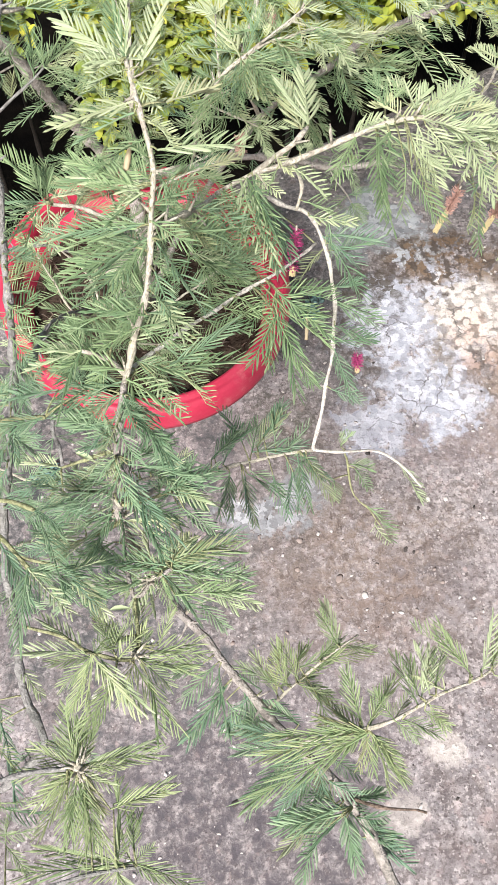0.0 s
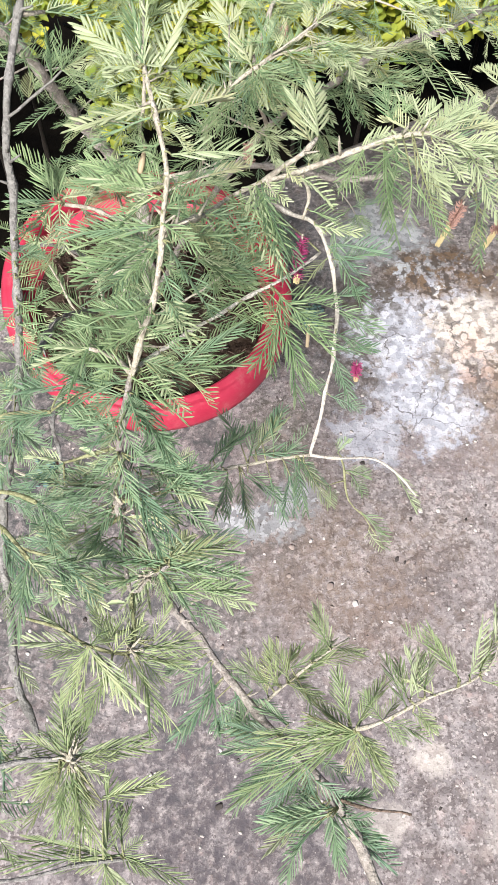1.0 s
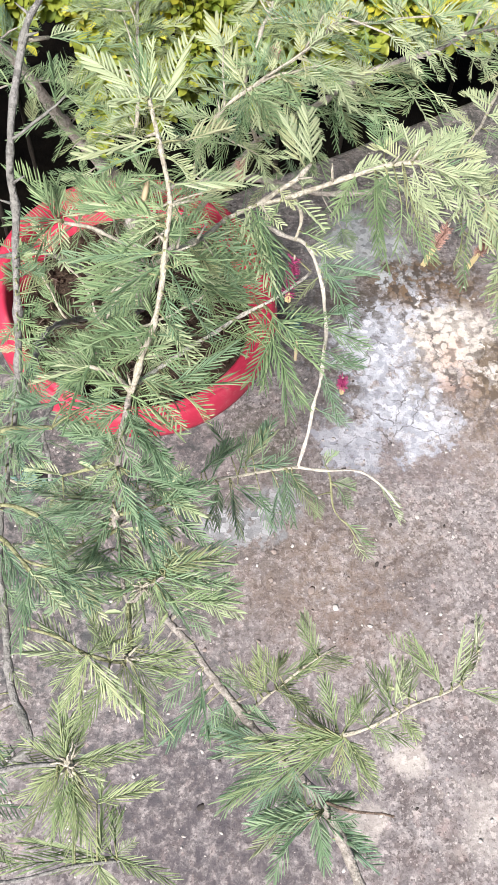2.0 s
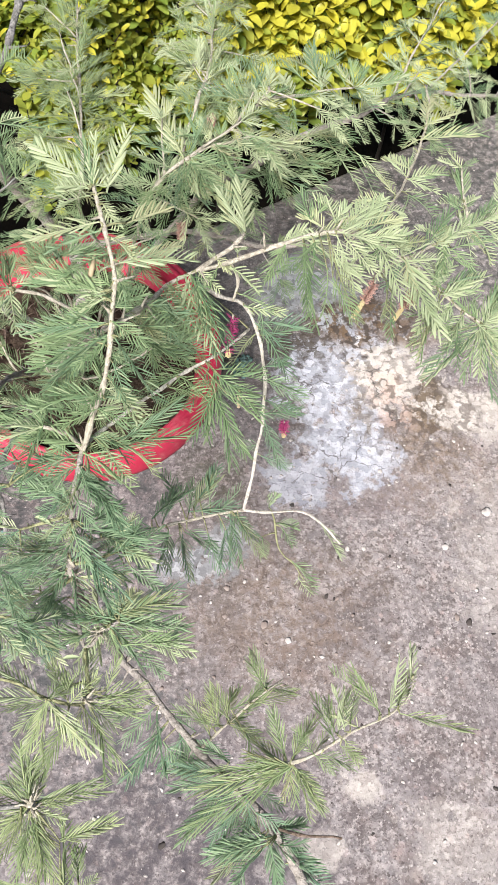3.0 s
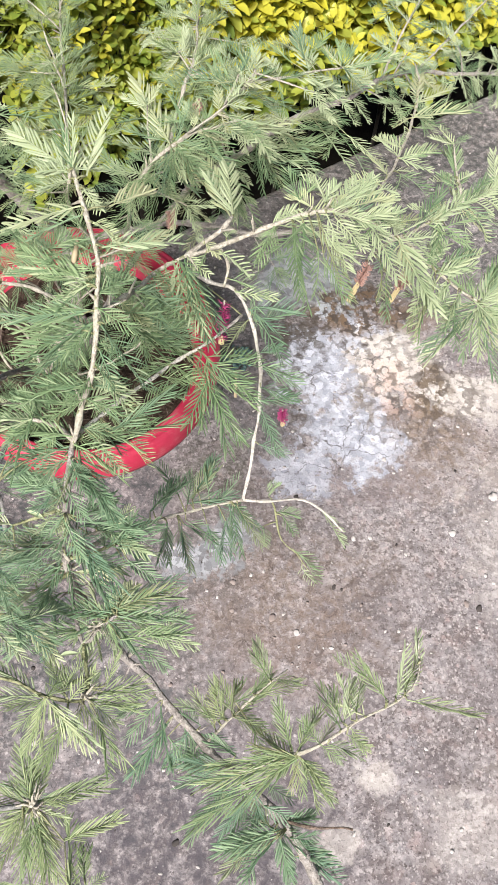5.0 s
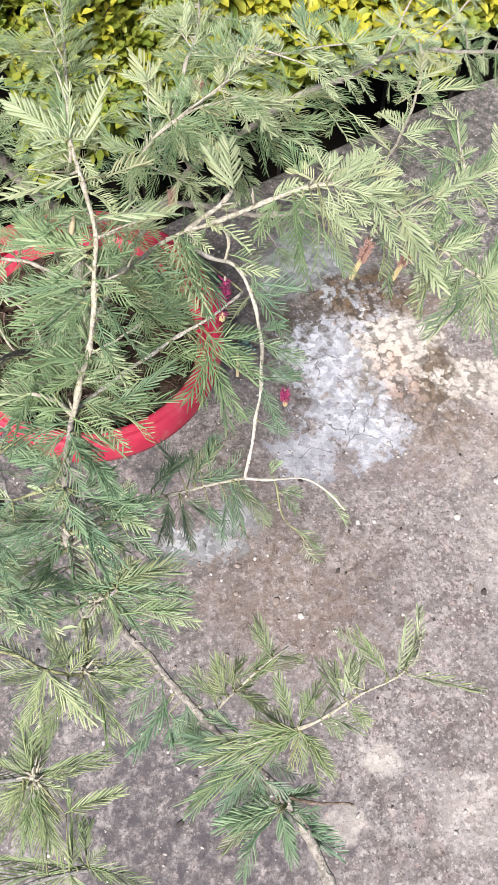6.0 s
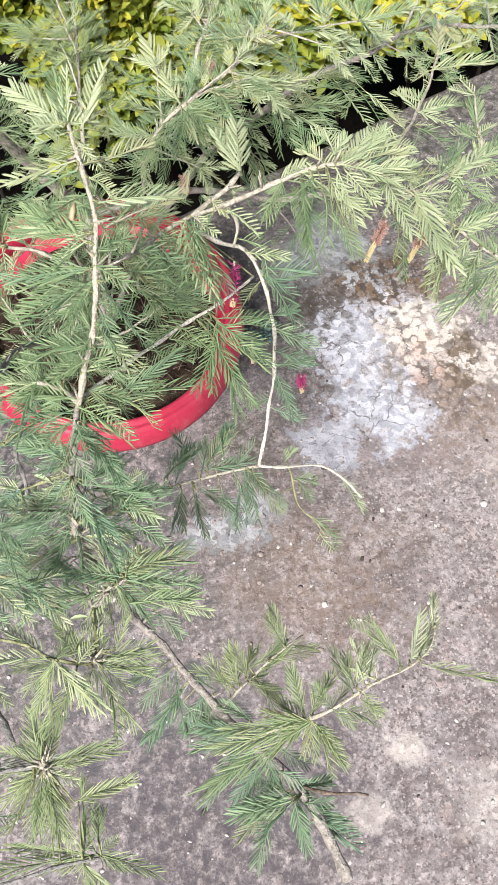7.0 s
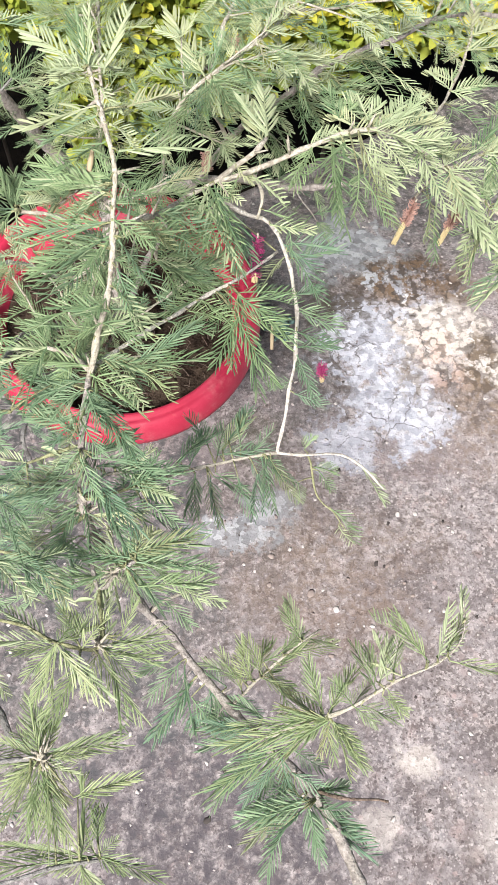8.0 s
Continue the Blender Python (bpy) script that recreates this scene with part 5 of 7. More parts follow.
sprays(stem_f, [(0.174, 0.792, 0.561, 0.234, 0.802, 0.559, 0), (0.178, 0.770, 0.561, 0.227, 0.774, 0.561, 0), (0.224, 0.793, 0.559, 0.251, 0.734, 0.561, 0), (0.224, 0.793, 0.559, 0.208, 0.763, 0.552, 0), (0.160, 0.770, 0.555, 0.211, 0.778, 0.546, 0), (0.429, 0.988, 0.480, 0.438, 1.033, 0.473, 0), (0.429, 0.988, 0.480, 0.466, 1.013, 0.479, 0), (0.443, 0.989, 0.475, 0.441, 0.954, 0.466, 0)])
sprays(stem_f, [(0.477, 1.007, 0.466, 0.464, 0.962, 0.460, 0), (0.485, 1.007, 0.464, 0.488, 0.971, 0.452, 0), (0.485, 1.007, 0.464, 0.528, 1.068, 0.456, 0), (0.382, 0.966, 0.497, 0.403, 0.945, 0.492, 0)])
twig_f2 = limb(1.8, 1.1, 'twig', (0.62, 2, 3, 0.3, 1, 2, 0.5), [(0.355, 0.954, 0.510), (0.396, 1.020, 0.487), (0.453, 1.091, 0.480), (0.565, 1.229, 0.470)])
twig_f3 = limb(1.7, 1.0, 'twig', (0.6, 2, 4, 0.2, 1, 1, 0.5), [(0.294, 0.894, 0.545), (0.325, 0.958, 0.550), (0.353, 1.004, 0.560), (0.379, 1.047, 0.570)])
stem_h = limb(2.0, 1.2, 'main', (0.7, 2, 3, 0.52, 1, 8, 0.7), [(-0.029, 0.808, 0.320), (0.001, 0.697, 0.550), (0.020, 0.657, 0.630), (0.046, 0.662, 0.655), (0.087, 0.691, 0.665), (0.117, 0.723, 0.668), (0.126, 0.742, 0.670)])
sprays(stem_h, [(0.023, 0.657, 0.633, 0.049, 0.625, 0.630, 1), (0.034, 0.660, 0.646, 0.064, 0.633, 0.639, 1), (0.046, 0.663, 0.655, 0.070, 0.634, 0.651, 1), (0.052, 0.668, 0.656, 0.051, 0.631, 0.649, 1), (0.026, 0.657, 0.636, 0.012, 0.620, 0.629, 0), (0.042, 0.659, 0.652, 0.034, 0.615, 0.651, 0), (0.019, 0.664, 0.620, -0.001, 0.636, 0.620, 0), (0.031, 0.660, 0.643, 0.027, 0.709, 0.632, 0)])
sprays(stem_h, [(0.046, 0.660, 0.655, 0.044, 0.613, 0.647, 0), (0.047, 0.662, 0.655, 0.069, 0.635, 0.645, 0), (0.052, 0.666, 0.656, 0.073, 0.615, 0.650, 0), (0.036, 0.663, 0.646, 0.020, 0.618, 0.637, 0), (0.057, 0.668, 0.658, 0.100, 0.649, 0.649, 0), (0.072, 0.679, 0.661, 0.107, 0.622, 0.660, 0), (0.028, 0.660, 0.639, 0.050, 0.651, 0.630, 0)])
sprays(stem_h, [(0.001, 0.698, 0.550, -0.037, 0.669, 0.544, 0), (0.001, 0.715, 0.521, 0.040, 0.697, 0.511, 0), (-0.007, 0.719, 0.493, 0.004, 0.682, 0.487, 0), (-0.002, 0.715, 0.521, -0.028, 0.669, 0.514, 0), (0.001, 0.694, 0.550, 0.019, 0.653, 0.548, 0), (-0.011, 0.738, 0.464, -0.037, 0.697, 0.456, 0), (-0.004, 0.727, 0.493, 0.024, 0.690, 0.482, 0), (-0.003, 0.715, 0.521, -0.058, 0.692, 0.515, 0)])
sprays(stem_h, [(0.046, 0.663, 0.655, 0.015, 0.764, 0.650, 1), (0.047, 0.666, 0.655, 0.067, 0.720, 0.644, 0), (0.052, 0.666, 0.656, 0.093, 0.654, 0.654, 0), (0.062, 0.672, 0.659, 0.055, 0.728, 0.659, 0), (0.026, 0.660, 0.636, 0.008, 0.703, 0.625, 0), (0.020, 0.657, 0.630, -0.008, 0.688, 0.619, 0), (0.104, 0.708, 0.667, 0.091, 0.772, 0.655, 0), (0.122, 0.735, 0.669, 0.112, 0.805, 0.664, 0)])
sprays(stem_h, [(0.093, 0.695, 0.665, 0.117, 0.671, 0.654, 0), (0.091, 0.584, 0.649, 0.073, 0.663, 0.638, 1), (0.121, 0.728, 0.669, 0.133, 0.772, 0.666, 1)])
sprays(stem_h, [(0.046, 0.667, 0.655, 0.004, 0.698, 0.648, 0), (0.046, 0.667, 0.655, 0.076, 0.669, 0.656, 0), (0.003, 0.685, 0.576, -0.003, 0.657, 0.572, 0), (0.104, 0.718, 0.667, 0.102, 0.793, 0.661, 0), (0.104, 0.718, 0.667, 0.123, 0.787, 0.662, 0), (0.107, 0.723, 0.667, 0.055, 0.771, 0.659, 0), (0.107, 0.723, 0.667, 0.064, 0.725, 0.660, 0), (0.117, 0.717, 0.668, 0.156, 0.697, 0.668, 0)])
sprays(stem_h, [(0.074, 0.686, 0.663, 0.037, 0.695, 0.659, 0), (0.051, 0.658, 0.657, 0.068, 0.619, 0.660, 0), (0.051, 0.658, 0.657, 0.084, 0.612, 0.657, 0), (0.051, 0.658, 0.657, 0.097, 0.648, 0.654, 0), (0.051, 0.658, 0.657, 0.042, 0.621, 0.649, 0)])
twig_h2 = limb(1.5, 0.9, 'twig', (0.62, 2, 3, 0.2, 1, 1, 0.5), [(0.046, 0.662, 0.655), (0.071, 0.675, 0.660), (0.112, 0.687, 0.660)])
sprays(twig_h2, [(0.092, 0.682, 0.660, 0.112, 0.655, 0.664, 1)])
twig_h3 = limb(1.4, 0.9, 'twig', (0.124, 1, 3, 0.2, 1, 0, 0.5), [(0.120, 0.728, 0.668), (0.151, 0.756, 0.650), (0.220, 0.797, 0.630)])
sprays(twig_h3, [(0.163, 0.764, 0.648, 0.205, 0.750, 0.647, 1), (0.176, 0.774, 0.643, 0.217, 0.745, 0.635, 1), (0.220, 0.798, 0.630, 0.276, 0.820, 0.629, 1), (0.220, 0.798, 0.630, 0.248, 0.783, 0.621, 1), (0.220, 0.798, 0.630, 0.209, 0.841, 0.626, 1), (0.151, 0.756, 0.650, 0.126, 0.763, 0.639, 1), (0.151, 0.756, 0.650, 0.146, 0.807, 0.638, 1), (0.182, 0.777, 0.640, 0.197, 0.825, 0.634, 1)])
sprays(twig_h3, [(0.120, 0.725, 0.668, 0.151, 0.763, 0.660, 0), (0.185, 0.779, 0.639, 0.178, 0.853, 0.633, 1), (0.185, 0.779, 0.639, 0.188, 0.741, 0.643, 0), (0.185, 0.801, 0.639, 0.159, 0.847, 0.636, 0), (0.185, 0.801, 0.639, 0.211, 0.861, 0.629, 0), (0.168, 0.786, 0.644, 0.139, 0.834, 0.645, 0), (0.181, 0.798, 0.641, 0.179, 0.872, 0.632, 0), (0.211, 0.796, 0.633, 0.203, 0.862, 0.622, 0)])
sprays(twig_h3, [(0.220, 0.800, 0.630, 0.230, 0.848, 0.632, 0), (0.220, 0.800, 0.630, 0.242, 0.758, 0.632, 0), (0.225, 0.795, 0.630, 0.275, 0.814, 0.632, 0), (0.191, 0.781, 0.638, 0.213, 0.752, 0.633, 0)])
stem_i = limb(2.4, 1.0, 'main', (0.9, 2, 4, 0.35, 1, 14, 0.5), [(0.064, 0.829, 0.450), (0.046, 0.787, 0.550), (0.064, 0.839, 0.580), (0.080, 0.910, 0.570), (0.088, 1.000, 0.560), (0.101, 1.136, 0.550)], dry=True)
sprays(stem_i, [(0.064, 0.837, 0.576, 0.033, 0.884, 0.571, 0), (0.073, 0.876, 0.575, 0.112, 0.939, 0.565, 0), (0.080, 0.912, 0.570, 0.055, 0.974, 0.564, 0), (0.084, 0.963, 0.564, 0.124, 1.006, 0.556, 0), (0.087, 1.001, 0.560, 0.057, 1.039, 0.558, 0), (0.064, 0.840, 0.580, 0.097, 0.869, 0.572, 0), (0.083, 0.936, 0.568, 0.044, 0.948, 0.557, 0), (0.091, 1.027, 0.558, 0.129, 1.072, 0.551, 0)])
sprays(stem_i, [(0.062, 0.828, 0.576, 0.025, 0.832, 0.567, 0), (0.076, 0.894, 0.572, 0.088, 0.972, 0.564, 0)])
sprays(stem_i, [(0.054, 0.803, 0.561, 0.025, 0.845, 0.554, 0), (0.061, 0.824, 0.572, 0.032, 0.858, 0.569, 0), (0.057, 0.816, 0.565, 0.087, 0.852, 0.565, 0), (0.073, 0.876, 0.575, 0.047, 0.921, 0.565, 0), (0.077, 0.901, 0.571, 0.115, 0.933, 0.566, 0), (0.082, 0.936, 0.568, 0.055, 0.982, 0.559, 0), (0.085, 0.975, 0.562, 0.121, 1.013, 0.552, 0)])
sprays(stem_i, [(0.037, 0.790, 0.561, 0.016, 0.862, 0.559, 1)])
stem_i2 = limb(2.2, 1.0, 'main', (0.8, 2, 3, 0.3, 1, 11, 0.05), [(-0.029, 0.808, 0.320), (-0.064, 0.750, 0.500), (-0.055, 0.733, 0.570), (-0.058, 0.819, 0.590), (-0.067, 0.948, 0.580), (-0.076, 1.099, 0.570)], dry=True)
sprays(stem_i2, [(-0.058, 0.815, 0.590, -0.096, 0.853, 0.589, 0), (-0.060, 0.845, 0.587, -0.027, 0.894, 0.578, 0), (-0.063, 0.886, 0.585, -0.099, 0.937, 0.578, 0), (-0.065, 0.919, 0.582, -0.034, 0.964, 0.579, 0), (-0.067, 0.953, 0.580, -0.104, 0.986, 0.580, 0), (-0.067, 0.943, 0.580, -0.068, 1.023, 0.570, 0), (-0.058, 0.809, 0.587, -0.024, 0.842, 0.582, 0), (-0.058, 0.795, 0.585, -0.091, 0.816, 0.576, 0)])
sprays(stem_i2, [(-0.062, 0.865, 0.586, -0.113, 0.901, 0.576, 0), (-0.068, 0.978, 0.577, -0.036, 1.023, 0.569, 0), (-0.059, 0.824, 0.590, -0.044, 0.794, 0.579, 0), (-0.056, 0.762, 0.577, -0.091, 0.786, 0.573, 0), (-0.057, 0.776, 0.580, -0.028, 0.817, 0.570, 0)])
sprays(stem_i2, [(-0.055, 0.776, 0.580, -0.086, 0.805, 0.571, 0), (-0.056, 0.790, 0.582, -0.028, 0.829, 0.571, 0), (-0.058, 0.809, 0.587, -0.088, 0.843, 0.583, 0), (-0.058, 0.815, 0.590, -0.033, 0.863, 0.580, 0), (-0.060, 0.845, 0.587, -0.087, 0.881, 0.582, 0), (-0.062, 0.876, 0.585, -0.034, 0.921, 0.574, 0), (-0.065, 0.909, 0.582, -0.098, 0.956, 0.572, 0), (-0.065, 0.931, 0.581, -0.040, 0.962, 0.580, 0)])
sprays(stem_i2, [(-0.054, 0.749, 0.575, -0.028, 0.774, 0.573, 0), (-0.055, 0.757, 0.575, -0.081, 0.765, 0.572, 0)])
sprays(stem_i2, [(-0.058, 0.730, 0.559, -0.093, 0.732, 0.549, 1)])
twig_k = limb(1.7, 0.4, 'twig', (0.062, 1, 3, 0.25, 0.9, 0, 0.4), [(0.062, 0.170, 0.530), (0.084, 0.171, 0.570), (0.100, 0.171, 0.600), (0.120, 0.176, 0.618), (0.143, 0.186, 0.620), (0.170, 0.196, 0.620), (0.183, 0.212, 0.620), (0.186, 0.232, 0.620)], dry=True)
sprays(twig_k, [(0.101, 0.170, 0.600, 0.120, 0.146, 0.592, 0), (0.103, 0.167, 0.600, 0.115, 0.141, 0.598, 0)])
sprays(twig_k, [(0.098, 0.174, 0.596, 0.091, 0.203, 0.585, 0), (0.101, 0.173, 0.602, 0.119, 0.198, 0.591, 0), (0.101, 0.169, 0.600, 0.121, 0.145, 0.595, 0), (0.098, 0.168, 0.596, 0.075, 0.156, 0.591, 0), (0.099, 0.170, 0.600, 0.072, 0.175, 0.594, 0), (0.099, 0.169, 0.600, 0.101, 0.148, 0.592, 0), (0.095, 0.172, 0.592, 0.082, 0.188, 0.585, 0), (0.133, 0.181, 0.619, 0.143, 0.168, 0.612, 0)])
sprays(twig_k, [(0.118, 0.173, 0.616, 0.140, 0.167, 0.608, 0), (0.128, 0.185, 0.619, 0.124, 0.211, 0.608, 0), (0.129, 0.183, 0.619, 0.144, 0.213, 0.613, 1), (0.158, 0.196, 0.620, 0.141, 0.224, 0.615, 0), (0.164, 0.197, 0.620, 0.184, 0.209, 0.611, 1), (0.171, 0.194, 0.620, 0.217, 0.181, 0.617, 0), (0.144, 0.186, 0.620, 0.130, 0.199, 0.616, 1), (0.171, 0.200, 0.620, 0.187, 0.221, 0.608, 0)])
sprays(twig_k, [(0.182, 0.215, 0.620, 0.189, 0.242, 0.614, 1)])
sprays(twig_k, [(0.102, 0.169, 0.600, 0.046, 0.170, 0.599, 0), (0.102, 0.169, 0.600, 0.042, 0.158, 0.591, 0), (0.100, 0.168, 0.600, 0.035, 0.136, 0.588, 0), (0.100, 0.168, 0.600, 0.086, 0.183, 0.589, 0), (0.097, 0.177, 0.595, 0.093, 0.203, 0.598, 0), (0.102, 0.172, 0.600, 0.114, 0.199, 0.598, 0), (0.103, 0.168, 0.600, 0.120, 0.149, 0.603, 0), (0.103, 0.168, 0.600, 0.110, 0.156, 0.594, 0)])
sprays(twig_k, [(0.130, 0.177, 0.620, 0.142, 0.167, 0.620, 0), (0.127, 0.180, 0.620, 0.119, 0.208, 0.609, 0), (0.134, 0.185, 0.620, 0.137, 0.214, 0.611, 1), (0.138, 0.189, 0.620, 0.145, 0.211, 0.612, 0), (0.159, 0.194, 0.620, 0.140, 0.231, 0.617, 0), (0.164, 0.195, 0.620, 0.181, 0.226, 0.617, 1), (0.114, 0.173, 0.615, 0.126, 0.163, 0.609, 0), (0.102, 0.169, 0.600, 0.083, 0.160, 0.598, 0)])
sprays(twig_k, [(0.102, 0.169, 0.600, 0.096, 0.151, 0.594, 0), (0.102, 0.169, 0.600, 0.072, 0.172, 0.599, 0), (0.114, 0.173, 0.615, 0.104, 0.188, 0.612, 0), (0.114, 0.173, 0.615, 0.123, 0.187, 0.610, 0)])
twig_k2 = limb(1.2, 0.7, 'twig', (0.062, 1, 2, 0.3, 0.9, 0, 0.2), [(0.044, 0.192, 0.530), (0.064, 0.206, 0.550), (0.085, 0.220, 0.560), (0.105, 0.232, 0.560)], dry=True)
sprays(twig_k2, [(0.065, 0.205, 0.558, 0.056, 0.231, 0.548, 0), (0.065, 0.203, 0.558, 0.087, 0.194, 0.546, 0), (0.066, 0.213, 0.560, 0.096, 0.225, 0.550, 0), (0.090, 0.225, 0.568, 0.082, 0.247, 0.561, 0), (0.078, 0.217, 0.566, 0.092, 0.230, 0.557, 0)])
sprays(twig_k2, [(0.054, 0.204, 0.542, 0.069, 0.234, 0.538, 0), (0.058, 0.204, 0.545, 0.045, 0.226, 0.538, 0), (0.052, 0.206, 0.542, 0.026, 0.219, 0.541, 0), (0.078, 0.211, 0.555, 0.093, 0.232, 0.554, 0), (0.083, 0.217, 0.559, 0.113, 0.225, 0.548, 0), (0.066, 0.208, 0.551, 0.085, 0.197, 0.547, 0)])
sprays(twig_k2, [(0.058, 0.205, 0.547, 0.052, 0.233, 0.542, 0), (0.063, 0.209, 0.550, 0.070, 0.235, 0.539, 0), (0.071, 0.208, 0.553, 0.093, 0.227, 0.552, 0), (0.092, 0.227, 0.561, 0.112, 0.223, 0.559, 0), (0.092, 0.227, 0.561, 0.086, 0.259, 0.549, 1), (0.069, 0.205, 0.550, 0.090, 0.190, 0.551, 0), (0.076, 0.197, 0.553, 0.085, 0.172, 0.554, 0), (0.051, 0.200, 0.538, 0.037, 0.226, 0.541, 0)])
sprays(twig_k2, [(0.051, 0.200, 0.538, 0.048, 0.230, 0.537, 0), (0.062, 0.204, 0.547, 0.044, 0.212, 0.538, 0), (0.062, 0.204, 0.547, 0.078, 0.217, 0.540, 0)])
twig_l = limb(1.2, 0.7, 'dead', (0, 0, 0, 0, 1, 0, 0), [(0.091, 0.139, 0.531), (0.109, 0.132, 0.540), (0.137, 0.127, 0.550)])
stem_m = limb(2.8, 2.6, 'main', (0.12, 1, 2, 0, 0.95, 0, 0.1), [(-0.111, 0.398, 0.640), (-0.122, 0.369, 0.600), (-0.131, 0.322, 0.570), (-0.130, 0.286, 0.560), (-0.127, 0.269, 0.550), (-0.123, 0.236, 0.540), (-0.118, 0.208, 0.530), (-0.107, 0.188, 0.528), (-0.103, 0.173, 0.525), (-0.112, 0.166, 0.520), (-0.138, 0.151, 0.500)], cool=True, wood=WOOD)
sprays(stem_m, [(-0.115, 0.375, 0.627, -0.101, 0.389, 0.624, 0), (-0.116, 0.370, 0.622, -0.128, 0.356, 0.615, 0), (-0.118, 0.363, 0.612, -0.100, 0.367, 0.608, 0), (-0.121, 0.354, 0.604, -0.109, 0.343, 0.597, 0), (-0.124, 0.338, 0.593, -0.106, 0.328, 0.586, 0), (-0.125, 0.321, 0.586, -0.104, 0.314, 0.585, 0), (-0.120, 0.360, 0.608, -0.130, 0.340, 0.608, 0), (-0.122, 0.343, 0.601, -0.133, 0.327, 0.591, 0)])
sprays(stem_m, [(-0.117, 0.364, 0.617, -0.105, 0.348, 0.614, 0), (-0.126, 0.300, 0.577, -0.105, 0.273, 0.574, 0), (-0.126, 0.293, 0.574, -0.117, 0.271, 0.563, 0), (-0.122, 0.347, 0.601, -0.133, 0.359, 0.595, 0), (-0.112, 0.378, 0.637, -0.125, 0.370, 0.627, 0)])
sprays(stem_m, [(-0.127, 0.383, 0.614, -0.109, 0.416, 0.618, 0), (-0.121, 0.226, 0.536, -0.108, 0.206, 0.529, 1), (-0.133, 0.191, 0.529, -0.111, 0.148, 0.532, 0), (-0.137, 0.141, 0.500, -0.107, 0.130, 0.498, 0), (-0.136, 0.205, 0.530, -0.127, 0.184, 0.521, 0), (-0.135, 0.360, 0.592, -0.112, 0.368, 0.593, 0), (-0.126, 0.386, 0.625, -0.104, 0.387, 0.627, 0), (-0.133, 0.289, 0.561, -0.121, 0.308, 0.554, 0)])
sprays(stem_m, [(-0.127, 0.276, 0.553, -0.109, 0.259, 0.556, 0), (-0.127, 0.276, 0.553, -0.135, 0.257, 0.552, 0)])
stem_p = limb(3.2, 2.0, 'main', (0.13, 1, 2, 0.3, 0.95, 2, 0.1), [(-0.093, 0.772, 0.200), (-0.145, 0.595, 0.420), (-0.121, 0.437, 0.580), (-0.111, 0.398, 0.640), (-0.106, 0.413, 0.670), (-0.103, 0.438, 0.700), (-0.100, 0.464, 0.730), (-0.101, 0.488, 0.750), (-0.097, 0.521, 0.770), (-0.088, 0.548, 0.790), (-0.078, 0.569, 0.800), (-0.067, 0.606, 0.810), (-0.060, 0.665, 0.820)], wood=WOOD)
sprays(stem_p, [(-0.105, 0.410, 0.674, -0.092, 0.432, 0.671, 0), (-0.104, 0.416, 0.682, -0.090, 0.406, 0.675, 0), (-0.103, 0.424, 0.693, -0.088, 0.442, 0.688, 0), (-0.106, 0.404, 0.663, -0.094, 0.389, 0.656, 0), (-0.102, 0.431, 0.700, -0.093, 0.452, 0.693, 0), (-0.104, 0.422, 0.685, -0.091, 0.430, 0.684, 0), (-0.105, 0.407, 0.670, -0.085, 0.397, 0.670, 0), (-0.100, 0.439, 0.712, -0.093, 0.461, 0.701, 0)])
sprays(stem_p, [(-0.102, 0.430, 0.697, -0.114, 0.451, 0.693, 0), (-0.107, 0.402, 0.659, -0.090, 0.381, 0.656, 0), (-0.109, 0.397, 0.648, -0.094, 0.385, 0.636, 0), (-0.104, 0.414, 0.678, -0.115, 0.402, 0.672, 0), (-0.102, 0.437, 0.704, -0.088, 0.442, 0.694, 0)])
twig_p2 = limb(1.8, 1.1, 'twig', (0.6, 2, 3, 0.5, 1, 0, 0.1), [(-0.090, 0.543, 0.785), (-0.078, 0.552, 0.780)])
twig_n = limb(1.1, 0.8, 'twig', (0.16, 1, 3, 0.08, 0.9, 0, 0.3), [(-0.028, 0.243, 0.635), (-0.027, 0.210, 0.635), (-0.047, 0.209, 0.650), (-0.064, 0.218, 0.650), (-0.086, 0.225, 0.650)], dry=True, wood=STALK)
sprays(twig_n, [(-0.045, 0.208, 0.648, -0.022, 0.179, 0.644, 1), (-0.028, 0.213, 0.635, -0.024, 0.245, 0.624, 1), (-0.048, 0.207, 0.650, -0.059, 0.182, 0.638, 0), (-0.036, 0.196, 0.643, -0.054, 0.173, 0.636, 0), (-0.027, 0.205, 0.635, -0.008, 0.170, 0.623, 0), (-0.021, 0.204, 0.635, 0.005, 0.205, 0.631, 0), (-0.038, 0.212, 0.643, -0.033, 0.230, 0.642, 0), (-0.016, 0.212, 0.635, 0.010, 0.209, 0.628, 0)])
sprays(twig_n, [(-0.014, 0.215, 0.635, -0.007, 0.234, 0.635, 0), (-0.034, 0.220, 0.635, -0.049, 0.233, 0.633, 0)])
sprays(twig_n, [(-0.051, 0.209, 0.651, -0.085, 0.214, 0.650, 1), (-0.051, 0.209, 0.651, -0.077, 0.233, 0.642, 1), (-0.047, 0.208, 0.650, -0.026, 0.177, 0.644, 1), (-0.047, 0.208, 0.650, -0.062, 0.181, 0.638, 0), (-0.047, 0.208, 0.650, -0.055, 0.178, 0.639, 0), (-0.027, 0.209, 0.635, 0.007, 0.204, 0.626, 0), (-0.027, 0.209, 0.635, 0.005, 0.218, 0.630, 0), (-0.020, 0.199, 0.635, -0.008, 0.168, 0.630, 0)])
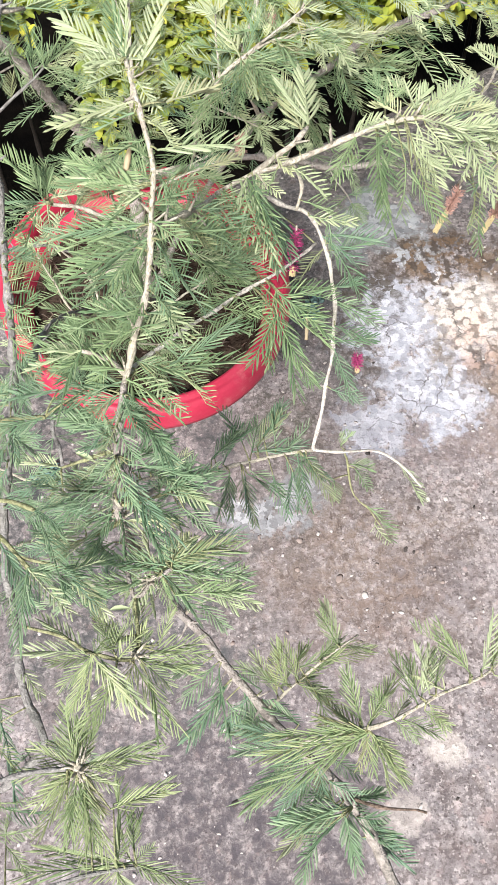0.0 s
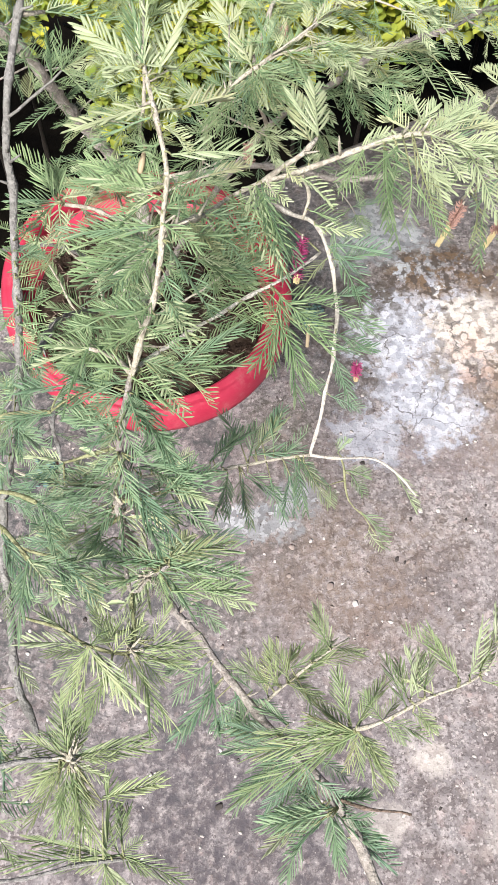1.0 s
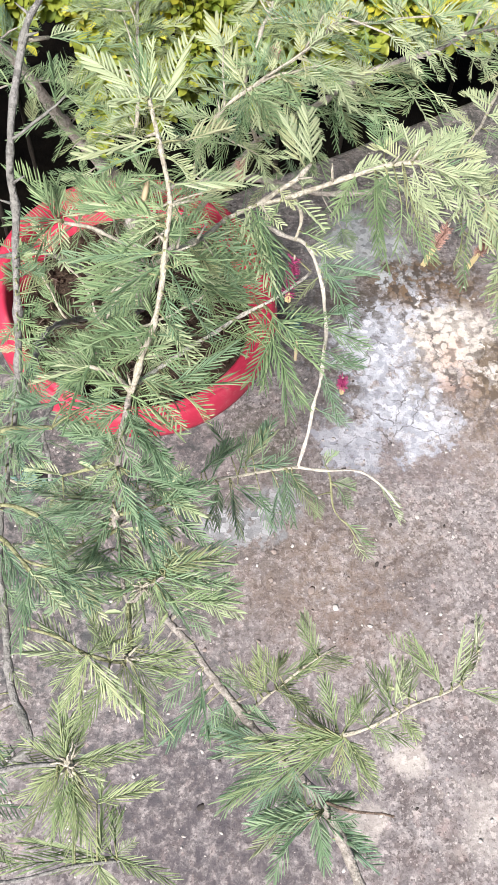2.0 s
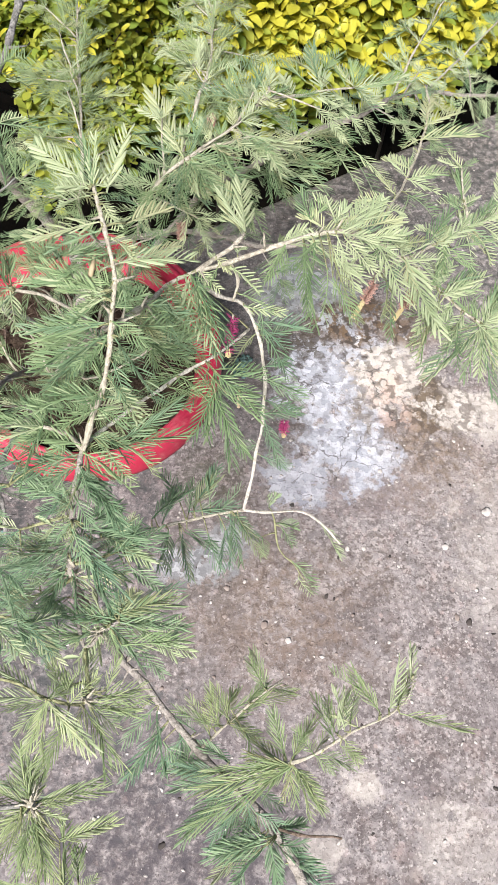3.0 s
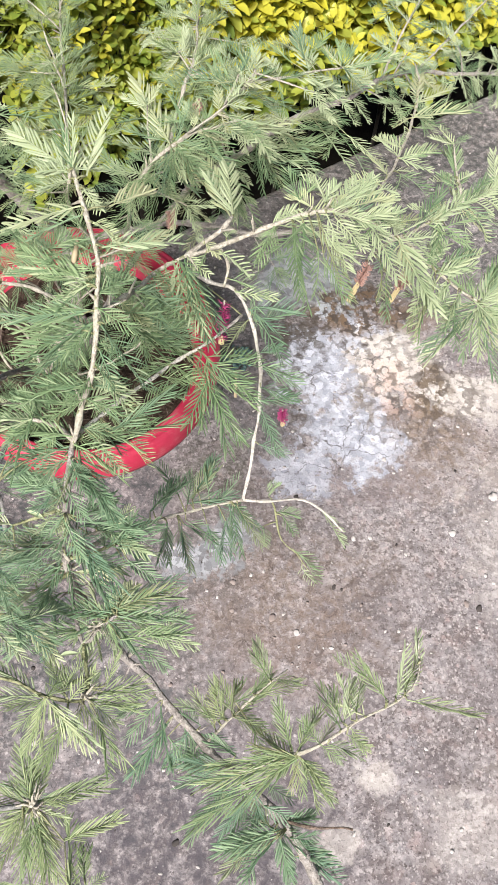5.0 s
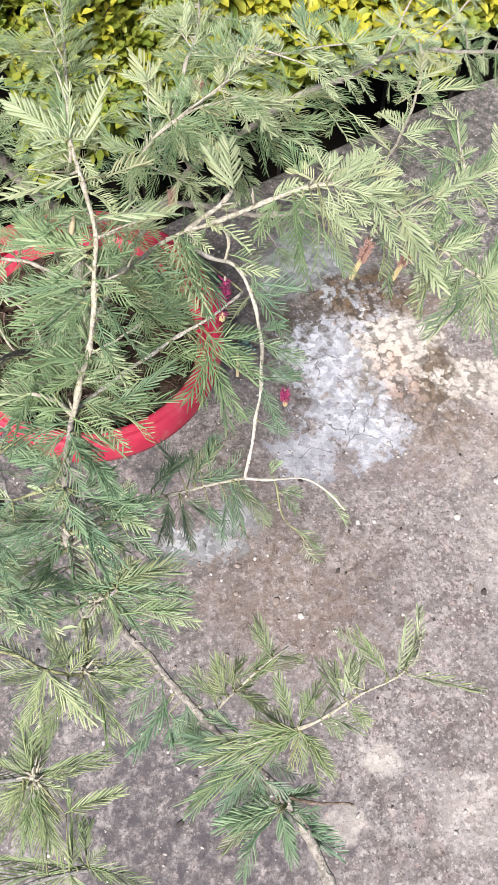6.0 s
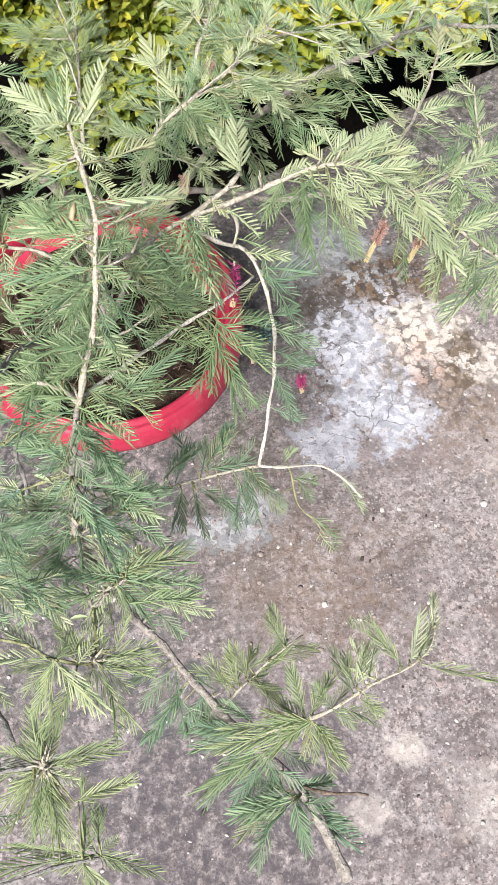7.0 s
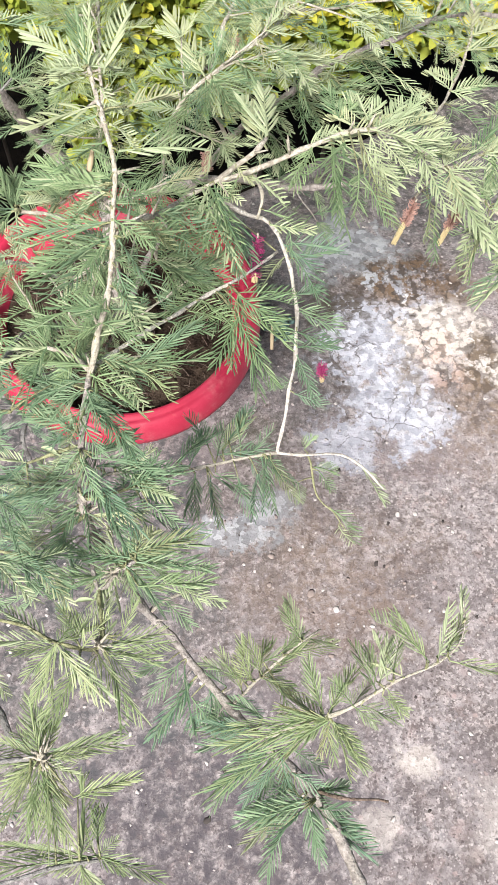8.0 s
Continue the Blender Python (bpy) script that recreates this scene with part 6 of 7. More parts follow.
sprays(twig_n, [(-0.036, 0.199, 0.643, -0.049, 0.171, 0.645, 0), (-0.047, 0.208, 0.650, -0.040, 0.192, 0.641, 0), (-0.047, 0.208, 0.650, -0.065, 0.194, 0.640, 0), (-0.047, 0.208, 0.650, -0.069, 0.202, 0.654, 0), (-0.047, 0.208, 0.650, -0.032, 0.220, 0.638, 0), (-0.047, 0.208, 0.650, -0.041, 0.221, 0.644, 0), (-0.027, 0.209, 0.635, -0.009, 0.196, 0.624, 0), (-0.027, 0.209, 0.635, -0.020, 0.223, 0.633, 0)])
sprays(twig_n, [(-0.027, 0.209, 0.635, -0.036, 0.188, 0.624, 0)])
twig_o = limb(2.0, 1.2, 'twig', (0.093, 1, 2, 0.2, 0.9, 0, 0.3), [(-0.142, 0.143, 0.550), (-0.103, 0.150, 0.610), (-0.082, 0.154, 0.620), (-0.058, 0.155, 0.621)], dry=True, wood=WOOD)
sprays(twig_o, [(-0.056, 0.156, 0.621, -0.017, 0.162, 0.614, 0), (-0.058, 0.159, 0.621, -0.068, 0.184, 0.621, 0), (-0.056, 0.157, 0.621, -0.052, 0.182, 0.616, 0), (-0.054, 0.148, 0.621, -0.044, 0.132, 0.614, 0), (-0.058, 0.148, 0.621, -0.046, 0.118, 0.621, 0), (-0.061, 0.155, 0.621, -0.077, 0.170, 0.613, 0), (-0.059, 0.146, 0.621, -0.063, 0.120, 0.613, 0), (-0.051, 0.154, 0.621, -0.035, 0.155, 0.620, 0)])
sprays(twig_o, [(-0.064, 0.152, 0.621, -0.078, 0.139, 0.613, 0)])
sprays(twig_o, [(-0.059, 0.155, 0.621, -0.060, 0.183, 0.609, 1), (-0.059, 0.155, 0.621, -0.072, 0.185, 0.622, 0), (-0.059, 0.155, 0.621, -0.016, 0.163, 0.610, 1), (-0.061, 0.153, 0.621, -0.095, 0.151, 0.610, 0), (-0.061, 0.153, 0.621, -0.075, 0.122, 0.624, 0), (-0.058, 0.152, 0.621, -0.040, 0.143, 0.621, 1), (-0.058, 0.152, 0.621, -0.041, 0.111, 0.614, 0), (-0.063, 0.138, 0.621, -0.068, 0.117, 0.611, 0)])
sprays(twig_o, [(-0.040, 0.134, 0.621, -0.009, 0.145, 0.615, 0), (-0.059, 0.154, 0.621, -0.086, 0.165, 0.610, 0), (-0.059, 0.154, 0.621, -0.074, 0.139, 0.610, 0), (-0.059, 0.154, 0.621, -0.049, 0.132, 0.613, 0), (-0.059, 0.154, 0.621, -0.039, 0.151, 0.618, 0), (-0.059, 0.154, 0.621, -0.065, 0.176, 0.622, 0), (-0.059, 0.154, 0.621, -0.054, 0.173, 0.613, 0), (-0.059, 0.154, 0.621, -0.083, 0.138, 0.614, 0)])
sprays(twig_o, [(-0.059, 0.154, 0.621, -0.059, 0.126, 0.622, 0), (-0.054, 0.144, 0.621, -0.065, 0.131, 0.621, 0), (-0.054, 0.144, 0.621, -0.050, 0.119, 0.611, 0), (-0.054, 0.144, 0.621, -0.052, 0.109, 0.622, 0), (-0.106, 0.168, 0.617, -0.093, 0.159, 0.609, 0), (-0.111, 0.141, 0.592, -0.095, 0.135, 0.588, 0), (-0.112, 0.124, 0.574, -0.093, 0.123, 0.571, 0)])
twig_o2 = limb(1.3, 0.9, 'twig', (0.093, 1, 3, 0.1, 0.95, 0, 0.2), [(-0.136, 0.089, 0.550), (-0.091, 0.096, 0.570), (-0.041, 0.105, 0.565), (-0.014, 0.101, 0.550)], dry=True, wood=WOOD)
sprays(twig_o2, [(-0.049, 0.138, 0.565, -0.016, 0.147, 0.559, 0), (-0.037, 0.115, 0.563, -0.038, 0.136, 0.555, 0), (-0.061, 0.120, 0.566, -0.076, 0.141, 0.562, 0)])
sprays(twig_o2, [(-0.036, 0.112, 0.563, -0.039, 0.134, 0.556, 0), (-0.037, 0.107, 0.563, -0.001, 0.096, 0.565, 0), (-0.037, 0.107, 0.563, -0.102, 0.102, 0.557, 0), (-0.042, 0.107, 0.565, -0.097, 0.117, 0.554, 0), (-0.037, 0.107, 0.563, -0.026, 0.115, 0.564, 0), (-0.037, 0.107, 0.563, -0.051, 0.122, 0.553, 0), (-0.037, 0.107, 0.563, -0.022, 0.097, 0.561, 0), (-0.037, 0.107, 0.563, -0.066, 0.098, 0.554, 0)])
sprays(twig_o2, [(-0.110, 0.118, 0.567, -0.096, 0.105, 0.563, 0), (-0.110, 0.118, 0.567, -0.116, 0.133, 0.562, 0)])
twig_n5 = limb(1.0, 1.3, 'twig', (0.12, 1, 3, 0.1, 0.9, 0, 0.3), [(-0.038, 0.288, 0.640), (-0.028, 0.243, 0.635), (-0.019, 0.251, 0.636), (-0.007, 0.257, 0.640)], wood=BARK)
sprays(twig_n5, [(-0.012, 0.257, 0.639, -0.050, 0.269, 0.634, 0), (-0.010, 0.261, 0.640, 0.028, 0.271, 0.638, 0), (-0.006, 0.256, 0.640, 0.038, 0.250, 0.636, 0), (-0.005, 0.242, 0.638, 0.036, 0.245, 0.629, 0), (-0.013, 0.255, 0.639, 0.014, 0.234, 0.628, 0), (-0.021, 0.250, 0.636, -0.052, 0.253, 0.635, 0), (-0.031, 0.247, 0.636, -0.060, 0.244, 0.628, 0), (-0.016, 0.253, 0.637, -0.004, 0.276, 0.636, 1)])
sprays(twig_n5, [(-0.017, 0.256, 0.637, 0.006, 0.266, 0.628, 1)])
sprays(twig_n5, [(-0.005, 0.268, 0.640, 0.004, 0.283, 0.634, 1), (-0.010, 0.259, 0.640, 0.005, 0.279, 0.632, 1), (-0.010, 0.259, 0.640, 0.034, 0.258, 0.632, 0), (-0.010, 0.259, 0.640, 0.031, 0.272, 0.633, 0), (-0.010, 0.259, 0.640, 0.019, 0.247, 0.630, 0), (-0.010, 0.259, 0.640, -0.049, 0.266, 0.640, 0), (-0.020, 0.254, 0.636, -0.028, 0.232, 0.634, 1), (-0.020, 0.254, 0.636, -0.057, 0.246, 0.634, 0)])
sprays(twig_n5, [(-0.014, 0.256, 0.638, -0.037, 0.265, 0.641, 0), (-0.014, 0.256, 0.638, -0.029, 0.276, 0.636, 0), (-0.014, 0.256, 0.638, -0.025, 0.241, 0.635, 0), (-0.014, 0.256, 0.638, -0.009, 0.238, 0.627, 0), (-0.014, 0.256, 0.638, 0.001, 0.246, 0.627, 0), (-0.041, 0.275, 0.638, -0.068, 0.260, 0.634, 0), (-0.041, 0.275, 0.638, -0.060, 0.271, 0.627, 0)])
trunk_q = limb(9, 5, 'trunk', (0.5, 2, 3, 0.5, 1, 6, 0.05), [(-0.093, 0.772, 0.200), (-0.100, 0.864, 0.330), (-0.119, 0.839, 0.400), (-0.140, 0.823, 0.460), (-0.156, 0.804, 0.520), (-0.173, 0.789, 0.580), (-0.194, 0.775, 0.630)])
sprays(trunk_q, [(-0.107, 0.845, 0.304, -0.136, 0.911, 0.304, 0)])
stem_r = limb(4.5, 3, 'main', (0.31, 1, 2, 0.4, 1, 2, 0.1), [(-0.100, 0.864, 0.330), (0.001, 0.859, 0.360), (0.049, 0.846, 0.380), (0.098, 0.815, 0.400), (0.144, 0.781, 0.420), (0.198, 0.774, 0.430)])
twig_s1 = limb(1.7, 1.1, 'twig', (0.093, 1, 3, 0.5, 0.9, 0, 0.3), [(-0.014, 0.406, 0.745), (-0.031, 0.442, 0.720), (-0.052, 0.471, 0.700), (-0.083, 0.490, 0.690)])
sprays(twig_s1, [(-0.084, 0.487, 0.694, -0.106, 0.526, 0.691, 0), (-0.082, 0.490, 0.694, -0.090, 0.526, 0.687, 0), (-0.085, 0.484, 0.694, -0.112, 0.479, 0.690, 0), (-0.085, 0.483, 0.694, -0.101, 0.460, 0.687, 0), (-0.083, 0.486, 0.694, -0.118, 0.499, 0.686, 0), (-0.016, 0.414, 0.743, -0.058, 0.406, 0.742, 0), (-0.016, 0.406, 0.746, -0.049, 0.380, 0.746, 0), (-0.027, 0.436, 0.727, -0.050, 0.431, 0.717, 0)])
sprays(twig_s1, [(-0.081, 0.481, 0.696, -0.077, 0.451, 0.693, 1), (-0.079, 0.487, 0.696, -0.062, 0.496, 0.693, 1)])
sprays(twig_s1, [(-0.014, 0.401, 0.745, -0.032, 0.372, 0.743, 0), (-0.085, 0.494, 0.690, -0.122, 0.556, 0.686, 0), (-0.085, 0.494, 0.690, -0.093, 0.531, 0.688, 0), (-0.081, 0.494, 0.690, -0.062, 0.512, 0.679, 1), (-0.086, 0.488, 0.690, -0.119, 0.496, 0.681, 0), (-0.086, 0.488, 0.690, -0.113, 0.461, 0.689, 0), (-0.082, 0.483, 0.690, -0.077, 0.458, 0.687, 0), (-0.014, 0.414, 0.741, -0.057, 0.403, 0.732, 0)])
twig_s2 = limb(1.8, 1.1, 'twig', (0.4, 1, 2, 0.2, 0.97, 0, 0), [(-0.135, 0.341, 0.640), (-0.101, 0.334, 0.680), (-0.069, 0.326, 0.700)], cool=True, wood=STALK)
sprays(twig_s2, [(-0.063, 0.343, 0.700, -0.096, 0.344, 0.692, 0), (-0.048, 0.342, 0.700, -0.073, 0.367, 0.690, 0)])
sprays(twig_s2, [(-0.070, 0.326, 0.700, -0.096, 0.320, 0.695, 0), (-0.100, 0.331, 0.680, -0.080, 0.317, 0.676, 0)])
twig_s3 = limb(1.8, 1.1, 'twig', (0.2, 1, 2, 0.2, 1, 0, 0.05), [(-0.122, 0.291, 0.660), (-0.096, 0.287, 0.680), (-0.073, 0.276, 0.690)], cool=True, wood=STALK)
sprays(twig_s3, [(-0.096, 0.288, 0.680, -0.078, 0.284, 0.669, 0), (-0.074, 0.276, 0.690, -0.058, 0.267, 0.691, 0), (-0.074, 0.276, 0.690, -0.062, 0.283, 0.691, 0)])
twig_s4 = limb(1.8, 1.1, 'twig', (0.2, 1, 3, 0.2, 1, 1, 0.1), [(-0.114, 0.281, 0.660), (-0.093, 0.265, 0.680), (-0.077, 0.248, 0.680)], cool=True, wood=STALK)
sprays(twig_s4, [(-0.093, 0.262, 0.680, -0.076, 0.233, 0.675, 0)])
stem_low = limb(3, 2.2, 'main', (0.31, 1, 2, 0.3, 0.9, 2, 0.1), [(-0.093, 0.772, 0.200), (-0.136, 0.579, 0.360), (-0.153, 0.490, 0.400), (-0.153, 0.467, 0.370), (-0.153, 0.435, 0.330)], cool=True, wood=WOOD)
twig_q1 = limb(1.6, 0.9, 'twig', (0.35, 1, 3, 0.45, 1, 0, 0.12), [(-0.093, 0.772, 0.200), (-0.095, 0.593, 0.420), (-0.106, 0.587, 0.500), (-0.127, 0.587, 0.540)])
twig_q2 = limb(1.6, 0.9, 'twig', (0.2, 1, 2, 0.4, 1, 0, 0.08), [(-0.093, 0.772, 0.200), (-0.093, 0.579, 0.400), (-0.117, 0.521, 0.480), (-0.140, 0.501, 0.520)])
sprays(twig_q2, [(-0.117, 0.521, 0.480, -0.159, 0.555, 0.470, 0), (-0.127, 0.511, 0.500, -0.154, 0.496, 0.494, 0), (-0.140, 0.501, 0.520, -0.168, 0.532, 0.511, 0), (-0.117, 0.521, 0.480, -0.139, 0.498, 0.469, 0), (-0.140, 0.501, 0.520, -0.135, 0.473, 0.511, 0)])
twig_q3 = limb(1.6, 0.9, 'twig', (0.35, 1, 3, 0.45, 1, 0, 0.12), [(-0.093, 0.772, 0.200), (-0.066, 0.592, 0.420), (-0.013, 0.556, 0.500), (0.025, 0.554, 0.540)])
sprays(twig_q3, [(-0.013, 0.560, 0.506, 0.031, 0.595, 0.495, 0), (-0.013, 0.560, 0.506, 0.042, 0.567, 0.502, 0)])
twig_q4 = limb(1.6, 0.9, 'twig', (0.2, 1, 2, 0.4, 1, 0, 0.08), [(-0.093, 0.772, 0.200), (-0.086, 0.619, 0.340), (-0.046, 0.570, 0.400), (-0.019, 0.542, 0.440)])
sprays(twig_q4, [(-0.054, 0.572, 0.390, -0.048, 0.533, 0.380, 0)])
twig_q5 = limb(1.6, 0.9, 'twig', (0.35, 1, 3, 0.45, 1, 0, 0.12), [(-0.093, 0.772, 0.200), (-0.085, 0.621, 0.420), (-0.057, 0.600, 0.520), (-0.021, 0.601, 0.560)])
sprays(twig_q5, [(-0.058, 0.598, 0.507, -0.076, 0.586, 0.500, 1)])
twig_q6 = limb(1.6, 0.9, 'twig', (0.35, 1, 3, 0.45, 1, 0, 0.12), [(-0.093, 0.772, 0.200), (-0.100, 0.608, 0.400), (-0.074, 0.601, 0.480), (-0.083, 0.604, 0.540), (-0.098, 0.587, 0.580)])
sprays(twig_q6, [(-0.087, 0.597, 0.518, -0.100, 0.553, 0.518, 1)])
twig_q7 = limb(1.6, 0.9, 'twig', (0.2, 1, 2, 0.4, 1, 0, 0.08), [(-0.093, 0.772, 0.200), (-0.109, 0.593, 0.380), (-0.121, 0.528, 0.440), (-0.136, 0.498, 0.480)])
sprays(twig_q7, [(-0.115, 0.550, 0.419, -0.140, 0.587, 0.418, 0)])
twig_q8 = limb(1.6, 0.9, 'twig', (0.4, 1, 3, 0.45, 1, 1, 0.12), [(-0.093, 0.772, 0.200), (-0.084, 0.691, 0.420), (-0.090, 0.676, 0.520), (-0.104, 0.665, 0.560)])
sprays(twig_q8, [(-0.088, 0.678, 0.508, -0.118, 0.678, 0.500, 0), (-0.087, 0.685, 0.483, -0.069, 0.656, 0.479, 0), (-0.091, 0.678, 0.520, -0.073, 0.644, 0.520, 0)])
twig_q9 = limb(1.6, 0.9, 'twig', (0.4, 1, 3, 0.45, 1, 1, 0.12), [(-0.093, 0.772, 0.200), (-0.046, 0.706, 0.420), (-0.011, 0.684, 0.520), (0.017, 0.664, 0.560)])
sprays(twig_q9, [(-0.011, 0.681, 0.520, -0.053, 0.680, 0.511, 0), (-0.013, 0.689, 0.508, 0.016, 0.656, 0.499, 0), (-0.020, 0.685, 0.495, -0.043, 0.649, 0.494, 0), (-0.005, 0.680, 0.525, 0.028, 0.675, 0.516, 0)])
twig_b1 = limb(1.3, 0.8, 'twig', (0.4, 1, 2, 0.3, 1, 0, 0.1), [(-0.033, 0.313, 0.680), (-0.050, 0.315, 0.670), (-0.069, 0.314, 0.660)], cool=True, wood=STALK)
sprays(twig_b1, [(-0.032, 0.313, 0.680, -0.037, 0.299, 0.676, 1), (-0.034, 0.313, 0.680, -0.051, 0.306, 0.681, 1), (-0.067, 0.299, 0.660, -0.089, 0.309, 0.656, 0)])
twig_b2 = limb(1.3, 0.8, 'twig', (0.55, 1, 3, 0.15, 1, 0, 0.2), [(-0.034, 0.291, 0.655), (-0.020, 0.296, 0.650), (-0.005, 0.303, 0.645)], cool=True, wood=STALK)
sprays(twig_b2, [(0.001, 0.291, 0.645, 0.017, 0.278, 0.643, 0)])
twig_b3 = limb(1.3, 0.8, 'twig', (0.2, 1, 2, 0.3, 1, 0, 0.1), [(-0.036, 0.285, 0.645), (-0.052, 0.282, 0.635), (-0.070, 0.279, 0.625)], cool=True, wood=STALK)
sprays(twig_b3, [(-0.060, 0.288, 0.632, -0.041, 0.303, 0.629, 0), (-0.078, 0.281, 0.625, -0.096, 0.296, 0.616, 0)])
twig_b4 = limb(1.3, 0.8, 'twig', (0.55, 1, 3, 0.15, 1, 0, 0.2), [(-0.034, 0.259, 0.610), (-0.019, 0.262, 0.610), (-0.000, 0.268, 0.605)], cool=True)
sprays(twig_b4, [(-0.005, 0.279, 0.605, 0.031, 0.286, 0.605, 0)])
twig_b5 = limb(1.3, 0.8, 'twig', (0.55, 1, 3, 0.15, 1, 0, 0.2), [(-0.035, 0.257, 0.600), (-0.051, 0.259, 0.600), (-0.067, 0.262, 0.600)], cool=True)
twig_b6 = limb(1.3, 0.8, 'twig', (0.55, 1, 3, 0.15, 1, 0, 0.2), [(-0.010, 0.253, 0.545), (0.002, 0.261, 0.550), (0.018, 0.266, 0.550)], cool=True)
twig_b7 = limb(1.2, 0.7, 'twig', (0.55, 1, 3, 0.15, 1, 0, 0.2), [(-0.034, 0.298, 0.660), (-0.023, 0.306, 0.655), (-0.011, 0.310, 0.650)], cool=True)
sprays(twig_b7, [(-0.018, 0.312, 0.653, 0.001, 0.299, 0.655, 0), (-0.031, 0.299, 0.660, -0.005, 0.262, 0.664, 0), (-0.029, 0.312, 0.655, 0.005, 0.323, 0.653, 0), (-0.034, 0.298, 0.660, -0.068, 0.301, 0.663, 0), (-0.025, 0.312, 0.655, 0.025, 0.313, 0.643, 0), (-0.030, 0.297, 0.660, -0.006, 0.263, 0.650, 0)])
twig_q10 = limb(1.6, 0.9, 'twig', (0.2, 1, 2, 0.4, 1, 0, 0.08), [(-0.093, 0.772, 0.200), (-0.135, 0.624, 0.380), (-0.159, 0.640, 0.420), (-0.170, 0.652, 0.450)])
sprays(twig_q10, [(-0.159, 0.636, 0.420, -0.187, 0.690, 0.411, 0), (-0.153, 0.629, 0.405, -0.181, 0.682, 0.397, 0), (-0.135, 0.624, 0.380, -0.173, 0.680, 0.379, 0), (-0.135, 0.624, 0.380, -0.188, 0.648, 0.371, 0), (-0.158, 0.632, 0.410, -0.195, 0.622, 0.403, 0), (-0.170, 0.652, 0.450, -0.194, 0.687, 0.446, 0), (-0.170, 0.652, 0.450, -0.196, 0.626, 0.450, 0)])
twig_q11 = limb(1.4, 0.8, 'twig', (0, 0, 0, 0.5, 1, 0, 0.1), [(-0.093, 0.772, 0.200), (-0.104, 0.659, 0.450), (-0.104, 0.619, 0.550), (-0.065, 0.602, 0.600)])
sprays(twig_q11, [(-0.088, 0.591, 0.592, -0.077, 0.627, 0.581, 0), (-0.068, 0.582, 0.618, -0.056, 0.606, 0.613, 0), (-0.096, 0.592, 0.580, -0.086, 0.659, 0.570, 0), (-0.059, 0.574, 0.630, -0.034, 0.600, 0.625, 0), (-0.059, 0.574, 0.630, -0.021, 0.597, 0.619, 0), (-0.068, 0.580, 0.618, -0.092, 0.621, 0.607, 0), (-0.062, 0.577, 0.624, -0.070, 0.591, 0.623, 0), (-0.082, 0.588, 0.599, -0.110, 0.601, 0.597, 0)])
sprays(twig_q11, [(-0.104, 0.619, 0.550, -0.083, 0.672, 0.547, 0), (-0.089, 0.615, 0.569, -0.106, 0.661, 0.562, 0), (-0.069, 0.605, 0.594, -0.056, 0.636, 0.589, 0), (-0.075, 0.608, 0.588, -0.105, 0.623, 0.580, 0), (-0.065, 0.602, 0.600, -0.040, 0.615, 0.592, 0), (-0.096, 0.614, 0.562, -0.124, 0.652, 0.562, 0), (-0.104, 0.616, 0.550, -0.078, 0.618, 0.550, 0)])
twig_q12 = limb(1.4, 0.8, 'twig', (0, 0, 0, 0.5, 1, 0, 0.1), [(-0.093, 0.772, 0.200), (-0.062, 0.672, 0.450), (-0.033, 0.612, 0.570), (0.010, 0.584, 0.620)])
sprays(twig_q12, [(-0.020, 0.604, 0.589, 0.002, 0.639, 0.579, 0), (-0.003, 0.592, 0.607, 0.022, 0.617, 0.604, 0), (-0.008, 0.595, 0.601, 0.008, 0.570, 0.598, 0), (-0.033, 0.614, 0.570, -0.056, 0.652, 0.558, 0), (-0.021, 0.606, 0.582, -0.011, 0.577, 0.577, 0), (-0.048, 0.632, 0.540, -0.072, 0.664, 0.530, 0), (0.005, 0.589, 0.614, 0.027, 0.580, 0.608, 0), (-0.029, 0.611, 0.576, 0.033, 0.637, 0.569, 1)])
sprays(twig_q12, [(0.010, 0.584, 0.620, 0.042, 0.597, 0.618, 1)])
twig_b9 = limb(1.1, 0.7, 'twig', (0.55, 1, 3, 0.15, 1, 0, 0.2), [(-0.036, 0.278, 0.630), (-0.029, 0.270, 0.625), (-0.022, 0.263, 0.620)], cool=True)
twig_b10 = limb(1.1, 0.7, 'twig', (0.4, 1, 2, 0.3, 1, 0, 0.1), [(-0.034, 0.289, 0.655), (-0.041, 0.295, 0.660), (-0.050, 0.298, 0.660)], cool=True)
sprays(twig_b10, [(-0.063, 0.296, 0.660, -0.085, 0.291, 0.654, 0), (-0.063, 0.296, 0.660, -0.057, 0.279, 0.658, 0)])
stem_s = limb(2.8, 1.4, 'main', (0.1, 1, 2, 0.5, 1, 0, 0.05), [(-0.093, 0.772, 0.200), (-0.190, 0.740, 0.360), (-0.320, 0.620, 0.430), (-0.390, 0.500, 0.465), (-0.430, 0.390, 0.490), (-0.445, 0.290, 0.510), (-0.430, 0.190, 0.500)], cool=True, wood=WOOD)
twig_s5 = limb(1.6, 1.0, 'twig', (0.15, 1, 2, 0, 1, 0, 0.05), [(-0.390, 0.500, 0.465), (-0.290, 0.450, 0.475), (-0.214, 0.432, 0.450), (-0.175, 0.404, 0.470), (-0.148, 0.388, 0.480)], cool=True)
sprays(twig_s5, [(-0.185, 0.445, 0.460, -0.139, 0.460, 0.457, 0), (-0.185, 0.448, 0.460, -0.153, 0.436, 0.453, 0), (-0.175, 0.393, 0.471, -0.154, 0.379, 0.467, 0), (-0.172, 0.422, 0.468, -0.157, 0.416, 0.460, 0)])
sprays(twig_s5, [(-0.180, 0.406, 0.468, -0.154, 0.396, 0.460, 0)])
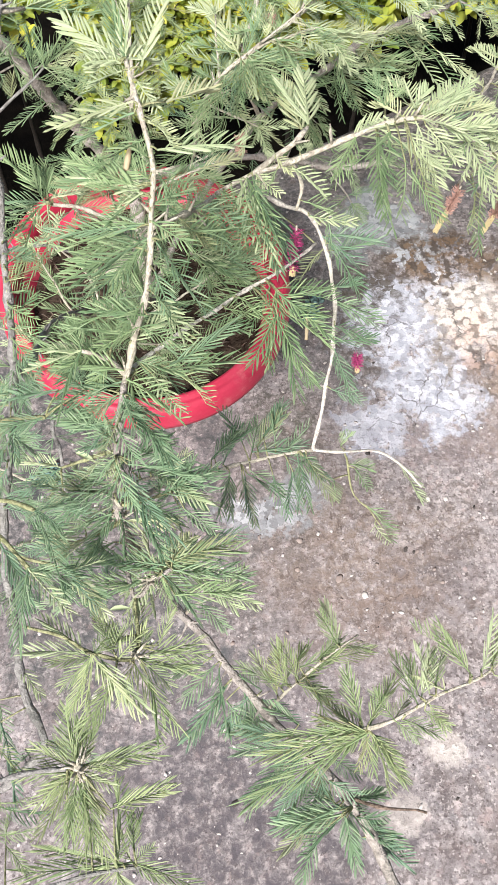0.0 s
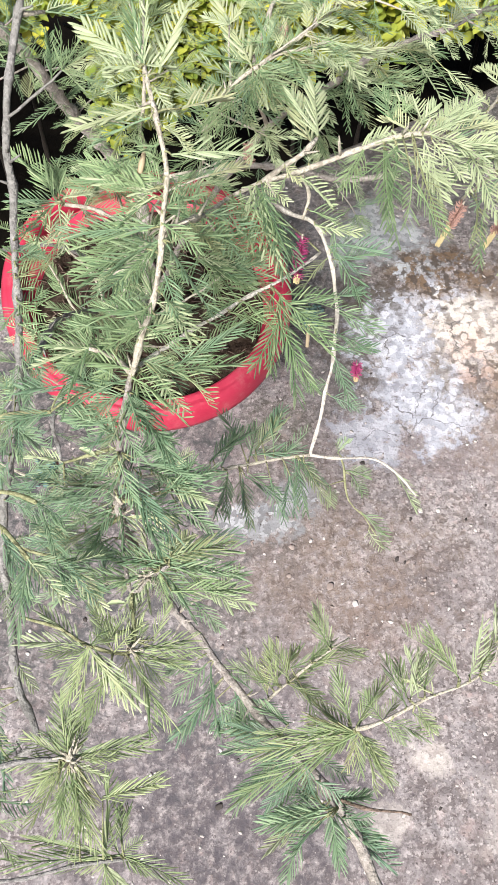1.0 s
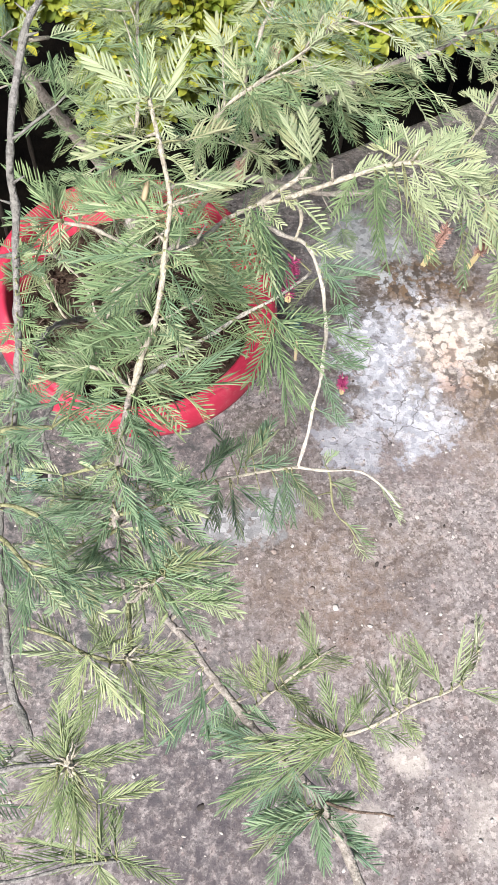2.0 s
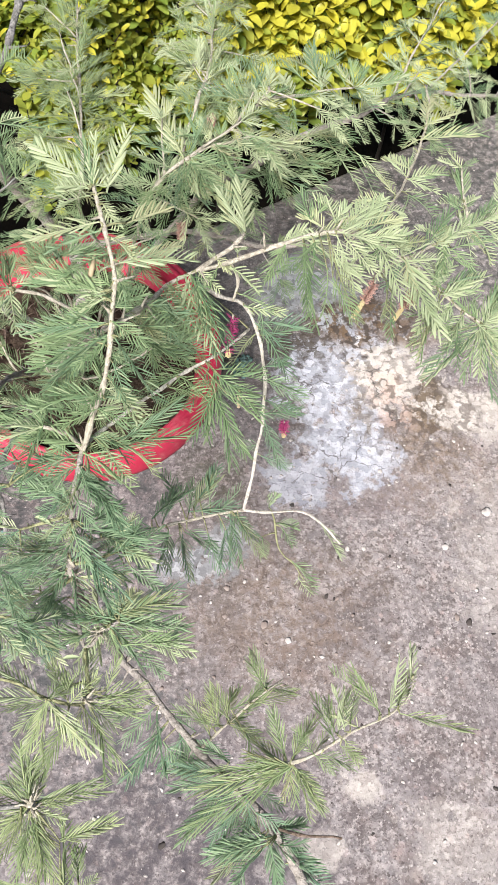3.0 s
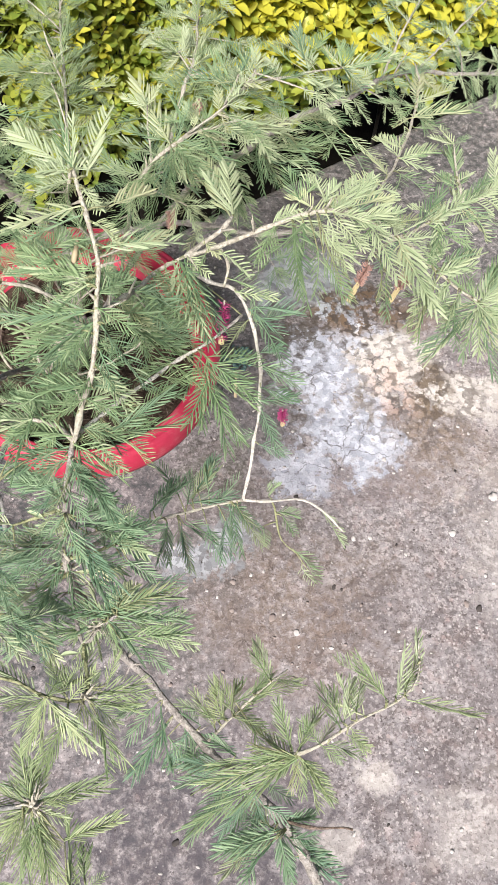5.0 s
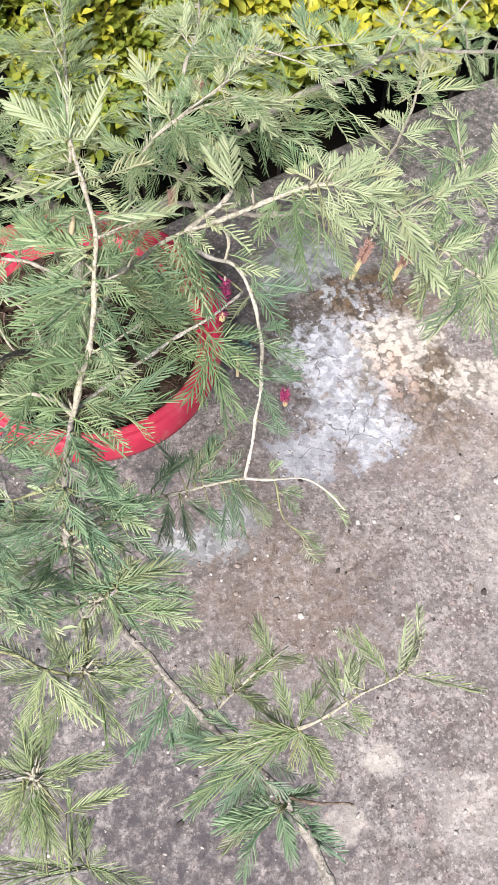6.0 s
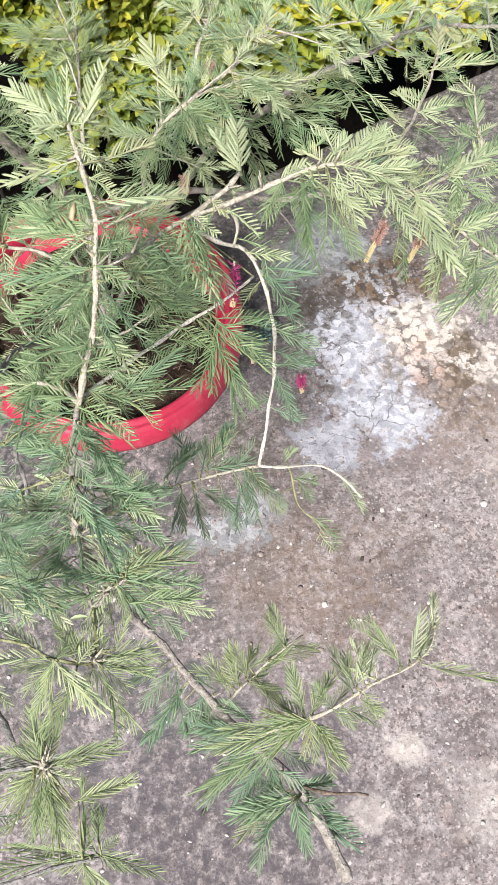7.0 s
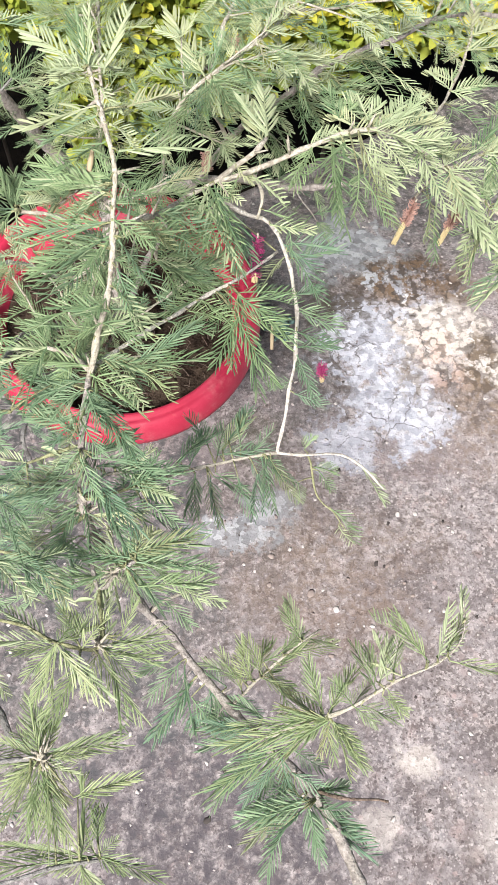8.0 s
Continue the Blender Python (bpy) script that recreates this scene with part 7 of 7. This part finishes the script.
twig_s6 = limb(1.6, 1.0, 'twig', (0.15, 1, 2, 0, 1, 0, 0.05), [(-0.430, 0.390, 0.490), (-0.300, 0.345, 0.480), (-0.201, 0.327, 0.450), (-0.156, 0.319, 0.500), (-0.133, 0.327, 0.500)], cool=True)
sprays(twig_s6, [(-0.163, 0.363, 0.500, -0.131, 0.355, 0.492, 0), (-0.139, 0.327, 0.500, -0.118, 0.308, 0.499, 0), (-0.156, 0.323, 0.500, -0.130, 0.291, 0.500, 0)])



def knot(bearer, at, size, seed):
    """A gnarled node with dry stubs of old stalks."""
    branch, rnd, bm = bearer[0], random.Random(seed), bmesh.new()
    at = Vector(at)
    bmesh.ops.create_icosphere(bm, subdivisions=2, radius=size * 0.5, matrix=Matrix.Translation(at))
    for v in bm.verts:
        v.co = at + (v.co - at) * (1 + 0.5 * noise.noise(v.co * 260))
    for _ in range(14):
        way = Vector((rnd.uniform(-1, 1), rnd.uniform(-1, 1), rnd.uniform(-0.2, 1))).normalized()
        tube(bm, [at, at + way * size, at + way * size * rnd.uniform(1.3, 2.0) + Vector((rnd.uniform(-1, 1), rnd.uniform(-1, 1), 0)) * size * 0.3], size * 0.2, size * 0.08, 5, 0.1)
    part("knot", bm, TWIG, branch, "dry gnarled node with broken stalks")


knot(stem_b, (-0.037, 0.288, 0.640), 0.006, 1)
knot(twig_n, (-0.027, 0.210, 0.636), 0.005, 2)
knot(twig_o, (-0.058, 0.154, 0.622), 0.006, 3)
knot(twig_n5, (-0.020, 0.251, 0.637), 0.004, 4)
knot(stem_h, (0.117, 0.722, 0.668), 0.004, 5)


def flower(at, way, long, pink, split, label):
    """A hanging spike: a yellow lower part and a tuft of filaments above."""
    at, way = Vector(at), Vector(way).normalized()
    rnd = random.Random(int(at.x * 1e4))
    bm = bmesh.new()
    line = [at + way * long * f + Vector((0, 0, -0.0015 * math.sin(3 * f))) for f in (0, 0.12, 0.25, 0.4, 0.55, 0.7, 0.85, 0.96, 1.0)]
    tube(bm, line[:2], 0.0008, 0.0008, 5, 0.0)
    spike = part("flower", bm, TWIG, label=label)
    under(spike, shrub)
    bm = bmesh.new()
    side = way.orthogonal().normalized()
    other = way.cross(side)
    for k in range(230):
        f, a = rnd.uniform(split, 1.0), rnd.uniform(0, 2 * math.pi)
        q = at + way * long * f
        out = (side * math.cos(a) + other * math.sin(a) + way * 0.3)
        bmesh.ops.create_icosphere(bm, subdivisions=1, radius=0.0005, matrix=Matrix.Translation(q + out * 0.0018 * (1.1 - 0.5 * abs(f - (1 + split) / 2))))
    core = [at + way * long * f for f in (split - 0.04, split + 0.05, (1 + split) / 2, 0.93, 1.0)]
    tube(bm, core, 0.0017, 0.0011, 10, 0.0)
    low = part("spike", bm, YELLOW, spike, "short yellow spike")
    bm = bmesh.new()
    for k in range(150):
        f, a = rnd.uniform(0.05, split), rnd.uniform(0, 2 * math.pi)
        q = at + way * long * f
        out = (side * math.cos(a) + other * math.sin(a) + way * rnd.uniform(-0.5, 0.5)).normalized()
        tube(bm, [q, q + out * 0.003 + way * 0.001, q + out * rnd.uniform(0.004, 0.0062)], 0.00035, 0.0003, 3, 0.0)
    part("filament_tuft", bm, pink, spike, "tuft of thin pink filaments")
    return spike


flower((0.207, 0.549, 0.625), (-0.30, -0.16, -0.95), 0.044, DULL, 0.56, "hanging flower spike, faded pink above and yellow below")
flower((0.237, 0.533, 0.630), (-0.18, 0.05, -0.95), 0.042, DULL, 0.56, "hanging flower spike, faded pink above and yellow below")
flower((0.078, 0.481, 0.667), (-0.08, -0.36, -0.8), 0.036, PINK, 0.86, "magenta flower spike at a twig's end")
flower((0.138, 0.496, 0.480), (0.05, -0.2, -1), 0.022, PINK, 0.68, "small magenta and yellow flower spike")

flower((0.042, 0.654, 0.590), (0.02, -0.25, -0.95), 0.019, DULL, 0.93, "dried brown flower spike among the leaves")
flower((0.074, 0.765, 0.620), (0.1, -0.1, -1), 0.012, DULL, 0.9, "small dried pink flower head")


def bud(a, b):
    a, b = Vector(a), Vector(b)
    bm = bmesh.new()
    tube(bm, [a, a.lerp(b, 0.1), a.lerp(b, 0.3), a.lerp(b, 0.6), a.lerp(b, 0.85), b], 0.0009, 0.0017, 8, 0.05)
    under(part("bud", bm, POD, label="closed tan catkin-like bud"), shrub)


bud((-0.010, 0.425, 0.795), (-0.014, 0.413, 0.785))
bud((0.093, 0.515, 0.520), (0.092, 0.501, 0.500))


def folded_leaf(bearer, a, b, wide):
    """A small pale blade, curled up along its middle, at the end of a short stalk."""
    branch, path = bearer
    a, b = Vector(a), Vector(b)
    way = b - a
    side = way.cross(UP).normalized()
    joint = min(path, key=lambda q: (q - a).length)
    bm = bmesh.new()
    tube(bm, [joint, joint.lerp(a, 0.5) + UP * 0.001, a], 0.0006, 0.0004, 5, 0.0)
    rows = []
    for f, w in ((0.0, 0.1), (0.15, 0.6), (0.4, 1.0), (0.7, 0.95), (0.9, 0.5), (1.0, 0.1)):
        q = a + way * f + UP * 0.003 * math.sin(3 * f)
        rows.append([bm.verts.new(q + side * wide * w * k + UP * wide * w * k * k * 0.8) for k in (-1, -0.5, 0, 0.5, 1)])
    for u, v in zip(rows, rows[1:]):
        for k in range(4):
            bm.faces.new((u[k], u[k + 1], v[k + 1], v[k]))
    part("folded_leaf", bm, YOUNG, branch, "small pale folded leaf")


folded_leaf(twig_n5, (-0.031, 0.237, 0.632), (-0.043, 0.237, 0.630), 0.0014)
folded_leaf(stem_b, (-0.047, 0.311, 0.672), (-0.057, 0.315, 0.676), 0.0018)


def weed(x, y, seed):
    """A low rosette of small round bluish leaves."""
    rnd = random.Random(seed)
    plant = new("weed")
    plant.location = (x, y, 0)
    tagged(plant, "low bluish-green weed with small round leaves growing on the concrete", "weed", group="weeds on the slab")
    for _ in range(46):
        a, r = rnd.uniform(0, 2 * math.pi), rnd.uniform(0.002, 0.026)
        q = Vector((r * math.cos(a), r * math.sin(a), 0.004 + 0.022 * rnd.random()))
        bm = bmesh.new()
        bmesh.ops.create_icosphere(bm, subdivisions=1, radius=rnd.uniform(0.0035, 0.006), matrix=Matrix.Translation(q) @ pose(0, 0, 0, rnd.uniform(-50, 50), rnd.uniform(-50, 50), 0) @ Matrix.Diagonal((1, 0.8, 0.25, 1)))
        tube(bm, [Vector((q.x * 0.3, q.y * 0.3, -0.001)), Vector((q.x * 0.7, q.y * 0.7, q.z * 0.6)), q], 0.0005, 0.0004, 4, 0.0)
        part("leaf", bm, WEED, plant)


weed(0.143, 0.885, 1)
weed(-0.262, 0.60, 2)


# ---- chips lying in the concrete ----
def chip(bm, rnd, x, y, s):
    m = pose(x, y, s * 0.04, 0, 0, rnd.uniform(0, 360)) @ Matrix.Diagonal((1, rnd.uniform(0.5, 0.95), 0.2, 1))
    for q in bmesh.ops.create_icosphere(bm, subdivisions=1 if s < 0.004 else 2, radius=s, matrix=m)["verts"]:
        q.co += Vector((rnd.uniform(-1, 1), rnd.uniform(-1, 1), 0)) * s * (0.28 if s < 0.004 else 0.2)


def chips(name, count, size, material, seed, label, area, large):
    rnd = random.Random(seed)
    bm = bmesh.new()
    for _ in range(count):
        x, y, s = rnd.uniform(*area[0]), rnd.uniform(*area[1]), size * rnd.uniform(0.35, 1.35) ** 1.5
        if (Vector((x, y, 0)) - POT).length < 0.15 or (Vector((x, y, 0)) - EDGE).dot(BACK) > -0.02:
            continue
        chip(bm, rnd, x, y, s)
    for x, y, s in large:
        chip(bm, rnd, x, y, s)
    return tagged(part(name, bm, material), label, "stone chips", kind="stuff")


AREA = ((-0.35, 0.8), (0.03, 1.4))
chips("pale_chips", 900, 0.0026, PEBBLE, 3, "small pale stone chips in the concrete surface", AREA,
      ((0.529, 0.599, 0.009), (0.449, 0.542, 0.006), (0.292, 0.545, 0.005), (0.186, 0.406, 0.0055), (0.318, 0.544, 0.004), (0.170, 0.435, 0.0035)))
chips("brown_chips", 50, 0.0030, BROWNCHIP, 8, "rounded brown pebbles set in the damp concrete", ((0.0, 0.30), (0.34, 0.56)), ((0.152, 0.431, 0.006), (0.445, 0.428, 0.006), (0.10, 0.49, 0.005)))
chips("dark_chips", 90, 0.0026, DARKCHIP, 4, "small dark stone chips in the concrete surface", AREA, ((0.477, 0.649, 0.0036), (0.462, 0.420, 0.006), (0.250, 0.470, 0.005), (-0.002, 0.150, 0.006)))


# ---- the hedge ----
def hedge_blade(seed, long, wide):
    """A pointed oval leaf, folded along its midrib and bent back at the tip."""
    rnd = random.Random(seed)
    verts, faces = [], []
    outline = ((0.0, 0.03), (0.09, 0.08), (0.20, 0.27), (0.36, 0.43), (0.52, 0.50), (0.68, 0.47), (0.82, 0.36), (0.93, 0.20), (1.0, 0.03))
    bow, fold, wave = rnd.uniform(-0.1, 0.7), rnd.uniform(0.05, 0.45), rnd.uniform(0, 6)
    for f, w in outline:
        z = -bow * long * f * f * 0.6
        rip = 0.05 * long * w * math.sin(11 * f + wave)
        verts += [(long * f, wide * w, z + fold * wide * w + rip), (long * f, 0.04 * long * math.sin(3 * f + wave), z), (long * f, -wide * w, z + fold * wide * w - rip)]
    for i in range(len(outline) - 1):
        b = 3 * i
        faces += [(b, b + 1, b + 4, b + 3), (b + 1, b + 2, b + 5, b + 4)]
    return verts, faces


BLADES = [hedge_blade(i, l, w) for i, (l, w) in enumerate(((0.042, 0.023), (0.050, 0.026), (0.036, 0.021), (0.055, 0.027), (0.030, 0.017), (0.046, 0.022)))]


def hedge():
    body = new("hedge")
    body.location = EDGE + BACK * 0.35 + Vector((0, 0, -0.55))
    tagged(body, "clipped golden-leaved hedge with bright yellow tips and green inner leaves", "hedge")
    back = Matrix.Translation(-body.location)
    meshes = []
    for v, f in BLADES:
        data = bpy.data.meshes.new("leaf")
        data.from_pydata(v, [], f)
        data.materials.append(GOLD)
        data.polygons.foreach_set("use_smooth", [True] * len(data.polygons))
        meshes.append(data)
    rnd = random.Random(77)
    gold, green, singles = ([], []), ([], []), []
    woody = bmesh.new()

    def add(store, kind, m):
        v, f = BLADES[kind]
        b = len(store[0])
        store[0].extend(m @ Vector(q) for q in v)
        store[1].extend(tuple(b + k for k in q) for q in f)

    for n in range(5000):
        s = rnd.uniform(-1.5, 1.4) if n < 2000 else rnd.uniform(-0.3, 0.7) if n < 2900 else rnd.uniform(-0.9, -0.2) if n < 4200 else rnd.uniform(-1.5, 1.4)
        z = rnd.uniform(0.02, 0.52) if n < 4200 else rnd.uniform(0.46, 0.53)
        bulge = 0.05 * noise.noise(Vector((s * 5, z * 5, 0))) + 0.03 * noise.noise(Vector((s * 14, z * 14, 3)))
        depth = 0.13 - 0.08 * min(1, max(0, 2.5 * (s + 0.15))) + 0.10 * (0.5 - z) * 0.4 + bulge + abs(rnd.gauss(0, 0.05)) + (0.10 if z < 0.10 else 0) * rnd.random()
        if z > 0.44:
            depth += rnd.uniform(0, 0.45)
        if z < (0.14 if s < 0.05 else 0.08) and rnd.random() < 0.55:
            continue
        tip = EDGE + ALONG * s + BACK * depth + Vector((0, 0, z))
        if tip.x < -0.2 and z < 0.30 + 0.06 * rnd.random():
            continue
        way = Vector((rnd.uniform(-0.6, 0.6), rnd.uniform(-0.7, 0.2), rnd.uniform(0.4, 1.1)))
        way = (way - BACK * 0.5).normalized()
        small = 0.66 if tip.x < 0.08 + 0.08 * rnd.random() else 1.0
        fresh = (small == 1.0 or rnd.random() < 0.22) and depth - bulge < 0.23 and z > (0.15 if s < 0.05 else 0.07) + 0.05 * rnd.random()
        near = -0.85 < s < 0.75 and z < 0.42 and fresh and len(singles) < 290 and rnd.random() < 0.4
        tube(woody, [tip - way * 0.10 + BACK * 0.05, tip - way * 0.05, tip], 0.0022, 0.001, 5, 0.0)
        for k in range(rnd.randint(3, 5)):
            at = tip - way * 0.014 * k
            a = k * 1.57 + rnd.uniform(-0.3, 0.3)
            side = way.orthogonal().normalized()
            for flip in (0, math.pi):
                out = side * math.cos(a + flip) + way.cross(side) * math.sin(a + flip)
                d = (out * (0.6 + 0.2 * k) + way * (0.9 - 0.15 * k) + UP * 0.1).normalized()
                face = way * 0.5 + UP * 0.9
                face = (face - d * face.dot(d)).normalized()
                m = Matrix.Translation(at) @ Matrix((d, face.cross(d), face)).transposed().to_4x4() @ Matrix.Scale(rnd.uniform(0.7, 1.05) * (0.75 + 0.1 * k) * small, 4)
                kind = rnd.randrange(len(BLADES))
                if near and k < 2:
                    singles.append((kind, m))
                else:
                    add(gold if fresh and rnd.random() < 0.95 - 0.25 * k else green, kind, m)
    for kind, m in singles:
        leaf = new("leaf", meshes[kind])
        leaf.parent, leaf.matrix_parent_inverse, leaf.matrix_basis = body, back, m
    for name, store, material in (("young_foliage", gold, GOLD_MANY), ("old_foliage", green, OLD_MANY)):
        data = bpy.data.meshes.new(name)
        data.from_pydata(store[0], [], store[1])
        data.materials.append(material)
        data.polygons.foreach_set("use_smooth", [True] * len(data.polygons))
        ob = new(name, data)
        ob.parent, ob.matrix_parent_inverse = body, back
        tagged(ob, kind="stuff")
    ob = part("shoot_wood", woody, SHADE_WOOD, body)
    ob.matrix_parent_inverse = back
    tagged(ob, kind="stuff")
    for k in range(15):
        s = -1.5 + 2.9 * (k + rnd.uniform(0.1, 0.9)) / 15
        foot = EDGE + ALONG * s + BACK * rnd.uniform(0.32, 0.5) + Vector((0, 0, -0.555))
        bm = bmesh.new()
        top = foot + Vector((rnd.uniform(-0.06, 0.06), rnd.uniform(-0.06, 0.06), 0.96))
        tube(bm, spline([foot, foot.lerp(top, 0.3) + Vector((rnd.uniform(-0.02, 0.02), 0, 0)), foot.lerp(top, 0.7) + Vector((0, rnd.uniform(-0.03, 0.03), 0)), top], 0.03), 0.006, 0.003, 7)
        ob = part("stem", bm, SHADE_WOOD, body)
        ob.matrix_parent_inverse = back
    return body


hedge()
